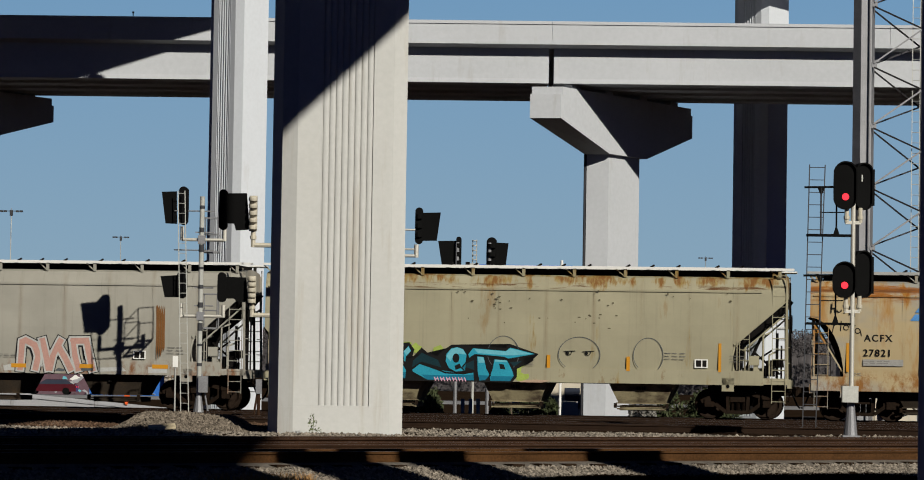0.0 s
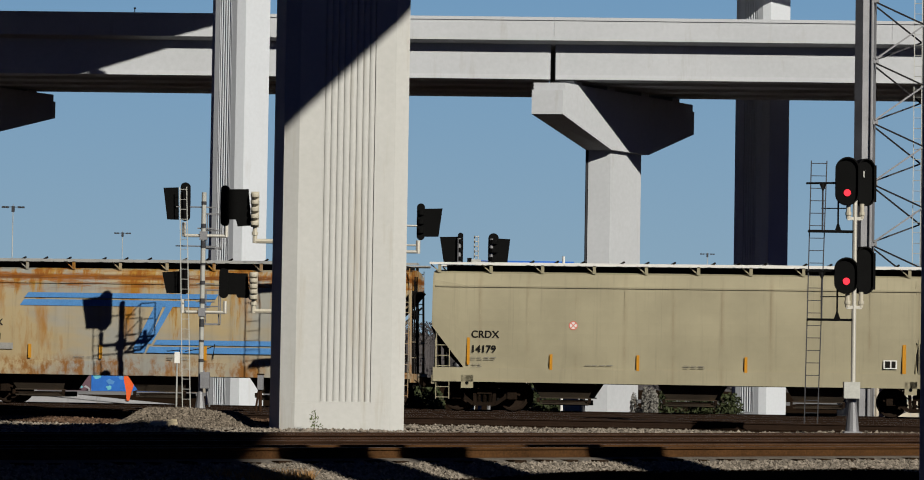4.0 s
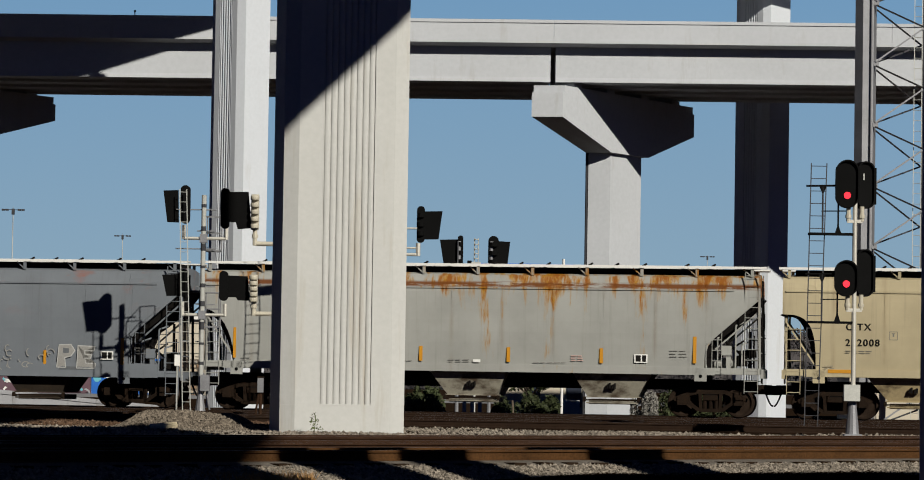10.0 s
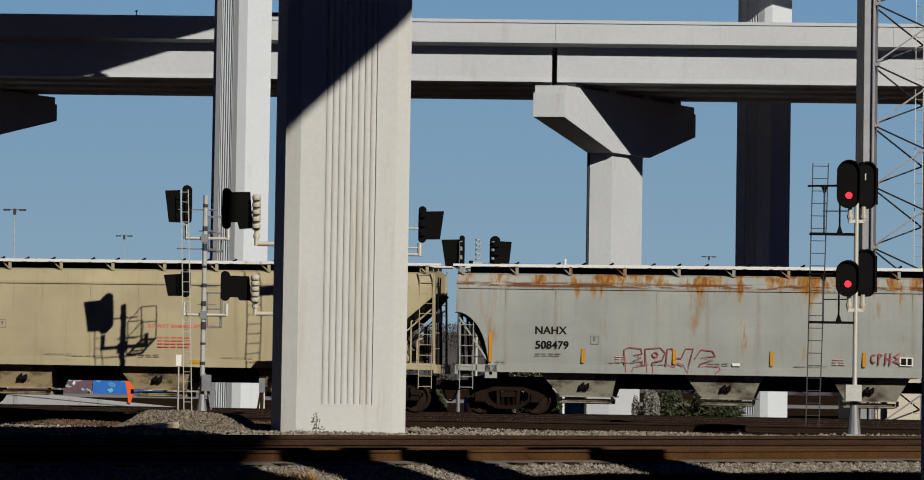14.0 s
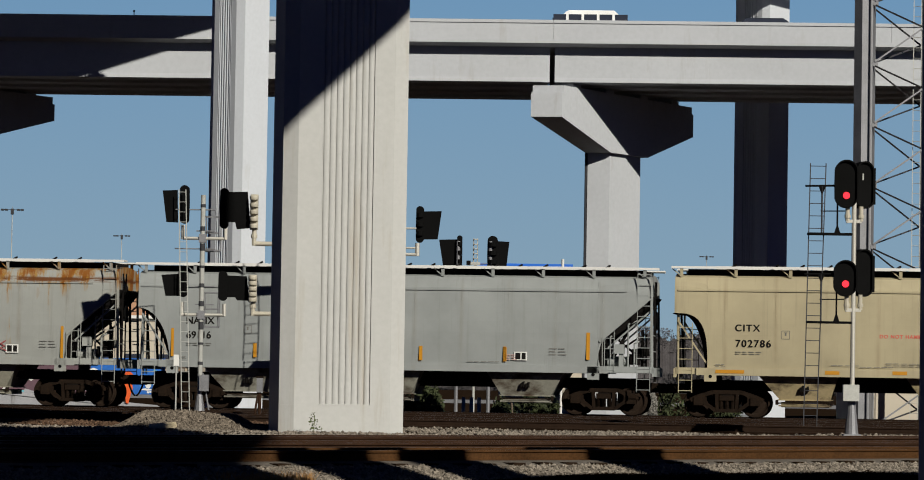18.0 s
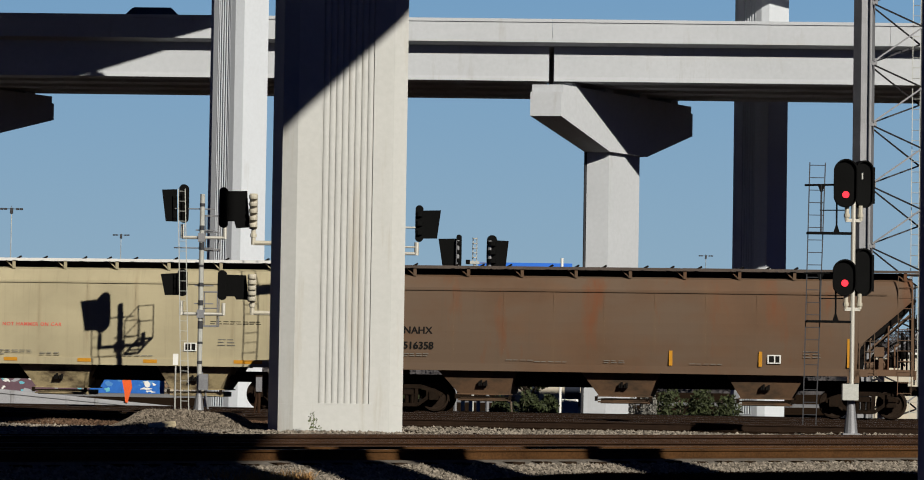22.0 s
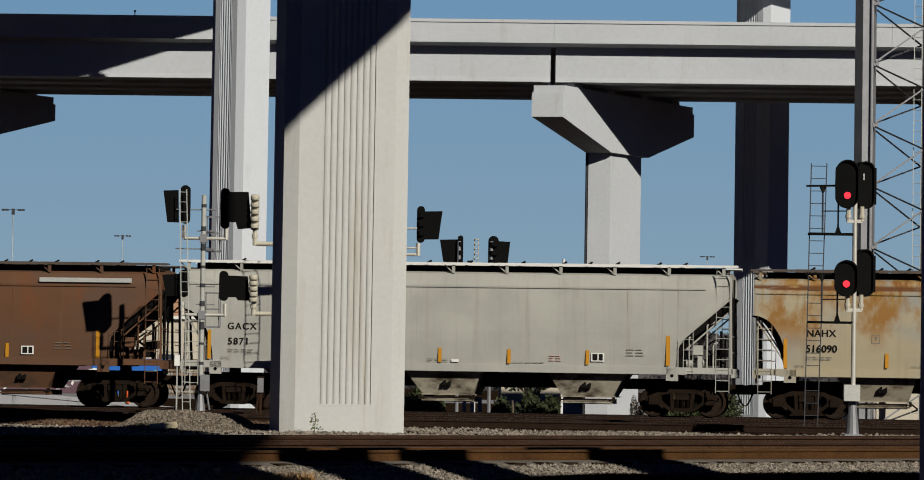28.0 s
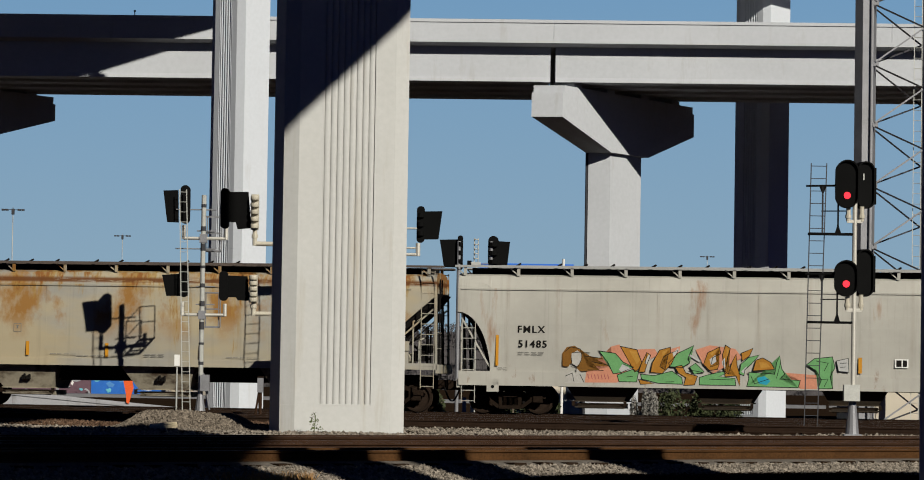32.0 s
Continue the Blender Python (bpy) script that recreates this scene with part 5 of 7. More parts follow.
def silver_piece(car, L):
    for z, h in ((2.26, 0.31), (1.80, 0.32)):
        side_plate("number_patch", WHITE, car, 2.10 - L / 2, z + h / 2, 1.0, h, -1.582)
    pl = lambda p: [(6.57 - L / 2 + (u - 258) / 160, 1.56 + (152 - v) / 160) for u, v in p]
    shade = [[(150, 62), (228, 44), (230, 130), (190, 140), (160, 100)], [(246, 72), (320, 77), (312, 190), (252, 190)], [(362, 52), (444, 46), (428, 180), (346, 180), (368, 110)], [(432, 118), (480, 62), (560, 64), (576, 150), (520, 182), (430, 190)], [(606, 72), (690, 72), (690, 190), (594, 190), (576, 150)], [(702, 76), (800, 86), (790, 120), (722, 130), (765, 180), (692, 190)], [(330, 195), (770, 195), (760, 224), (340, 210)]]
    for k, q in enumerate(shade):
        blot(car, [pl(q)], SHADE, -1.5860 - 0.0001 * k)
    haze = [[(108, 96), (160, 86), (182, 120), (142, 182), (106, 132)], [(46, 186), (88, 142), (126, 150), (110, 190)], [(342, 174), (362, 110), (366, 172)], [(498, 172), (524, 176), (520, 206), (496, 200)], [(440, 114), (522, 116), (520, 146), (470, 130)], [(640, 164), (656, 112), (660, 164)], [(246, 78), (300, 82), (290, 190), (262, 190)]]
    for k, q in enumerate(haze):
        blot(car, [pl(q)], HAZE, -1.5870 - 0.0001 * k)
    lines = [[(40, 185), (86, 140), (104, 96), (150, 86), (146, 60), (230, 42), (232, 76)], [(120, 190), (150, 160), (186, 146), (234, 170)], [(242, 186), (240, 68), (320, 75), (300, 100)], [(320, 96), (356, 76), (360, 46), (446, 43), (426, 120), (418, 190)], [(345, 175), (366, 106), (362, 175), (345, 175)],
             [(430, 120), (470, 130), (520, 150), (525, 115), (440, 110)], [(465, 65), (490, 55), (520, 64), (600, 66)], [(600, 190), (570, 150), (575, 116), (606, 90), (608, 66), (692, 68), (700, 140), (748, 150), (765, 185), (800, 175)], [(640, 165), (655, 110), (658, 165), (640, 165)], [(698, 72), (798, 82)],
             [(335, 205), (346, 214), (400, 206)], [(470, 200), (480, 230)], [(580, 210), (600, 216), (610, 186), (670, 182), (668, 225)], [(728, 204), (734, 220), (760, 226)]]
    ribbon(car, [pl(p) for p in lines], 0.032, SILVER, -1.588)
    q = lambda p: placed(p, 11.4 - L / 2, 14.7 - L / 2, 1.15, 2.05)
    random.seed(21)
    side = []
    for k in range(13):
        cx, cz = random.uniform(0.0, 0.5), random.uniform(0.1, 0.8)
        side.append(arc(cx, cz, random.uniform(0.015, 0.04), random.uniform(0.05, 0.18), random.uniform(0, 180), random.uniform(190, 330), 7))
    ribbon(car, [q(p) for p in side], 0.028, HAZE, -1.588)
    block = [[(0.56, 0.1), (0.58, 0.9), (0.70, 0.92), (0.74, 0.7), (0.70, 0.5), (0.64, 0.45), (0.65, 0.1)], [(0.76, 0.08), (0.77, 0.88), (0.94, 0.86), (0.93, 0.70), (0.84, 0.70), (0.84, 0.58), (0.91, 0.57), (0.90, 0.44), (0.84, 0.43), (0.85, 0.26), (0.95, 0.25), (0.94, 0.08)]]
    for k, p in enumerate(block):
        blot(car, [q(p)], HAZE, -1.5866 - 0.0001 * k)
    blot(car, [q([(0.62, 0.6), (0.62, 0.8), (0.68, 0.78), (0.68, 0.62)]), q([(0.58, 0.02), (0.60, 0.14), (0.9, 0.12), (0.92, 0.02)])], SHADE, -1.5871)
    ribbon(car, [q(p + p[:1]) for p in block], 0.028, SILVER, -1.588)
    stencil_rows(car, L, 9.9, 1.22, 0.7, 3, INK, 0.07, 0.03)


def red_outline(car, L):
    x0, x1, z0, z1 = 5.67 - L / 2, 8.70 - L / 2, 1.36, 2.14
    pl = lambda p: placed(p, x0, x1, z0, z1)
    E1 = [(0.02, 0), (0.0, 0.9), (0.05, 1), (0.18, 0.95), (0.19, 0.75), (0.1, 0.7), (0.18, 0.6), (0.1, 0.48), (0.19, 0.45), (0.2, 0.25), (0.1, 0.2), (0.08, 0.02)]
    Pp = [(0.24, 0), (0.22, 0.95), (0.38, 1.0), (0.43, 0.8), (0.40, 0.5), (0.30, 0.42), (0.30, 0.0)]
    H = [(0.45, 0.95), (0.44, 0.3), (0.52, 0.22), (0.56, 0.4), (0.62, 0.3), (0.66, 0.0), (0.72, 0.98), (0.64, 0.98), (0.60, 0.6), (0.54, 0.6), (0.50, 0.98), (0.45, 0.95)]
    E2 = [(0.74, 0.6), (0.80, 0.95), (0.92, 0.9), (0.95, 0.7), (0.80, 0.65), (0.93, 0.55), (0.8, 0.4), (0.78, 0.25), (0.98, 0.3), (1.0, 0.15), (0.95, 0)]
    ribbon(car, [pl(E1), pl(Pp), pl(arc(0.325, 0.72, 0.03, 0.1, 0, 360, 8)), pl(H), pl(E2)], 0.035, REDLINE, -1.588)
    q = lambda p: placed(p, 13.4 - L / 2, 14.3 - L / 2, 1.72, 2.08)
    ribbon(car, [q(arc(0.08, 0.5, 0.08, 0.35, 60, 300, 8)), q([(0.25, 0), (0.25, 0.9), (0.38, 0.8), (0.26, 0.5)]), q([(0.48, 0), (0.5, 0.95)]), q([(0.5, 0.5), (0.64, 0.5)]), q([(0.64, 0), (0.66, 0.95)]), q([(0.95, 0.95), (0.78, 0.7), (0.92, 0.5), (0.76, 0.3), (0.98, 0.1)])], 0.045, REDLINE, -1.588)


def red_warning(car, L):
    for z in (0.0,):
        lettering("DO NOT HAMMER ON CAR", 0.11, INK_RED, car, 6.7 - L / 2, 2.54, spacing=1.22)
    stencil_rows(car, L, 6.9, 1.75, 1.2, 2)
    stencil_rows(car, L, 13.9, 2.75, 1.7, 2, INK, 0.07, 0.03)


def red_warning_block(car, L):
    lettering("DO NOT HAMMER ON CAR", 0.11, INK_RED, car, 8.56 - L / 2, 2.56, spacing=1.15)
    stencil_rows(car, L, 8.9, 2.25, 1.1, 4, INK_RED, 0.10, 0.045)
    stencil_rows(car, L, 14.3, 2.92, 1.65, 2, INK, 0.07, 0.03)


def pale_strip(car, L):
    side_plate("bare_primer_strip", SILVER, car, 15.55 - L / 2, 4.06, 3.05, 0.14, -1.585)


def bright_piece(car, L):
    pl = lambda p: [(3.36 - L / 2 + u / 162, 0.95 + (258 - v) / 162) for u, v in p]
    salmon = [[(296, 62), (340, 50), (420, 190), (330, 245), (165, 247), (172, 196), (306, 160)], [(420, 75), (520, 70), (540, 100), (450, 150)], [(728, 72), (800, 48), (930, 64), (965, 110), (820, 190), (770, 150)], [(1165, 180), (1340, 192), (1345, 262), (1262, 262), (1250, 212)], [(600, 70), (650, 55), (640, 120), (600, 150)]]
    for k, q in enumerate(salmon):
        blot(car, [pl(q)], SALMON, -1.5842 - 0.0001 * k)
    blot(car, [pl([(50, 165), (48, 100), (70, 68), (110, 60), (140, 78), (190, 112), (260, 124), (180, 140), (290, 160), (180, 165), (240, 184), (130, 190), (118, 150), (90, 150), (80, 168)])], spray("brown_spray", (0.22, 0.10, 0.02)), -1.5852)
    blot(car, [pl([(95, 100), (125, 84), (146, 100), (144, 140), (124, 166), (96, 150)]), pl([(62, 250), (70, 205), (100, 190), (120, 205), (122, 175), (150, 200), (160, 250)])], spray("pale_figure_spray", (0.48, 0.46, 0.42)), -1.5856)
    green = [[(235, 85), (320, 96), (360, 140), (415, 165), (346, 195), (310, 200), (280, 140)], [(330, 206), (410, 176), (440, 190), (430, 240), (340, 240)], [(450, 200), (520, 206), (610, 182), (660, 215), (665, 248), (540, 245), (455, 225)], [(592, 142), (640, 90), (690, 66), (720, 50), (702, 86), (690, 120), (700, 140), (660, 164), (600, 160)], [(700, 160), (730, 140), (775, 184), (722, 196)],
             [(750, 212), (800, 196), (870, 180), (882, 190), (850, 206), (930, 215), (935, 250), (750, 250)], [(950, 190), (960, 140), (1000, 106), (1052, 94), (1012, 140), (980, 170), (975, 200)], [(1000, 182), (1100, 186), (1130, 190), (1140, 130), (1155, 95), (1165, 160), (1182, 188), (1155, 214), (1260, 220), (1250, 256), (990, 254), (1000, 216)],
             [(1290, 140), (1330, 108), (1420, 98), (1434, 150), (1410, 200), (1424, 258), (1350, 260), (1366, 214), (1340, 170)]]
    orange = [[(345, 60), (430, 76), (455, 140), (440, 175), (420, 190)], [(440, 190), (452, 150), (480, 90), (500, 102), (482, 150), (470, 190)], [(500, 190), (510, 140), (545, 76), (602, 60), (600, 90), (566, 110), (548, 160), (574, 176), (590, 96), (640, 76), (604, 150), (560, 195)], [(625, 160), (660, 152), (680, 190), (740, 206), (725, 250), (670, 254), (680, 215), (640, 190)],
              [(770, 145), (790, 86), (850, 56), (856, 90), (816, 110), (806, 158), (850, 142), (840, 170), (800, 176)], [(865, 96), (880, 46), (905, 62), (890, 112), (880, 180), (896, 194), (915, 130), (935, 90), (940, 150), (955, 196), (955, 252), (935, 202), (880, 206)], [(960, 86), (1020, 60), (1002, 100), (966, 125)], [(1020, 175), (1035, 120), (1070, 108), (1110, 130), (1130, 165)], [(440, 226), (520, 246), (450, 252)]]
    for k, q in enumerate(green):
        blot(car, [pl(q)], GREEN, -1.5860 - 0.0001 * k)
    for k, q in enumerate(orange):
        blot(car, [pl(q)], ORANGE, -1.5870 - 0.0001 * k)
    chalk = [[(340, 180), (356, 150), (410, 178), (350, 190)], [(470, 140), (492, 96), (500, 118), (480, 150)], [(612, 90), (640, 64), (644, 80), (616, 110)], [(690, 100), (705, 96), (760, 130), (746, 134)], [(800, 120), (830, 96), (834, 130), (808, 150)], [(862, 130), (878, 110), (880, 170), (868, 150)], [(960, 180), (990, 150), (980, 190)], [(1440, 118), (1500, 104), (1504, 174), (1452, 170)]]
    for k, q in enumerate(chalk):
        blot(car, [pl(q)], SILVER, -1.5880 - 0.0001 * k)
    ochre = [[(390, 80), (426, 84), (446, 130), (430, 150)], [(560, 84), (594, 70), (560, 106)], [(650, 190), (690, 205), (720, 215), (700, 225)], [(800, 90), (840, 66), (812, 100)], [(885, 60), (900, 68), (886, 100)], [(1050, 130), (1090, 132), (1108, 155), (1060, 160)]]
    for k, q in enumerate(ochre):
        blot(car, [pl(q)], spray("ochre_spray", (0.50, 0.26, 0.05)) if k == 0 else bpy.data.materials["ochre_spray"], -1.5885 - 0.0001 * k)
    blot(car, [pl([(1040, 210), (1080, 200), (1110, 225), (1090, 245), (1050, 238)])], TEAL, -1.5886)
    ribbon(car, [pl(q + q[:1]) for q in green + orange], 0.022, BLK, -1.5893)
    marks = [[(62, 90), (90, 66), (140, 76), (150, 120), (130, 168), (100, 160), (92, 110)], [(100, 96), (146, 92)], [(150, 92), (190, 96)], [(160, 112), (250, 122)], [(200, 140), (290, 158)], [(180, 182), (260, 184)], [(66, 215), (100, 200), (110, 245)], [(140, 205), (160, 245)], [(360, 150), (410, 166)], [(480, 100), (472, 150)], [(700, 175), (770, 186)], [(800, 220), (920, 222)], [(1010, 200), (1030, 240), (1100, 215)], [(1160, 130), (1140, 210)],
             [(1340, 120), (1400, 130), (1380, 170)], [(1360, 215), (1400, 210), (1380, 250)], [(1440, 118), (1500, 104), (1504, 174), (1452, 170), (1440, 118)], [(1460, 130), (1490, 128)], [(1462, 150), (1488, 148)], [(380, 215), (410, 212)], [(580, 238), (620, 236)]]
    ribbon(car, [pl(q) for q in marks], 0.018, BLK, -1.5895)
    ribbon(car, [pl([(180 + 17 * k, 206), (186 + 17 * k, 228)]) for k in range(7)], 0.022, REDLINE, -1.5894)


P_A = car_paint("faded_grey_beige_paint", (0.44, 0.42, 0.36), sill=0.7)
P_B = car_paint("faded_khaki_paint", (0.43, 0.395, 0.27), rust=(0.27, 0.15, 0.045), amount=0.01, high=0.22, sill=0.2)
P_C = car_paint("rust_eaten_grey_paint", (0.40, 0.39, 0.345), rust=(0.38, 0.165, 0.022), amount=0.33, high=1.0, tone=(0.47, 0.37, 0.21), sill=0.9)
P_D = car_paint("tan_car_paint", (0.46, 0.412, 0.278))
P_E = car_paint("slate_grey_paint", (0.21, 0.23, 0.255), rust=(0.27, 0.13, 0.105), amount=0.30, above=3.4, patch=(0.22, 0.5, 0.35), weld=0.0)
P_F = car_paint("rust_streaked_grey_paint", (0.42, 0.42, 0.39), rust=(0.35, 0.14, 0.014), high=0.85)
P_G = car_paint("warm_beige_paint", (0.555, 0.47, 0.30))
P_H = car_paint("rust_spotted_grey_paint", (0.435, 0.445, 0.415), rust=(0.33, 0.14, 0.02), amount=0.03, high=0.6)
P_I = car_paint("clean_pale_grey_paint", (0.39, 0.41, 0.40), weld=0.16)
P_J = car_paint("cream_beige_paint", (0.555, 0.48, 0.31))
P_K = car_paint("weathered_brown_paint", (0.178, 0.104, 0.062), rust=(0.185, 0.076, 0.036), amount=0.26, tone=(0.155, 0.104, 0.070), weld=0.2)
P_L = car_paint("rusty_red_brown_paint", (0.172, 0.082, 0.042), rust=(0.18, 0.068, 0.028), amount=0.28, tone=(0.132, 0.076, 0.050), weld=0.2)
P_M = car_paint("pale_grey_white_paint", (0.52, 0.51, 0.46), weld=0.16)
P_N = car_paint("rust_covered_paint", (0.42, 0.40, 0.345), rust=(0.33, 0.165, 0.045), amount=0.60, above=2.5, high=0.9, patch=(0.42, 0.5, 0.30), tone=(0.46, 0.39, 0.26))
P_O = car_paint("stained_pale_grey_paint", (0.55, 0.53, 0.47), amount=0.02, sill=0.2, weld=0.2)
U = [-137.6, -120.81, -103.47, -86.9, -69.28, -51.58, -33.05, -14.8, 3.52, 20.77, 39.03, 57.38, 75.8, 94.12, 112.27, 130.5]
DARKROOF = mat("soiled_roof_paint", (0.07, 0.052, 0.042), 0.8, var=0.3)
GREYROOF = mat("grey_roof_paint", (0.28, 0.28, 0.27), 0.7, var=0.15)

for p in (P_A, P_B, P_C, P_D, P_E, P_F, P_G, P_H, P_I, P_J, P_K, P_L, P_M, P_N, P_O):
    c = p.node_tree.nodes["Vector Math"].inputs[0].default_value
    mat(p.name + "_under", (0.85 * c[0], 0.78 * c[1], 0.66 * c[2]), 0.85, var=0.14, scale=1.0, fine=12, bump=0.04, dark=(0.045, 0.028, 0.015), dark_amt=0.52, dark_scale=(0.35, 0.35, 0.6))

hopper_car(U[0], U[1], "A", P_A, "faded grey-beige covered hopper car with pink graffiti lettering", "slope", base=1.08, extra=pink_piece)
hopper_car(U[1], U[2], "B", P_B, "faded khaki covered hopper car with turquoise graffiti lettering", "slope", base=1.05, extra=teal_piece)
hopper_car(U[2], U[3], "C", P_C, "rust-eaten grey covered hopper car with a blue stripe emblem", "round", 4.42, 0.92, hatch=GREYROOF, extra=blue_emblem)
hopper_car(U[3], U[4], "D", P_D, "plain tan covered hopper car with black lettering", "slope", 4.46, 0.90, extra=red_ring)
hopper_car(U[4], U[5], "E", P_E, "slate-grey covered hopper car with white outline graffiti", "slope", 4.49, 0.94, extra=silver_piece)
hopper_car(U[5], U[6], "F", P_F, "pale grey covered hopper car with rust streaks under the eaves")
hopper_car(U[6], U[7], "G", P_G, "warm beige covered hopper car with yellow sill marks", "square", extra=red_warning_block)
hopper_car(U[7], U[8], "H", P_H, "grey covered hopper car with rust spots and red outline graffiti", extra=red_outline)
hopper_car(U[8], U[9], "I", P_I, "clean pale grey covered hopper car", top=4.43)
hopper_car(U[9], U[10], "J", P_J, "cream beige covered hopper car with a red warning line", "square", extra=red_warning)
hopper_car(U[10], U[11], "K", P_K, "weathered brown covered hopper car with amber tape", top=4.40, hatch=DARKROOF)
hopper_car(U[11], U[12], "L", P_L, "rusty red-brown covered hopper car with a pale strip", top=4.41, hatch=DARKROOF, extra=pale_strip)
hopper_car(U[12], U[13], "M", P_M, "pale grey-white covered hopper car with amber tape", top=4.53)
hopper_car(U[13], U[14], "N", P_N, "rust-covered grey covered hopper car with amber tape", top=4.43, hatch=DARKROOF)
hopper_car(U[14], U[15], "O", P_O, "stained pale grey covered hopper car with orange and green graffiti", "round", 4.46, 0.88, hatch=GREYROOF, extra=bright_piece)


# ---------------------------------------------------------------- railway signals
def oval(cx, cz, rx, rz, n=24):
    """A racecourse outline, longer upright."""
    pts = []
    for k in range(n):
        a = 2 * math.pi * k / n
        pts.append((cx + rx * math.cos(a), cz + (rz - rx) * (1 if math.sin(a) > 1e-6 else -1 if math.sin(a) < -1e-6 else 0) + rx * math.sin(a)))
    return pts


def tube(name, parent, a, b, rad, material, n=8):
    bm = bmesh.new()
    bm_bar(bm, a, b, rad, n)
    return part(name, bm, material, parent)


def box(name, parent, c, size, material, bev=0.01):
    bm = bmesh.new()
    bm_box(bm, c, size)
    bmesh.ops.bevel(bm, geom=bm.edges[:], offset=bev, segments=1)
    return part(name, bm, material, parent)


def mast_ladder(parent, x, y, z0, z1, w, material):
    bm = bmesh.new()
    for s in (-1, 1):
        bm_beam(bm, (x + s * w / 2, y, z0), (x + s * w / 2, y, z1), 0.03, 0.012, (0, 1, 0))
    lad = part("ladder", bm, material, parent)
    z = z0 + 0.15
    while z < z1:
        tube("rung", lad, (x - w / 2, y, z), (x + w / 2, y, z), 0.011, material, 5)
        z += 0.305
    return lad


def platform(parent, x0, x1, y0, y1, z):
    bm = bmesh.new()
    rim = [[bm.verts.new((a, b, h)) for a, b in ((x0 + d, y0 + d), (x1 - d, y0 + d), (x1 - d, y1 - d), (x0 + d, y1 - d))] for d, h in ((0, z - 0.025), (0, z + 0.025), (0.05, z + 0.025), (0.05, z - 0.025))]
    for r, q in zip(rim, rim[1:] + rim[:1]):
        for k in range(4):
            bm.faces.new((r[k], r[(k + 1) % 4], q[(k + 1) % 4], q[k]))
    p = part("platform", bm, GALV_DARK, parent)
    for k in range(1, 4):
        y = y0 + (y1 - y0) * k / 4
        bm = bmesh.new()
        bm_beam(bm, (x0 + 0.04, y, z), (x1 - 0.04, y, z), 0.035, 0.03)
        part("grating_bar", bm, GALV_DARK, p)
    for x, y in ((x0, y0), (x1, y0), (x0, y1), (x1, y1)):
        tube("railing_post", p, (x, y, z), (x, y, z + 1.05), 0.018, GALV_DARK, 6)
    for h in (0.55, 1.05):
        tube("railing", p, (x0, y0, z + h), (x1, y0, z + h), 0.015, GALV_DARK, 5)
        tube("railing", p, (x0, y1, z + h), (x1, y1, z + h), 0.015, GALV_DARK, 5)
        tube("railing", p, (x0, y0, z + h), (x0, y1, z + h), 0.015, GALV_DARK, 5)
    return p


def blind_head(parent, x, y, z, rx, rz, lens, yaw=0):
    """A black oval head with a raised rim and one lit lens."""
    m = pose(x, y, z, 0, 0, yaw)

    def put(name, bm, material, up):
        bm.transform(m)
        return part(name, bm, material, up)

    bm = bmesh.new()
    bm_slab(bm, oval(0, 0, rx, rz, 32), -0.02, 0.16)
    head = put("backboard", bm, BLACK, parent)
    bm = bmesh.new()
    o, i = oval(0, 0, rx, rz, 32), oval(0, 0, rx - 0.035, rz - 0.035, 32)
    rows = [[bm.verts.new((px_, yy, pz_)) for px_, pz_ in pts] for pts, yy in ((o, -0.02), (o, -0.10), (i, -0.10), (i, -0.02))]
    for r, q in zip(rows[:-1], rows[1:]):
        for k in range(32):
            bm.faces.new((r[k], r[(k + 1) % 32], q[(k + 1) % 32], q[k]))
    put("rim", bm, BLACK, head)
    if lens is not None:
        bm = bmesh.new()
        bmesh.ops.create_cone(bm, cap_ends=True, segments=20, radius1=0.085, radius2=0.085, depth=0.02, matrix=Matrix.Translation((0.0, -0.035, lens)) @ Matrix.Rotation(radians(90), 4, "X"))
        put("lens", bm, RED_LENS, head)
    return head


def back_head(parent, board, cx, cz, rx, rz):
    """A signal head from behind: a bevelled backboard of the given outline and a round-topped case with ribs."""
    bm = bmesh.new()
    bm_slab(bm, board, 0.10, 0.13)
    bmesh.ops.bevel(bm, geom=[e for e in bm.edges if abs(e.verts[0].co.y - e.verts[1].co.y) > 0.01], offset=0.04, segments=2)
    head = part("backboard", bm, BLACK, parent)
    bm = bmesh.new()
    bm_slab(bm, oval(cx, cz, rx, rz, 24), 0.0, 0.22)
    case = part("lamp_case", bm, BLACK, head)
    for k in range(3):
        tube("case_lid", case, (cx, -0.02, cz + rz * (0.5 * k - 0.62)), (cx, -0.02, cz + rz * (0.5 * k - 0.38)), rx * 0.8, BLACK, 10)
    return head


# the two-headed signal before the train, both aspects red
rs = thing("railway_signal", "tall aluminium railway signal mast with two red lights and a ladder", "railway signal", pose(9.50, 80.6, -0.15), "railway signals")
tube("mast", rs, (0.10, 0, 0.8), (0.10, 0, 5.9), 0.058, ALUM, 12)
bm = bmesh.new()
bmesh.ops.create_cone(bm, cap_ends=True, segments=12, radius1=0.175, radius2=0.085, depth=0.86, matrix=Matrix.Translation((0.09, 0, 0.43)))
part("pedestal", bm, GALV_DARK, rs)
box("base_plate", rs, (0.09, 0, 0.0), (0.42, 0.42, 0.05), GALV_DARK)
box("junction_box", rs, (0.05, -0.12, 1.03), (0.39, 0.25, 0.40), GALV)
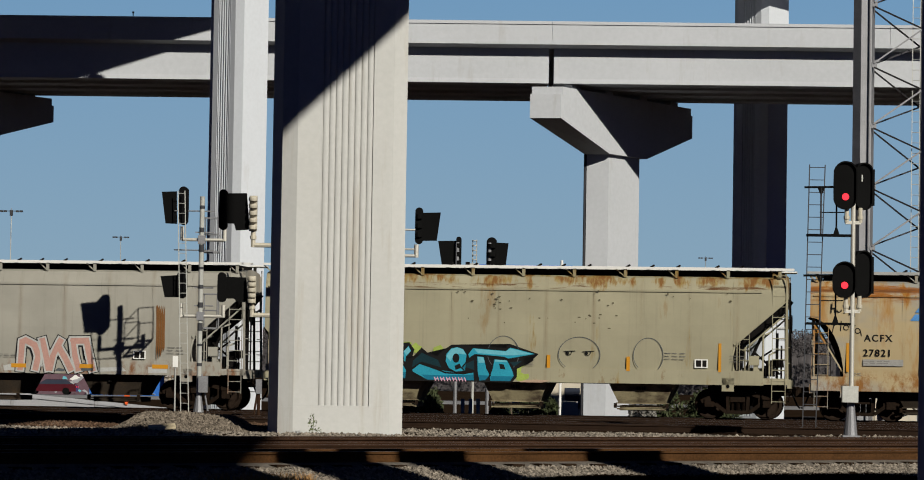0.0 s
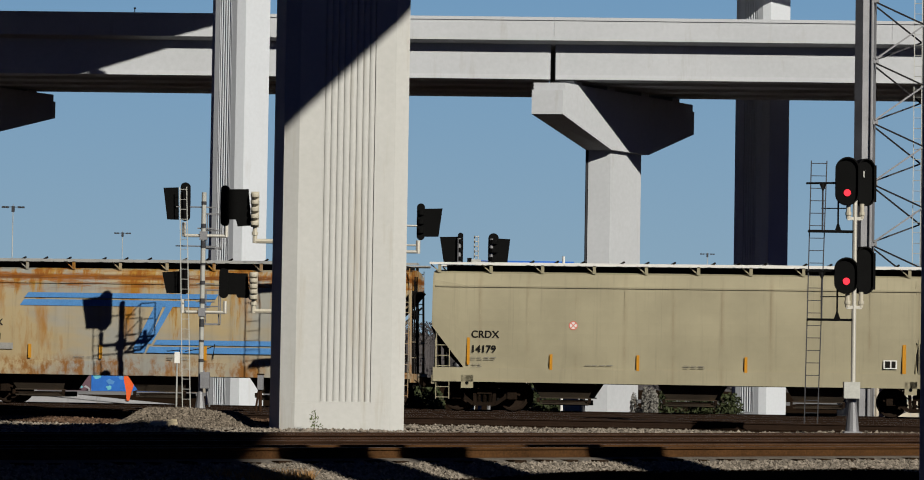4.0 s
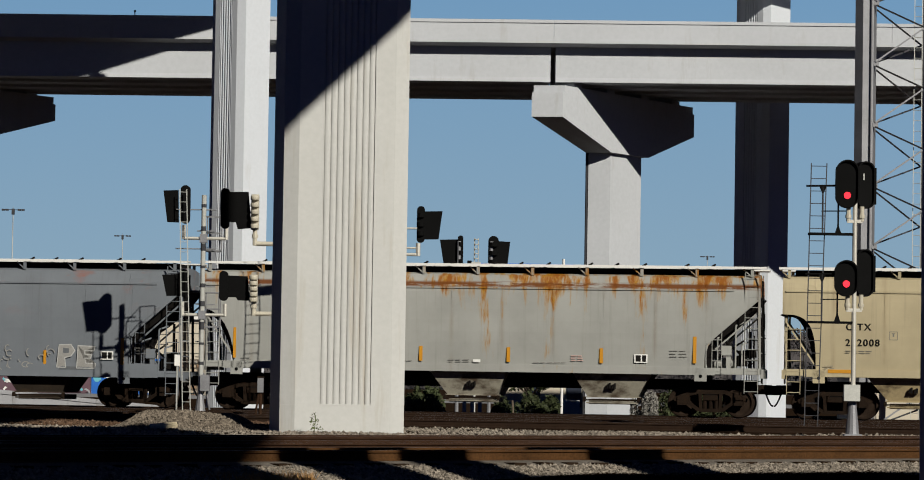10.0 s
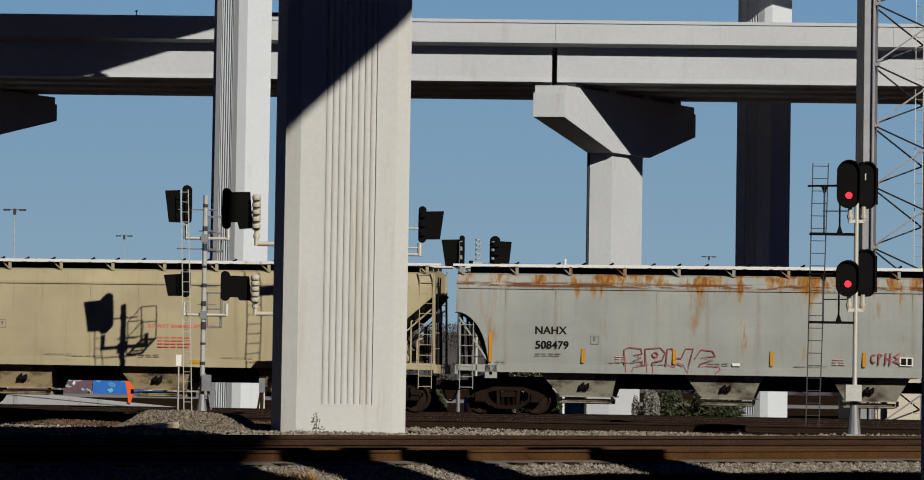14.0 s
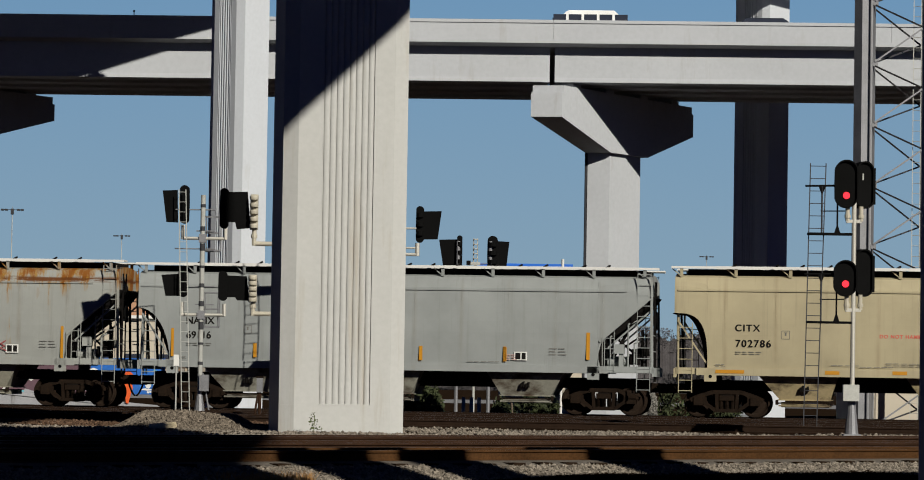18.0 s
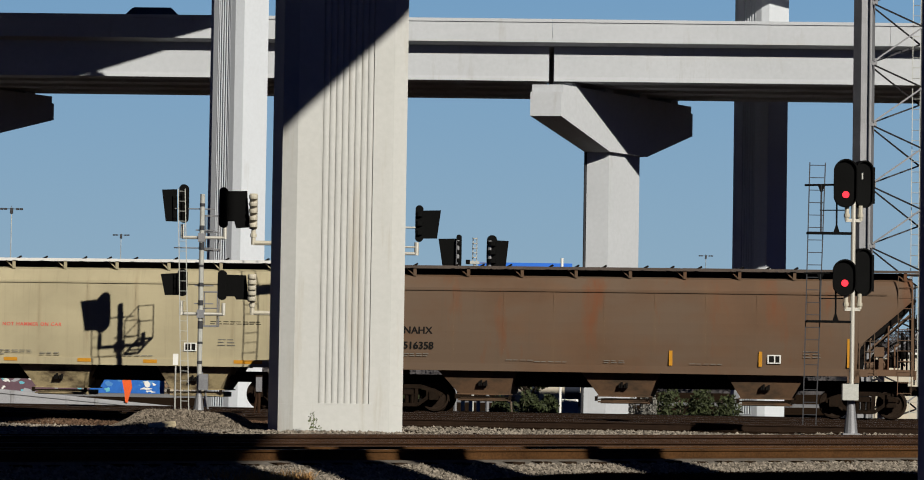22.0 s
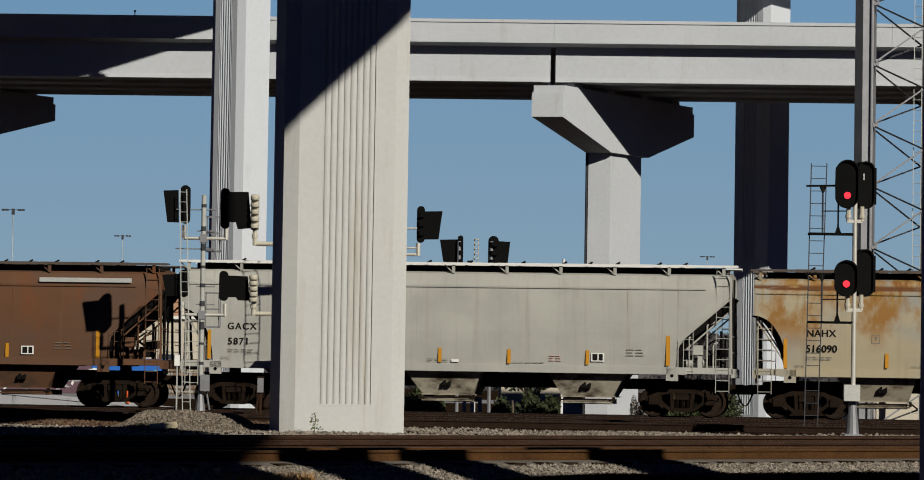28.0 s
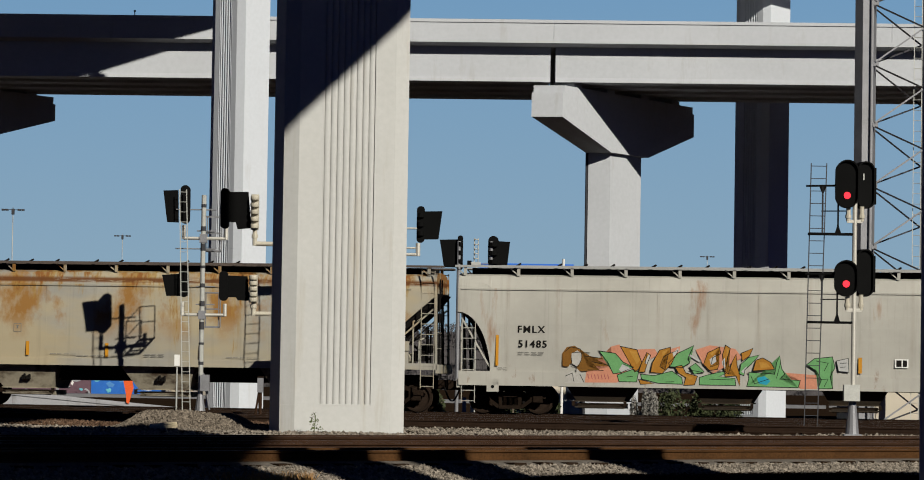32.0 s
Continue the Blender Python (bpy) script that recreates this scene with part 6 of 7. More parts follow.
for zb, za, zc, rz, lens in ((5.22, 6.133, 6.125, 0.59, -0.285), (3.05, 3.824, 3.97, 0.445, -0.14)):
    box("bracket", rs, (0.10, 0, zb), (0.38, 0.09, 0.08), ALUM)
    for x, top in ((-0.06, za - rz), (0.27, zc - 0.57)):
        tube("arm", rs, (x, 0, zb), (x, 0, top + 0.03), 0.055, CREAM)
        tube("collar", rs, (x, 0, zb + 0.08), (x, 0, zb + 0.16), 0.075, CREAM)
    blind_head(rs, -0.10, -0.05, za, 0.29, rz, lens, -3)
    head = blind_head(rs, 0.36, 0.22, zc, 0.24, 0.585, None, 20)
    box("plate", head, (0.57, 0.30, zc - 0.02), (0.17, 0.03, 0.90), BLACK, 0.012)
    box("case", head, (0.38, 0.42, zc), (0.3, 0.2, 0.9), BLACK, 0.03)
    if lens < -0.2:
        box("name_tag", head, (0.33, 0.17, zc + 0.20), (0.03, 0.02, 0.16), GALV, 0.003)
bm = bmesh.new()
for a, b in ((-0.98, -1.08), (-0.60, -0.76)):
    bm_beam(bm, (a, 0, 6.63), (b, 0, 0.2), 0.026, 0.012, (0, 1, 0))
lad = part("ladder", bm, DARK_STEEL, rs)
for k in range(21):
    z = 6.56 - 0.305 * k
    q = (6.63 - z) / 6.43
    tube("rung", lad, (-0.98 - 0.10 * q, 0, z), (-0.60 - 0.16 * q, 0, z), 0.010, DARK_STEEL, 5)
for z, w in ((4.90, 0.05), (2.74, -0.05)):
    bm = bmesh.new()
    bm_box(bm, (-0.49, 0, z), (1.08, 0.35, 0.055))
    pf = part("platform", bm, BLACK, rs)
    tube("railing_post", pf, (-0.69, 0, z), (-0.69, 0, z + 1.18), 0.022, DARK_STEEL)
    tube("railing_post", pf, (-0.31, 0, z), (-0.31, 0, z + 0.80), 0.022, BLACK)
    tube("railing", pf, (-1.10, 0, z + 1.17), (-0.32, 0, z + 1.19), 0.026, BLACK)
    tube("railing", pf, (-0.72, 0, z + 0.56), (-0.12, 0, z + 0.57), 0.014, BLACK)
    for x, h in ((-0.69, 1.10), (-0.31, 0.10)):
        bm = bmesh.new()
        bm_slab(bm, [(x - 0.09, z + h + 0.07), (x + 0.09, z + h + 0.07), (x + 0.02, z + h - 0.10), (x - 0.02, z + h - 0.10)] if h > 1 else [(x - 0.02, z + h + 0.10), (x + 0.02, z + h + 0.10), (x + 0.08, z + h - 0.09), (x - 0.08, z + h - 0.09)], -0.02, 0.02)
        part("gusset", bm, BLACK, pf)

# the mast with back-turned heads, whose shade falls on the cars
m1 = thing("railway_signal", "galvanised signal mast seen from behind with black backboards", "railway signal", pose(-7.92, 101.0, -0.18), "railway signals")
tube("mast", m1, (0, 0, 0.6), (0, 0, 6.75), 0.075, GALV, 10)
bm = bmesh.new()
bmesh.ops.create_cone(bm, cap_ends=True, segments=10, radius1=0.19, radius2=0.09, depth=0.65, matrix=Matrix.Translation((0, 0, 0.32)))
part("pedestal", bm, GALV_DARK, m1)
box("junction_box", m1, (0.14, -0.1, 1.0), (0.28, 0.25, 0.50), GALV_DARK)
for z in (5.42, 3.08):
    tube("arm", m1, (-0.60, 0, z), (0.70, 0, z), 0.05, ALUM)
    box("clamp", m1, (0, 0, z), (0.22, 0.2, 0.26), GALV_DARK)
    tube("arm_end", m1, (-0.60, 0, z - 0.03), (-0.60, 0, z + 0.40), 0.06, ALUM)
    tube("arm_end", m1, (0.70, 0, z - 0.03), (0.70, 0, z + 0.35), 0.06, ALUM)
    pts = [(-1.26, 6.88), (-0.80, 6.90), (-0.77, 5.90), (-1.13, 5.91)] if z > 4 else [(-1.25, 4.29), (-0.70, 4.33), (-0.69, 3.65), (-1.11, 3.645)]
    bm = bmesh.new()
    bm_slab(bm, pts, 0.10, 0.13)
    head = part("backboard", bm, BLACK, m1)
    bm = bmesh.new()
    bm_slab(bm, oval(-0.58, (pts[0][1] + pts[2][1]) / 2 + 0.07, 0.15, (pts[0][1] - pts[2][1]) / 2 + 0.10, 20), 0.0, 0.24)
    part("lamp_case", bm, BLACK, head)
    platform(m1, 0.05, 0.50, 0.15, 0.85, z - 0.36)
for z in (6.30, 5.65, 5.1, 3.95, 3.4):
    tube("step_bar", m1, (-0.85 if z in (6.30, 5.1) else -0.2, 0.05, z), (0.38, 0.05, z), 0.02, GALV_DARK, 5)
bm = bmesh.new()
for a, b in ((-0.73, -0.52), (-0.52, -0.28)):
    bm_beam(bm, (a, -0.25, 6.9), (b, -0.25, 0.15), 0.028, 0.012, (0, 1, 0))
lad = part("ladder", bm, GALV, m1)
for k in range(22):
    q = (0.08 + 0.305 * k) / 6.75
    tube("rung", lad, (-0.73 + 0.21 * q, -0.25, 6.9 - 6.75 * q), (-0.52 + 0.24 * q, -0.25, 6.9 - 6.75 * q), 0.010, GALV, 5)
for z, h in ((6.42, 0.10), (5.72, 0.14), (5.15, 0.22), (4.55, 0.08), (3.98, 0.12), (3.42, 0.16), (2.75, 0.24), (2.2, 0.07), (1.6, 0.10)):
    tube("band", m1, (0, 0, z - h / 2), (0, 0, z + h / 2), 0.081, DARK_STEEL, 10)
tube("mast_brace", m1, (0.3, 0.2, 0.0), (0.08, 0, 1.3), 0.03, GALV_DARK)

# heads of a second mast that stands behind the near pillar
m2 = thing("railway_signal", "signal mast with ribbed lamp cases behind the concrete pillar", "railway signal", pose(-4.62, 86.0, -0.2), "railway signals")
tube("mast", m2, (0, 0, 0), (0, 0, 5.9), 0.08, GALV, 10)
for z in (4.705, 2.88):
    tube("arm", m2, (-0.78, 0, z), (0.0, 0, z), 0.06, CREAM)
    tube("arm_end", m2, (-0.78, 0, z - 0.05), (-0.78, 0, z + 0.38), 0.06, CREAM)
    tube("collar", m2, (-0.78, 0, z + 0.15), (-0.78, 0, z + 0.24), 0.085, CREAM)
    up = z > 4
    bm = bmesh.new()
    bm_slab(bm, [(-1.50, 6.05), (-0.97, 6.06), (-0.88, 5.11), (-1.24, 5.08), (-1.29, 5.26), (-1.50, 5.26)] if up else [(-1.53, 3.87), (-0.955, 3.856), (-0.89, 3.216), (-1.20, 3.222), (-1.25, 3.30), (-1.53, 3.30)], 0.05, 0.08)
    head = part("backboard", bm, BLACK, m2)
    bm = bmesh.new()
    bm_slab(bm, oval(-1.58, 5.62 if up else 3.595, 0.115, 0.53 if up else 0.39, 20), 0.0, 0.25)
    part("lamp_case", bm, BLACK, head)
    zc, half = (5.53, 0.46) if up else (3.53, 0.36)
    spine = box("lamp_case", m2, (-0.79, 0.02, zc), (0.20, 0.2, 2 * half), CREAM, 0.05)
    for k in range(5):
        bm = bmesh.new()
        bm_bar(bm, (-0.79, -0.10, zc - half * 0.8 + half * 0.4 * k - 0.05), (-0.79, -0.10, zc - half * 0.8 + half * 0.4 * k + 0.05), 0.115, 12)
        bmesh.ops.bevel(bm, geom=bm.edges[:], offset=0.03, segments=1)
        part("case_bulge", bm, CREAM, spine, smooth=True)
    for h in (0.3, 0.9, 1.25):
        tube("step_bar", m2, (-0.2, 0, z + h), (0.1, 0, z + h), 0.02, GALV_DARK, 5)

# a mast hidden by the pillar but for its shade, and one with a head to its right
m3 = thing("railway_signal", "signal mast with ladder and platform behind the concrete pillar", "railway signal", pose(-3.30, 101.0, -0.2), "railway signals")
tube("mast", m3, (0, 0, 0), (0, 0, 5.0), 0.075, GALV, 10)
mast_ladder(m3, -0.72, 0, 0.2, 8.3, 0.42, DARK_STEEL)
for z in (4.5, 6.9):
    bm = bmesh.new()
    bm_box(bm, (-0.35, 0, z), (0.75, 0.4, 0.06))
    part("platform", bm, GALV_DARK, m3)
m4 = thing("railway_signal", "signal mast with a black backboard above the hopper cars", "railway signal", pose(-1.80, 101.0, -0.2), "railway signals")
tube("mast", m4, (0, 0, 0), (0, 0, 6.6), 0.075, GALV, 10)
for z in (5.05, 5.25, 5.85):
    tube("arm", m4, (0, 0, z), (0.42, 0, z), 0.03 if z > 5.2 else 0.05, ALUM)
tube("arm_end", m4, (0.46, 0, 5.0), (0.46, 0, 5.4), 0.07, ALUM)
back_head(m4, [(0.52, 6.38), (1.19, 6.40), (1.08, 5.53), (0.60, 5.52)], 0.53, 5.98, 0.125, 0.56)
for x, board, case in ((-0.10, [(-0.69, 6.44), (-0.04, 6.46), (0.0, 5.45), (-0.53, 5.45)], (0.05, 5.98, 0.10, 0.62)), (1.05, [(0.20, 6.42), (0.68, 6.40), (0.58, 5.45), (0.20, 5.45)], (0.08, 5.98, 0.19, 0.62))):
    far = thing("railway_signal", "distant signal mast with a dark backboard behind the train", "railway signal", pose(x, 118.0, -0.4), "railway signals")
    tube("mast", far, (0, 0, 0), (0, 0, 6.4), 0.07, GALV_DARK)
    back_head(far, board, *case)
mid = thing("signal_bell", "small pale bell post behind the train", "signal post", pose(0.52, 118.0, -0.4))
tube("post", mid, (0, 0, 0), (0, 0, 5.6), 0.05, GALV)
box("case", mid, (0, 0, 5.60), (0.34, 0.16, 0.10), GALV)
for q in (-0.07, 0.07):
    tube("rod", mid, (q, 0, 5.6), (q, 0, 6.5), 0.018, GALV, 6)
for z in (5.78, 5.95, 6.12, 6.29, 6.46):
    tube("ring", mid, (0, 0, z - 0.015), (0, 0, z + 0.015), 0.095, ALUM, 10)
box("bell", mid, (-0.24, 0, 5.62), (0.16, 0.14, 0.16), BLACK, 0.03)
tube("arm", mid, (-0.25, 0, 5.55), (0.7, 0, 5.62), 0.02, GALV_DARK)

# marker post and equipment case on the ballast
mk = thing("marker_post", "thin steel post with a small white plate in the ballast", "marker post", pose(-8.05, 94.0, -0.15))
tube("post", mk, (0, 0, 0), (0, 0, 1.75), 0.025, GALV, 6)
box("plate", mk, (0, -0.02, 1.62), (0.15, 0.05, 0.32), WHITE, 0.004)
cs = thing("equipment_case", "small grey relay case on a steel post beside the track", "equipment case", pose(-5.7, 94.6, -0.2))
tube("post", cs, (0, 0, 0), (0, 0, 0.8), 0.05, MID_RUST, 8)
tube("post", cs, (-0.16, 0, 0), (-0.04, 0, 0.8), 0.035, MID_RUST, 6)
box("case", cs, (0.0, 0, 1.0), (0.17, 0.2, 0.42), GALV_DARK)
box("cap", cs, (0.0, 0, 1.23), (0.2, 0.23, 0.04), TRUCK)

# lattice tower behind the train
tw = thing("lattice_tower", "tall galvanised steel lattice tower behind the train", "lattice tower", pose(14.62, 120.0, -0.6))
bm = bmesh.new()
bm_prism(bm, [(0.40 * math.cos(radians(a)), 0.40 * math.sin(radians(a))) for a in (8, 68, 128, 188, 248, 308)], 0, 24)
part("leg", bm, GALV_DARK, tw)
bm = bmesh.new()
bm_beam(bm, (2.15, 0, 0), (2.15, 0, 24), 0.16, 0.16, (0, 1, 0))
part("leg", bm, DARK_STEEL, tw)
tube("conduit", tw, (0.16, -0.42, 0), (0.16, -0.42, 24), 0.03, GALV_DARK)
node = [15.58 - 2.22 * k for k in range(-2, 8)]
for z in node:
    # two faces share this leg: each sends one brace down and one up to its other leg
    for dy, drop in ((-0.35, 0.87), (0.4, 1.45)):
        for dz, skin in ((-drop, BRACE), (2.22 - drop, DARK_STEEL if dy > 0 else GALV_DARK)):
            bm = bmesh.new()
            bm_beam(bm, (0.33, dy, z + (-0.08 if dz < 0 else 0.08)), (2.1, dy, z + dz), 0.058, 0.05, (0, 1, 0))
            part("brace", bm, skin, tw)
    box("gusset", tw, (0.34, -0.3, z), (0.2, 0.06, 0.16), GALV_DARK)
bm = bmesh.new()
for s in (-0.2, 0.08):
    bm_beam(bm, (1.95 + s, -0.2, 0), (1.95 + s, -0.2, 24), 0.025, 0.02, (0, 1, 0))
k = 0.3
while k < 24:
    bm_bar(bm, (1.75, -0.2, k), (2.03, -0.2, k), 0.012, 4)
    k += 0.38
part("ladder", bm, GALV, tw)


# ---------------------------------------------------------------- beyond the train
LEAF = mat("dark_foliage", (0.028, 0.036, 0.010), 0.8, var=0.5, scale=3, fine=20, bump=0)
# distance haze is mixed into the grey-mauve of both far woods colours
TWIGS = mat("hazy_bare_twigs", (0.075, 0.068, 0.070), 0.95, var=0.2, scale=0.3, fine=3, bump=0)
LEAF_FAR = mat("hazy_winter_woods", (0.050, 0.045, 0.046), 0.95, var=0.35, scale=0.3, fine=3, bump=0)
BARK = mat("bark", (0.10, 0.075, 0.055), 0.9, var=0.3)


def leaves(name, clumps, count, size, material, parent=None, seed=1):
    """Many small leaf blades scattered through the given clumps (x, y, z, rx, ry, rz)."""
    rng = np.random.default_rng(seed)
    vol = np.array([c[3] * c[5] for c in clumps])
    idx = rng.choice(len(clumps), count, p=vol / vol.sum())
    c = np.array(clumps)[idx]
    d = rng.normal(size=(count, 3))
    d /= np.linalg.norm(d, axis=1)[:, None]
    d *= rng.uniform(0.35, 1.0, (count, 1)) ** 0.5
    p = c[:, :3] + d * c[:, 3:]
    u = rng.normal(size=(count, 3))
    u /= np.linalg.norm(u, axis=1)[:, None]
    v = np.cross(u, rng.normal(size=(count, 3)))
    v /= np.linalg.norm(v, axis=1)[:, None]
    s = size * rng.uniform(0.6, 1.5, (count, 1))
    co = np.stack([p - u * s, p + v * s * 0.5, p + u * s, p - v * s * 0.5], 1).reshape(-1, 3)
    me = bpy.data.meshes.new(name)
    me.from_pydata(co.tolist(), [], np.arange(count * 4).reshape(-1, 4).tolist())
    me.materials.append(material)
    ob = new(name, me)
    ob.parent = parent
    return ob


def bush(x0, x1, y, z0, h, label, seed, material=None, size=0.07, count=3600):
    random.seed(seed)
    b = thing("bush", label, "bush", pose((x0 + x1) / 2, y, z0))
    w = x1 - x0
    cl = []
    for k in range(11):
        q = random.uniform(-0.5, 0.5)
        hh = h * random.uniform(0.5, 1.0) * (1 - 0.5 * abs(q))
        cl.append((q * w, random.uniform(-0.5, 0.5), hh * 0.55, w * 0.14, 0.5, hh * 0.5))
    leaves("crown", cl, count, size, material or LEAF, b, seed)
    for k in range(4):
        q = (k - 1.5) * w * 0.2
        tube("stem", b, (q, 0, -0.1), (q * 1.3, 0.1, h * 0.6), 0.035, BARK, 6)


bush(-1.75, -0.45, 114.5, -0.55, 1.55, "dark green evergreen bush beside the fence", 3)
bush(0.95, 3.35, 114.5, -0.55, 1.5, "spreading dark green bush behind the tracks", 4)
bush(6.7, 9.6, 116.0, -0.6, 1.7, "dense dark green bush behind the tracks", 5)
PALE_LEAF = mat("pale_dry_brush", (0.20, 0.19, 0.17), 0.9, var=0.4, scale=5)
bush(6.0, 7.0, 115.0, -0.6, 1.6, "pale dry brush beside a bridge pier", 6, PALE_LEAF, 0.035, 9000)

# small tree in front of a gabled house
tree = thing("tree", "small tree with thin leaves in front of a pale house", "tree", pose(2.65, 131.0, -1.1))
bm = bmesh.new()
bm_bar(bm, (0, 0, 0), (0.05, 0, 1.9), 0.10, 8)
part("trunk", bm, BARK, tree)
for k in range(6):
    a = k * 1.05
    tube("limb", tree, (0.05, 0, 1.3 + 0.1 * k), (0.7 * math.cos(a), 0.7 * math.sin(a), 2.2 + 0.2 * (k % 3)), 0.04, BARK, 5)
leaves("crown", [(0.5 * math.cos(k), 0.5 * math.sin(k), 2.1 + 0.35 * (k % 3), 0.5, 0.5, 0.4) for k in range(7)], 1500, 0.08, LEAF, tree, 8)

HOUSE = mat("cream_siding", (0.44, 0.39, 0.31), 0.8, var=0.06)
ROOF = mat("grey_shingle", (0.16, 0.14, 0.13), 0.9, var=0.2)
REDROOF = mat("terracotta_wall", (0.32, 0.18, 0.11), 0.9, var=0.1)
GLASS = mat("dark_window_glass", (0.03, 0.035, 0.05), 0.1, var=0.1)
house = thing("house", "cream gabled house with a grey shingle roof", "house", pose(5.2, 176.0, -1.5))
bm = bmesh.new()
bm_slab(bm, [(-3.0, 0), (3.0, 0), (3.0, 3.3), (0, 5.3), (-3.0, 3.3)], 0, 7)
part("wall", bm, HOUSE, house)
for s in (-1, 1):
    bm = bmesh.new()
    bm_beam(bm, (s * 3.3, 3.5, 3.16), (0, 3.5, 5.38), 7.5, 0.12, (0, 0, 1))
    part("roof", bm, ROOF, house)
for x in (-1.3, 0.9):
    box("window", house, (x, -0.02, 1.7), (0.8, 0.08, 1.1), GLASS)

shop = thing("commercial_building", "long tan commercial building with a terracotta upper wall", "building", pose(-38.2, 322.0, -1.5))
bm = bmesh.new()
bm_box(bm, (0, 7, 4.0), (26, 14, 8.0))
part("wall", bm, HOUSE, shop)
bm = bmesh.new()
bm_box(bm, (0, 7.8, 9.4), (21.5, 12, 2.8))
part("upper_wall", bm, REDROOF, shop)
bm = bmesh.new()
bm_box(bm, (0, 6.8, 8.1), (26.5, 14.5, 0.3))
part("cornice", bm, WHITE, shop)
for k in range(7):
    w = box("window", shop, (-10 + 3.3 * k, -0.03, 3.5), (1.9, 0.14, 2.0), GLASS)
    box("sill", w, (-10 + 3.3 * k, -0.14, 2.42), (2.1, 0.2, 0.14), WHITE)
box("canopy", shop, (0, -1.0, 2.2), (23, 2.0, 0.25), GALV)

low = thing("low_building", "plain cream shed with a white roof edge beyond the tracks", "shed", pose(16.2, 122.0, -0.7))
bm = bmesh.new()
bm_box(bm, (0, 2, 1.45), (3.6, 4, 2.9))
part("wall", bm, HOUSE, low)
box("roof_edge", low, (0, 1.9, 2.93), (3.8, 4.2, 0.08), WHITE)
box("downpipe", low, (-0.9, -0.03, 1.45), (0.05, 0.06, 2.8), GALV_DARK)
kiosk = thing("utility_pedestal", "white utility frame with panels beside the bushes", "utility box", pose(0.42, 113.5, -0.4))
for x in (-0.25, 0.02, 0.28):
    box("panel", kiosk, (x, 0, 0.42), (0.13, 0.12, 0.84), WHITE)
box("crossbar", kiosk, (0, 0, 0.1), (0.7, 0.1, 0.12), WHITE)
block = thing("concrete_block", "white-painted concrete block at the foot of the embankment", "concrete block", pose(3.85, 113.6, -0.45))
bm = bmesh.new()
bm_box(bm, (0, 0, 0.4), (0.55, 0.6, 0.9))
bmesh.ops.bevel(bm, geom=bm.edges[:], offset=0.08, segments=2)
part("block", bm, WHITE, block)

BARRIER = mat("grimy_barrier_concrete", (0.27, 0.27, 0.285), 0.9, var=0.12, scale=1.0, dark=(0.12, 0.11, 0.10), dark_amt=0.2, dark_scale=(0.6, 0.6, 0.15))

# roadside barrier, painted hoarding and rubble seen under the cars
barrier = thing("road_barrier", "long grey concrete road barrier behind the train", "road barrier", pose(-19.5, 118.0, -1.0), kind="structure")
for k in range(6):
    x = -6.95 + 3.0 * k
    bm = bmesh.new()
    bm_slab(bm, [(-1.5, 0), (1.49, 0), (1.49, 1.68 - 0.083 * (x + 1.5)), (-1.5, 1.68 - 0.083 * (x - 1.5))], -0.15, 0.15)
    bm_slab(bm, [(-1.5, 1.54 - 0.083 * (x - 1.5)), (1.49, 1.54 - 0.083 * (x + 1.5)), (1.49, 1.62 - 0.083 * (x + 1.5)), (-1.5, 1.62 - 0.083 * (x - 1.5))], -0.19, -0.152)
    o = part("segment", bm, BARRIER, barrier)
    o.location = (x, 0, 0)
MURAL_BLUE, MURAL_RED = spray("mural_blue", (0.035, 0.16, 0.55)), spray("mural_maroon", (0.15, 0.09, 0.11))
fence = thing("painted_hoarding", "long painted wall with a blue mural and a maroon end", "painted wall", pose(-31.2, 310.0, -1.3))
for name, x, w, paint in (("panel", -9.6, 12.4, MURAL_RED), ("panel", 1.1, 8.9, MURAL_BLUE)):
    bm = bmesh.new()
    bm_box(bm, (x, 0, 1.9), (w, 0.2, 3.8))
    part(name, bm, paint, fence)
random.seed(12)
for k in range(60):
    x, z = random.uniform(-13.5, 5.0), random.betavariate(1.2, 1.6) * 2.6 + 0.3
    w, h, lean = random.uniform(0.15, 0.75), random.uniform(0.08, 0.30), random.uniform(-0.4, 0.4)
    pts = [(x + w * math.cos(a) * random.uniform(0.4, 1.2), z + h * math.sin(a) * random.uniform(0.4, 1.4) + lean * w * math.cos(a)) for a in [q * 0.628 for q in range(10)]]
    blot(fence, [pts], (WHITE, SKY, MURAL_RED if x < -3.4 else BLUE, BARRIER if x < -3.4 else MURAL_BLUE)[k % 4], -0.11 - 0.0004 * k, "painted_cloud")
flag = thing("safety_marker", "bright orange safety netting hung on the barrier", "safety marker", pose(-11.80, 117.78, 0.0))
bm = bmesh.new()
bm_slab(bm, [(-0.06, 0.02), (0.03, 0.0), (0.09, 0.25), (0.18, 0.55), (0.14, 0.8), (0.2, 1.02), (0.05, 1.16), (-0.13, 1.10), (-0.18, 0.8), (-0.12, 0.5), (-0.08, 0.3)], -0.03, 0.03)
part("netting", bm, mat("orange_netting", (0.62, 0.085, 0.01), 0.6, var=0.15), flag)

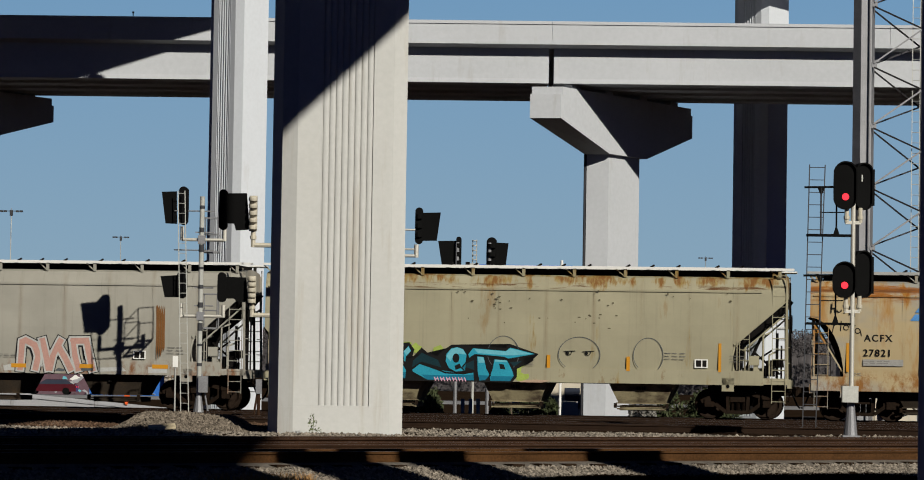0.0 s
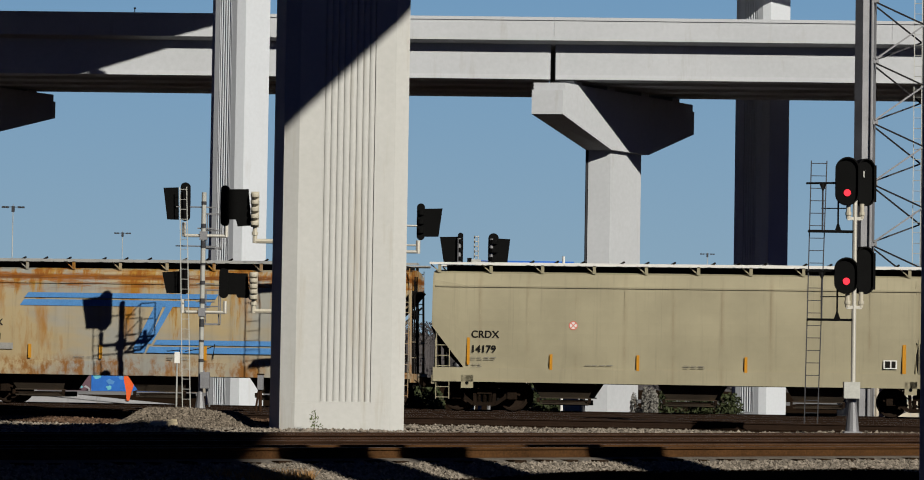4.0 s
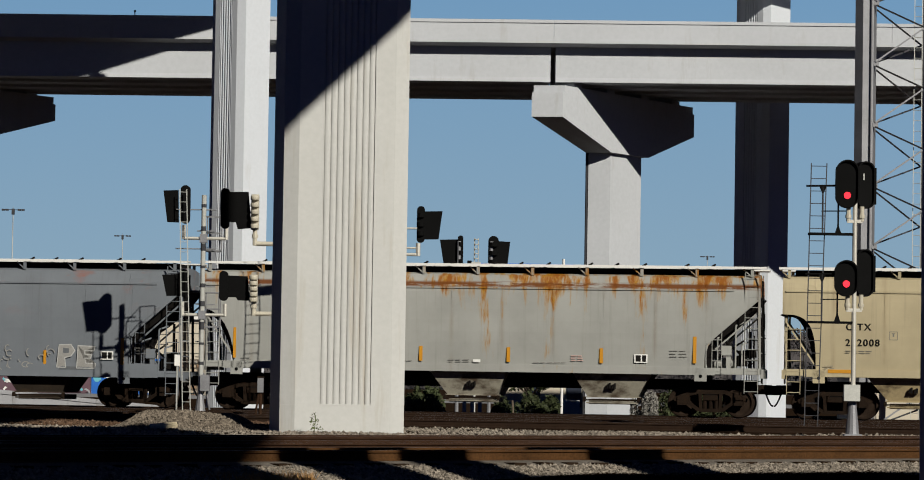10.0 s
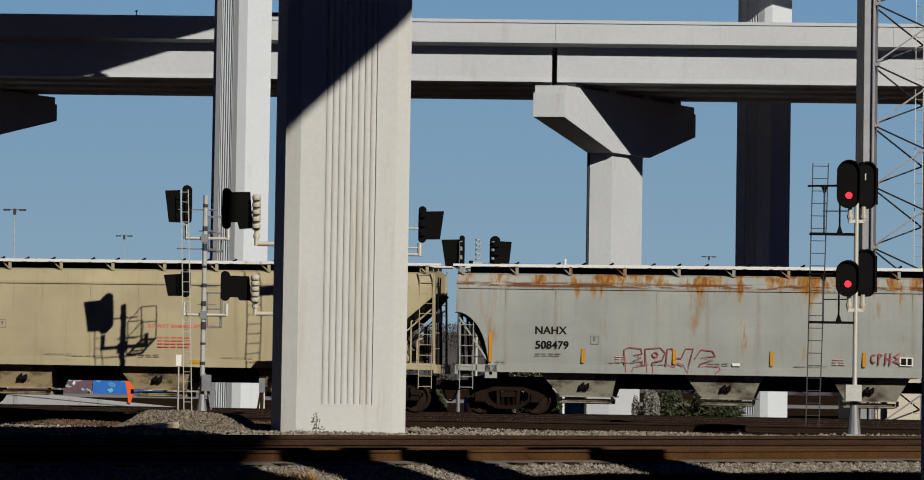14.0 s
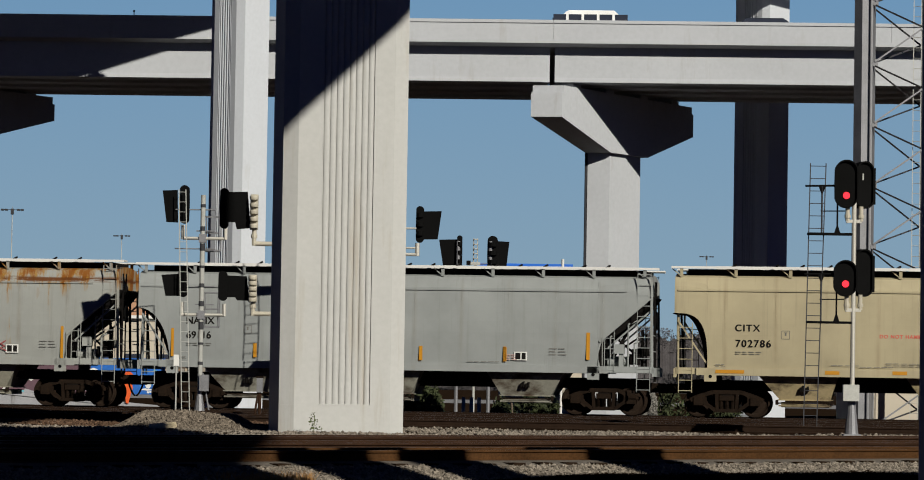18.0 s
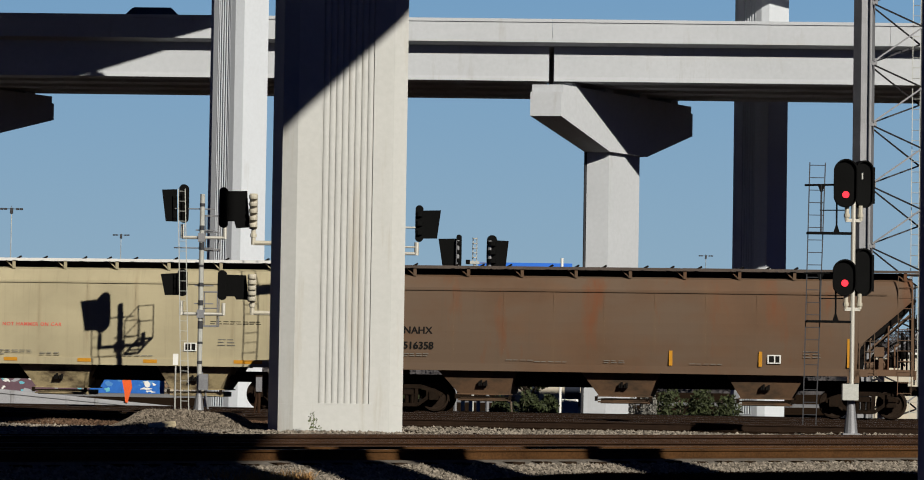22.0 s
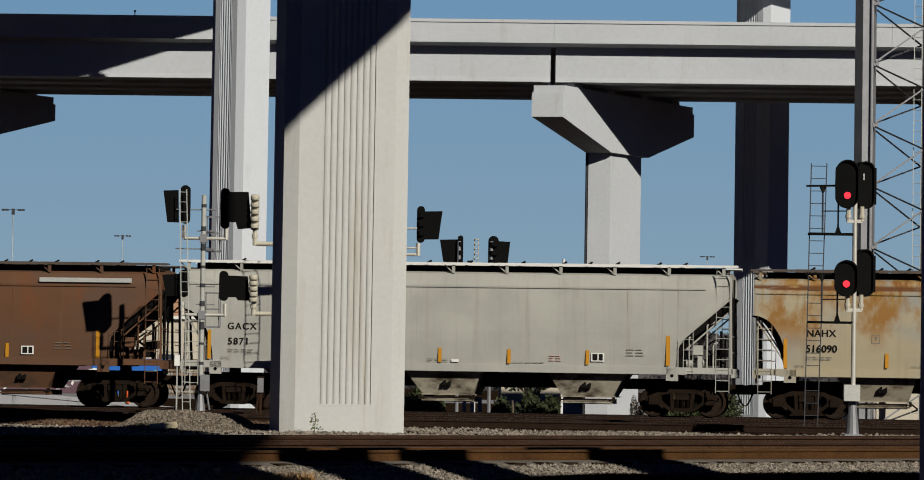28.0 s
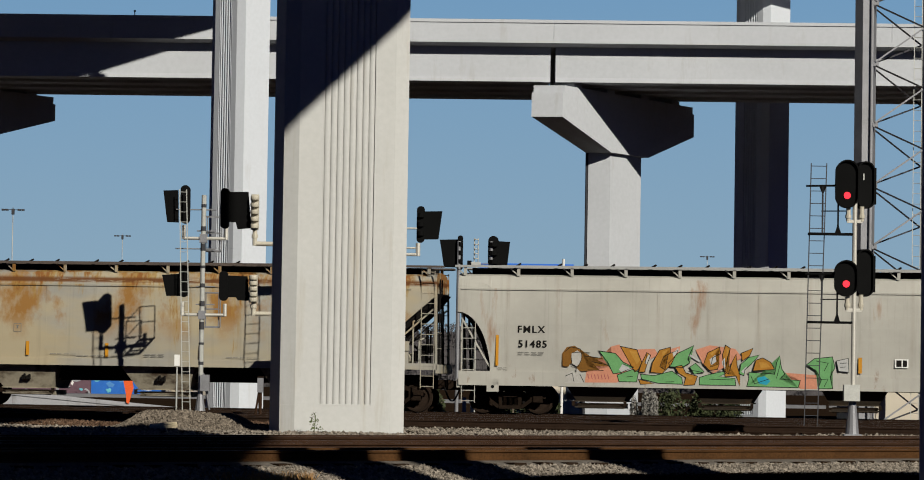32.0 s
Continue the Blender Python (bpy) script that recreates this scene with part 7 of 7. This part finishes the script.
# a wall of broken stone at the end of the mural
RUBBLE = [mat("tan_field_stone", (0.36, 0.30, 0.22), 0.9, var=0.2), mat("grey_field_stone", (0.24, 0.22, 0.20), 0.9, var=0.2), mat("brown_field_stone", (0.20, 0.13, 0.08), 0.9, var=0.2)]
masonry = thing("stone_wall", "rough wall of tan and brown field stones", "wall", pose(-26.0, 309.0, -1.3))
bm = bmesh.new()
bm_box(bm, (0, 0.3, 1.9), (3.0, 0.4, 3.8))
part("core", bm, mat("dark_mortar", (0.10, 0.08, 0.06), 0.95), masonry)
random.seed(31)
for r in range(9):
    x = -1.5
    while x < 1.35:
        w, h = random.uniform(0.22, 0.5), random.uniform(0.3, 0.4)
        bm = bmesh.new()
        bm_slab(bm, [(x + w * (0.5 + 0.5 * math.cos(a) * random.uniform(0.75, 1.0)), 0.2 + 0.4 * r + h * (0.5 + 0.5 * math.sin(a) * random.uniform(0.75, 1.0))) for a in [q * 1.047 for q in range(6)]], random.uniform(-0.02, 0.04), 0.12)
        part("stone", bm, random.choice(RUBBLE), masonry)
        x += w * 0.95

# blue roadside sign with unreadable white letters
sign = thing("roadside_sign", "large blue roadside sign with white letters on a steel pole", "sign", pose(3.95, 200.0, -1.62))
tube("pole", sign, (0, 0, 0), (0, 0, 8.2), 0.18, GALV_DARK, 10)
bm = bmesh.new()
bm_box(bm, (0, 0, 8.75), (5.7, 0.4, 1.95))
part("face", bm, mat("blue_sign_face", (0.02, 0.13, 0.55), 0.4, var=0.05), sign)
box("rim", sign, (0, -0.02, 7.72), (5.8, 0.5, 0.10), WHITE)
for k in range(9):
    x = -2.4 + 0.6 * k
    box("letter_bar", sign, (x, -0.22, 8.85), (0.36 if k != 4 else 0.12, 0.03, 0.62), WHITE, 0.005)
box("letter_bar", sign, (0.2, -0.22, 8.2), (3.4, 0.03, 0.2), WHITE, 0.005)


def light_mast(x, y, h, label):
    t = thing("light_mast", label, "light pole", pose(x, y, -1.5), "highway light masts")
    tube("pole", t, (0, 0, 0), (0, 0, h), 0.085, GALV, 8)
    tube("cross_arm", t, (-1.9, 0, h), (1.9, 0, h), 0.07, DARK_STEEL, 6)
    box("hub", t, (0, 0, h - 0.35), (0.55, 0.5, 1.1), DARK_STEEL, 0.08)
    for q in (-1.85, -1.15, 1.15, 1.85):
        box("luminaire", t, (q, 0, h - 0.02), (0.55, 0.7, 0.34), DARK_STEEL, 0.1)
    tube("finial", t, (0, 0, h), (0, 0, h + 0.6), 0.05, GALV_DARK, 5)


light_mast(-84.5, 620, 33.0, "tall highway light mast with a ring of lamps")
light_mast(-87.5, 850, 38.0, "distant highway light mast with a ring of lamps")
light_mast(73.0, 980, 40.0, "distant highway light mast with a ring of lamps")
pole = thing("utility_pole", "thin white pole top above the train", "pole", pose(4.02, 130, -1.2))
tube("pole", pole, (0, 0, 0), (0, 0, 7.05), 0.055, WHITE, 8)

# far winter woods along the horizon
cl = []
rng = np.random.default_rng(7)
for k in range(260):
    h = rng.uniform(10, 13.0)
    cl.append((rng.uniform(-110, 110), rng.uniform(620, 648), 0.88 * h - 1.2, rng.uniform(2, 5), 4, h * 0.14))
tagged(leaves("far_woods", cl, 70000, 0.20, TWIGS, None, 5), "bare brown winter woods along the horizon", "woods", "", "stuff")

def ridge(x, y):
    return 10.4 + 0.6 * np.sin(x * 0.13) + 0.5 * np.sin(x * 0.41 + 1) + 0.35 * np.sin(x * 1.3) + 0.3 * np.sin(x * 3.7 + 2)


me = bpy.data.meshes.new("wooded_ridge")
rx = np.arange(-130, 130, 0.4)
pts = [(x, 650.0, -3.0) for x in rx] + [(x, 655.0, float(ridge(x, 0))) for x in rx]
me.from_pydata(pts, [], [(i, i + 1, i + 1 + len(rx), i + len(rx)) for i in range(len(rx) - 1)])
me.materials.append(LEAF_FAR)
tagged(new("wooded_ridge", me), "dull brown wooded ridge on the horizon", "woods", "", "stuff")

# clear sky behind everything
sk = bpy.data.materials.new("clear_sky")
sk.use_nodes = True
n, l = sk.node_tree.nodes, sk.node_tree.links
n.remove(n["Principled BSDF"])
tc, sep, mr, cr, em = n.new("ShaderNodeTexCoord"), n.new("ShaderNodeSeparateXYZ"), n.new("ShaderNodeMapRange"), n.new("ShaderNodeValToRGB"), n.new("ShaderNodeEmission")
mr.inputs["From Max"].default_value = 420
cr.color_ramp.elements[0].color, cr.color_ramp.elements[1].color = (0.255, 0.37, 0.455, 1), (0.135, 0.285, 0.475, 1)
l.new(tc.outputs["Object"], sep.inputs[0])
l.new(sep.outputs["Z"], mr.inputs["Value"])
l.new(mr.outputs[0], cr.inputs[0])
l.new(cr.outputs[0], em.inputs["Color"])
l.new(em.outputs[0], n["Material Output"].inputs["Surface"])
bm = bmesh.new()
bm.faces.new([bm.verts.new(p) for p in ((-900, 2990, -3), (900, 2990, -3), (900, 2990, 560), (-900, 2990, 560))])
solid("backdrop", bm, sk, "clear pale blue winter sky", "sky", "structure")


# ---------------------------------------------------------------- traffic on the overpass
TRAFFIC = []


def road_car(label, paint, t0, x0, tall=1.5, long=4.6, y=145.9, z=15.62, speed=21.0, tail=None):
    """A car with body, cabin, windows and wheels; it crosses x0 at the time t0."""
    c = thing("car", label, "car", group="traffic on the overpass")
    bm = bmesh.new()
    h = long / 2
    bm_slab(bm, [(-h, 0.3), (h, 0.3), (h, 0.75), (h * 0.95, 0.85), (h * 0.5, 0.95), (-h * 0.95, 0.98), (-h, 0.8)], -0.9, 0.9)
    bmesh.ops.bevel(bm, geom=bm.edges[:], offset=0.05, segments=2)
    part("body", bm, paint, c)
    bm = bmesh.new()
    bm_slab(bm, [(-h * 0.9, 0.95), (h * 0.45, 0.95), (h * 0.15, tall), (-h * 0.6, tall)], -0.75, 0.75)
    bmesh.ops.bevel(bm, geom=bm.edges[:], offset=0.06, segments=2)
    van = tall > 1.7
    cab = part("cabin", bm, paint if van else GLASS, c)
    for k in range(5 * van):
        for s in (-1, 1):
            bm = bmesh.new()
            bm_box(bm, (-h * 0.72 + 0.68 * k, s * 0.74, 1.42), (0.56, 0.05, 0.34))
            part("window", bm, GLASS, cab)
    bm = bmesh.new()
    bm_box(bm, (-h * 0.22, 0, tall + 0.005), (h * 0.72, 1.36, 0.05))
    bmesh.ops.bevel(bm, geom=bm.edges[:], offset=0.02, segments=1)
    part("roof", bm, paint, cab)
    for s in (-1, 1):
        for q in (-1, 1):
            bm = bmesh.new()
            bm_bar(bm, (s * h * 0.62, q * 0.92, 0.33), (s * h * 0.62, q * 0.72, 0.33), 0.33, 14)
            part("wheel", bm, BLACK, c)
    if tail:
        for q in (-0.7, 0.7):
            box("tail_light", c, (-h + 0.0, q, 0.74), (0.10, 0.34, 0.16), tail, 0.02)
    TRAFFIC.append((c, t0, x0, y, speed, z))


CARBLACK, CARWHITE = mat("black_car_paint", (0.02, 0.02, 0.022), 0.25), mat("white_car_paint", (0.75, 0.75, 0.74), 0.3)
K = 140.0 / 5600
for lab, pt, t0, px, tall, lo in (("dark car driving on the overpass", CARBLACK, 9.0, 1215, 1.5, 4.6), ("black car driving on the overpass", CARBLACK, 14.5, 900, 1.5, 4.5), ("black sport utility car on the overpass", CARBLACK, 16.5, 1000, 1.62, 4.9),
                                  ("dark car driving on the overpass", CARBLACK, 16.5, 100, 1.5, 4.6), ("white van driving on the overpass", CARWHITE, 18.0, 1024, 1.75, 5.6),
                                  ("black car driving on the overpass", CARBLACK, 23.0, 1083, 1.62, 4.6), ("black car driving on the overpass", CARBLACK, 25.5, 730, 1.62, 4.6), ("dark car driving on the overpass", CARBLACK, 30.5, 1325, 1.5, 4.5)):
    road_car(lab, pt, t0, (px - 784) * K * 1.036, tall, lo)
bm = bmesh.new()
bm_box(bm, (0, 303.5, -1.3), (700, 9, 0.9))
solid("road", bm, mat("pale_worn_asphalt", (0.13, 0.13, 0.135), 0.9, var=0.2, scale=0.5), "frontage road behind the rail yard", "road", "structure")
TAIL = mat("red_tail_light", (0.5, 0.012, 0.02), 0.3)
road_car("dark red car driving on the frontage road", mat("dark_red_car_paint", (0.06, 0.008, 0.012), 0.25), 0.0, -37.6, 1.4, 4.9, 305.0, -0.85, -22.8, TAIL)
road_car("white hatchback car driving on the frontage road", CARWHITE, 2.2, -33.7, 1.45, 3.9, 305.0, -0.85, -22.4, TAIL)


# ---------------------------------------------------------------- loose stone
def stones(name, count, area, size, material, label, seed, lift):
    """Crushed stone strewn over part of the ground."""
    rng = np.random.default_rng(seed)
    base = np.array([(1, 0, 0), (-1, 0, 0), (0, 1, 0), (0, -1, 0), (0, 0, 1), (0, 0, -1)], float)
    faces = np.array([(0, 2, 4), (2, 1, 4), (1, 3, 4), (3, 0, 4), (2, 0, 5), (1, 2, 5), (3, 1, 5), (0, 3, 5)])
    p = area(rng, count)
    s = size * rng.uniform(0.5, 1.5, (count, 1, 1))
    v = base[None] * rng.uniform(0.6, 1.2, (count, 6, 1)) + rng.normal(0, 0.18, (count, 6, 3))
    a = rng.uniform(0, 6.28, count)
    c, sn = np.cos(a)[:, None], np.sin(a)[:, None]
    v = np.stack([v[..., 0] * c - v[..., 1] * sn, v[..., 0] * sn + v[..., 1] * c, v[..., 2] * 0.75], -1) * s
    z = lift(p[:, 0], p[:, 1])
    co = v + np.stack([p[:, 0], p[:, 1], z], -1)[:, None]
    f = faces[None] + 6 * np.arange(count)[:, None, None]
    me = bpy.data.meshes.new(name)
    me.from_pydata(co.reshape(-1, 3).tolist(), [], f.reshape(-1, 3).tolist())
    me.materials.append(material)
    return tagged(new(name, me), label, "gravel", "", "stuff")


def stone_material(name, base):
    m = mat(name, base, 0.95, var=0.15, scale=6, fine=60, bump=0.2, gloss=0.0)
    n, l = m.node_tree.nodes, m.node_tree.links
    g, r = n.new("ShaderNodeNewGeometry"), n.new("ShaderNodeMapRange")
    r.inputs["To Min"].default_value, r.inputs["To Max"].default_value = 0.45, 1.5
    l.new(g.outputs["Random Per Island"], r.inputs["Value"])
    sc = n.new("ShaderNodeVectorMath")
    sc.operation = "SCALE"
    b = n["Principled BSDF"]
    l.new(b.inputs["Base Color"].links[0].from_socket, sc.inputs[0])
    l.new(r.outputs[0], sc.inputs["Scale"])
    l.new(sc.outputs[0], b.inputs["Base Color"])
    return m


MIX = stone_material("mixed_crushed_stone", (0.175, 0.150, 0.122))


def near_area(rng, n):
    s, q = rng.uniform(-9, 17, n), rng.uniform(0.12, 1.0, n) ** 0.8 * 3.2 * np.where(rng.random(n) < 0.75, 1, -1.9)
    return np.stack([-3.5 + 0.766 * s + 0.6428 * q, 46.8 + 0.6428 * s - 0.766 * q], -1)


def mid_area(rng, n):
    y = rng.uniform(62, 83, n)
    return np.stack([rng.uniform(-0.15, 0.15, n) * y, y], -1)


grid_sheet("gravel_bed", -9, 10, 38, 60, 130, 150, lambda x, y: ground_z(x, y) + 0.012, STONE, "pale crushed stone bed under the near tracks")
stones("gravel", 70000, near_area, 0.034, MIX, "pale crushed stone ballast in the foreground", 1, lambda x, y: ground_z(x, y) + 0.02)
stones("gravel", 16000, mid_area, 0.045, MIX, "scattered crushed stone between the yard tracks", 2, lambda x, y: ground_z(x, y) + 0.02)


HEAP = stone_material("dusty_crushed_stone", (0.135, 0.112, 0.088))


def mound_z(x, y):
    return -0.27 + (0.46 + 0.05 * np.sin(2.3 * x) + 0.03 * np.sin(5.1 * x + y)) * np.exp(-((x + 6.38) / 1.45) ** 4 - ((y - 78.0) / 1.6) ** 2)


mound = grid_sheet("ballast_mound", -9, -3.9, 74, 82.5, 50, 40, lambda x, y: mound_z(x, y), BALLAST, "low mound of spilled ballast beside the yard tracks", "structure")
stones("gravel", 15000, lambda rng, n: np.stack([rng.uniform(-8.8, -4.1, n), rng.uniform(75, 81, n)], -1), 0.045, HEAP, "crushed stone heaped beside the yard tracks", 3, lambda x, y: mound_z(x, y) + 0.02)
BROWN = stone_material("brown_crushed_stone", (0.085, 0.052, 0.034))
stones("gravel", 16000, lambda rng, n: np.stack([rng.uniform(-14.5, -3.8, n), rng.uniform(79, 99, n)], -1), 0.05, BROWN, "rust-brown crushed stone between the yard tracks", 5, lambda x, y: ground_z(x, y) + 0.05)

# a plank left on the mound, weeds at the pillar and dry grass by the near rail
plank = thing("wooden_plank", "pale bare plank lying on the ballast", "plank", pose(-6.72, 75.2, -0.10, 14, -5, 8))
bm = bmesh.new()
bm_box(bm, (0, 0, 0), (0.62, 0.22, 0.07))
bmesh.ops.bevel(bm, geom=bm.edges[:], offset=0.012, segments=1)
part("board", bm, mat("bare_pine", (0.62, 0.52, 0.34), 0.8, var=0.15), plank)


def grass(name, x, y, z, w, h, count, material, label, seed):
    rng = np.random.default_rng(seed)
    co, fs = [], []
    for k in range(count):
        bx, by = x + rng.uniform(-w, w), y + rng.uniform(-0.5, 0.5)
        lean, hh = rng.normal(0, 0.35), h * rng.uniform(0.4, 1.2)
        q = len(co)
        co += [(bx - 0.008, by, z), (bx + 0.008, by, z), (bx + lean * hh, by + rng.normal(0, 0.1), z + hh)]
        fs.append((q, q + 1, q + 2))
    me = bpy.data.meshes.new(name)
    me.from_pydata(co, [], fs)
    me.materials.append(material)
    return tagged(new(name, me), label, "grass", "", "stuff")


DRY, WEED = mat("dry_grass", (0.31, 0.165, 0.055), 0.9, var=0.3), mat("green_weed", (0.10, 0.12, 0.05), 0.9, var=0.3)
grass("dry_grass", -2.95, 45.7, -0.42, 0.95, 0.17, 1300, DRY, "tuft of dry yellow grass beside the near rail", 1)
weed = thing("weed", "small green weed at the foot of the pillar", "weed", pose(-3.25, 74.3, -0.3))
leaves("leaf", [(0, 0, 0.32, 0.12, 0.1, 0.26), (-0.1, 0, 0.1, 0.12, 0.1, 0.1), (0.14, 0, 0.12, 0.1, 0.1, 0.12)], 120, 0.03, WEED, weed, 4)
tube("stem", weed, (0, 0, 0), (0.02, 0, 0.5), 0.008, WEED, 5)

# yard odds and ends beside the tracks
for x, y, w, h, lab in ((-9.2, 88.0, 0.42, 0.26, "small dark steel track box on the ballast"), (-1.35, 90.5, 0.30, 0.20, "low rusty track box beside the rail"), (4.9, 90.0, 0.5, 0.16, "low rusty track box beside the rail")):
    tb = thing("track_box", lab, "track box", pose(x, y, -0.24, 0, 0, -8), "track boxes")
    box("case", tb, (0, 0, h / 2), (w, 0.3, h), UNDER, 0.02)
    box("lid", tb, (0, 0, h + 0.012), (w + 0.03, 0.33, 0.024), TRUCK, 0.006)
for x, y, r, s in ((4.1, 66.0, 4, 0.30), (8.8, 63.5, -9, 0.22), (7.2, 47.6, 12, 0.07), (0.62, 46.4, 30, 0.06)):
    sc = thing("paper_scrap", "crumpled white scrap lying on the gravel", "litter", pose(x, y, float(ground_z(np.array(x), np.array(y))) + 0.05, 0, 0, r), "litter")
    bm = bmesh.new()
    bm_box(bm, (0, 0, 0.02), (s, s * 0.6, 0.05))
    bmesh.ops.bevel(bm, geom=bm.edges[:], offset=0.015, segments=1)
    part("scrap", bm, WHITE, sc)


# ---------------------------------------------------------------- movement
def motions():
    turn = pose(0, 0, 0, 0, 0, YAW)
    for car, mid, sets in TRAIN:
        place = lambda t: Matrix.Translation(BASE + ALONG * (mid - travelled(t))) @ turn
        walk(car, [(t, place(t)) for t in range(33)])
        # wheels roll while their car is before the camera
        seen = [k / 15 for k in range(481) if abs(mid - travelled(k / 15)) < 25]
        for ws in sets:
            at = ws.location.copy()
            spin = lambda t: Matrix.Translation(at) @ Matrix.Rotation(-travelled(t) / 0.457, 4, "Y")
            rows = [(t, spin(t)) for t in seen]
            if not seen:
                continue
            if seen[0] > 0:
                rows.insert(0, (0.0, rows[0][1]))
            if seen[-1] < 32:
                rows.append((32.0, rows[-1][1]))
            walk(ws, rows)

    # cars on the overpass keep their lane and speed
    for c, t0, x0, y, v, z in TRAFFIC:
        slope = GRADE if z > 5 else 0.0
        lane = lambda t: pose(x0 + v * (t - t0), y, z + slope * (x0 + v * (t - t0)), 0, -math.degrees(slope), 180 if v < 0 else 0)
        walk(c, [(t, lane(t)) for t in (0, 8, 16, 24, 32)])


motions()
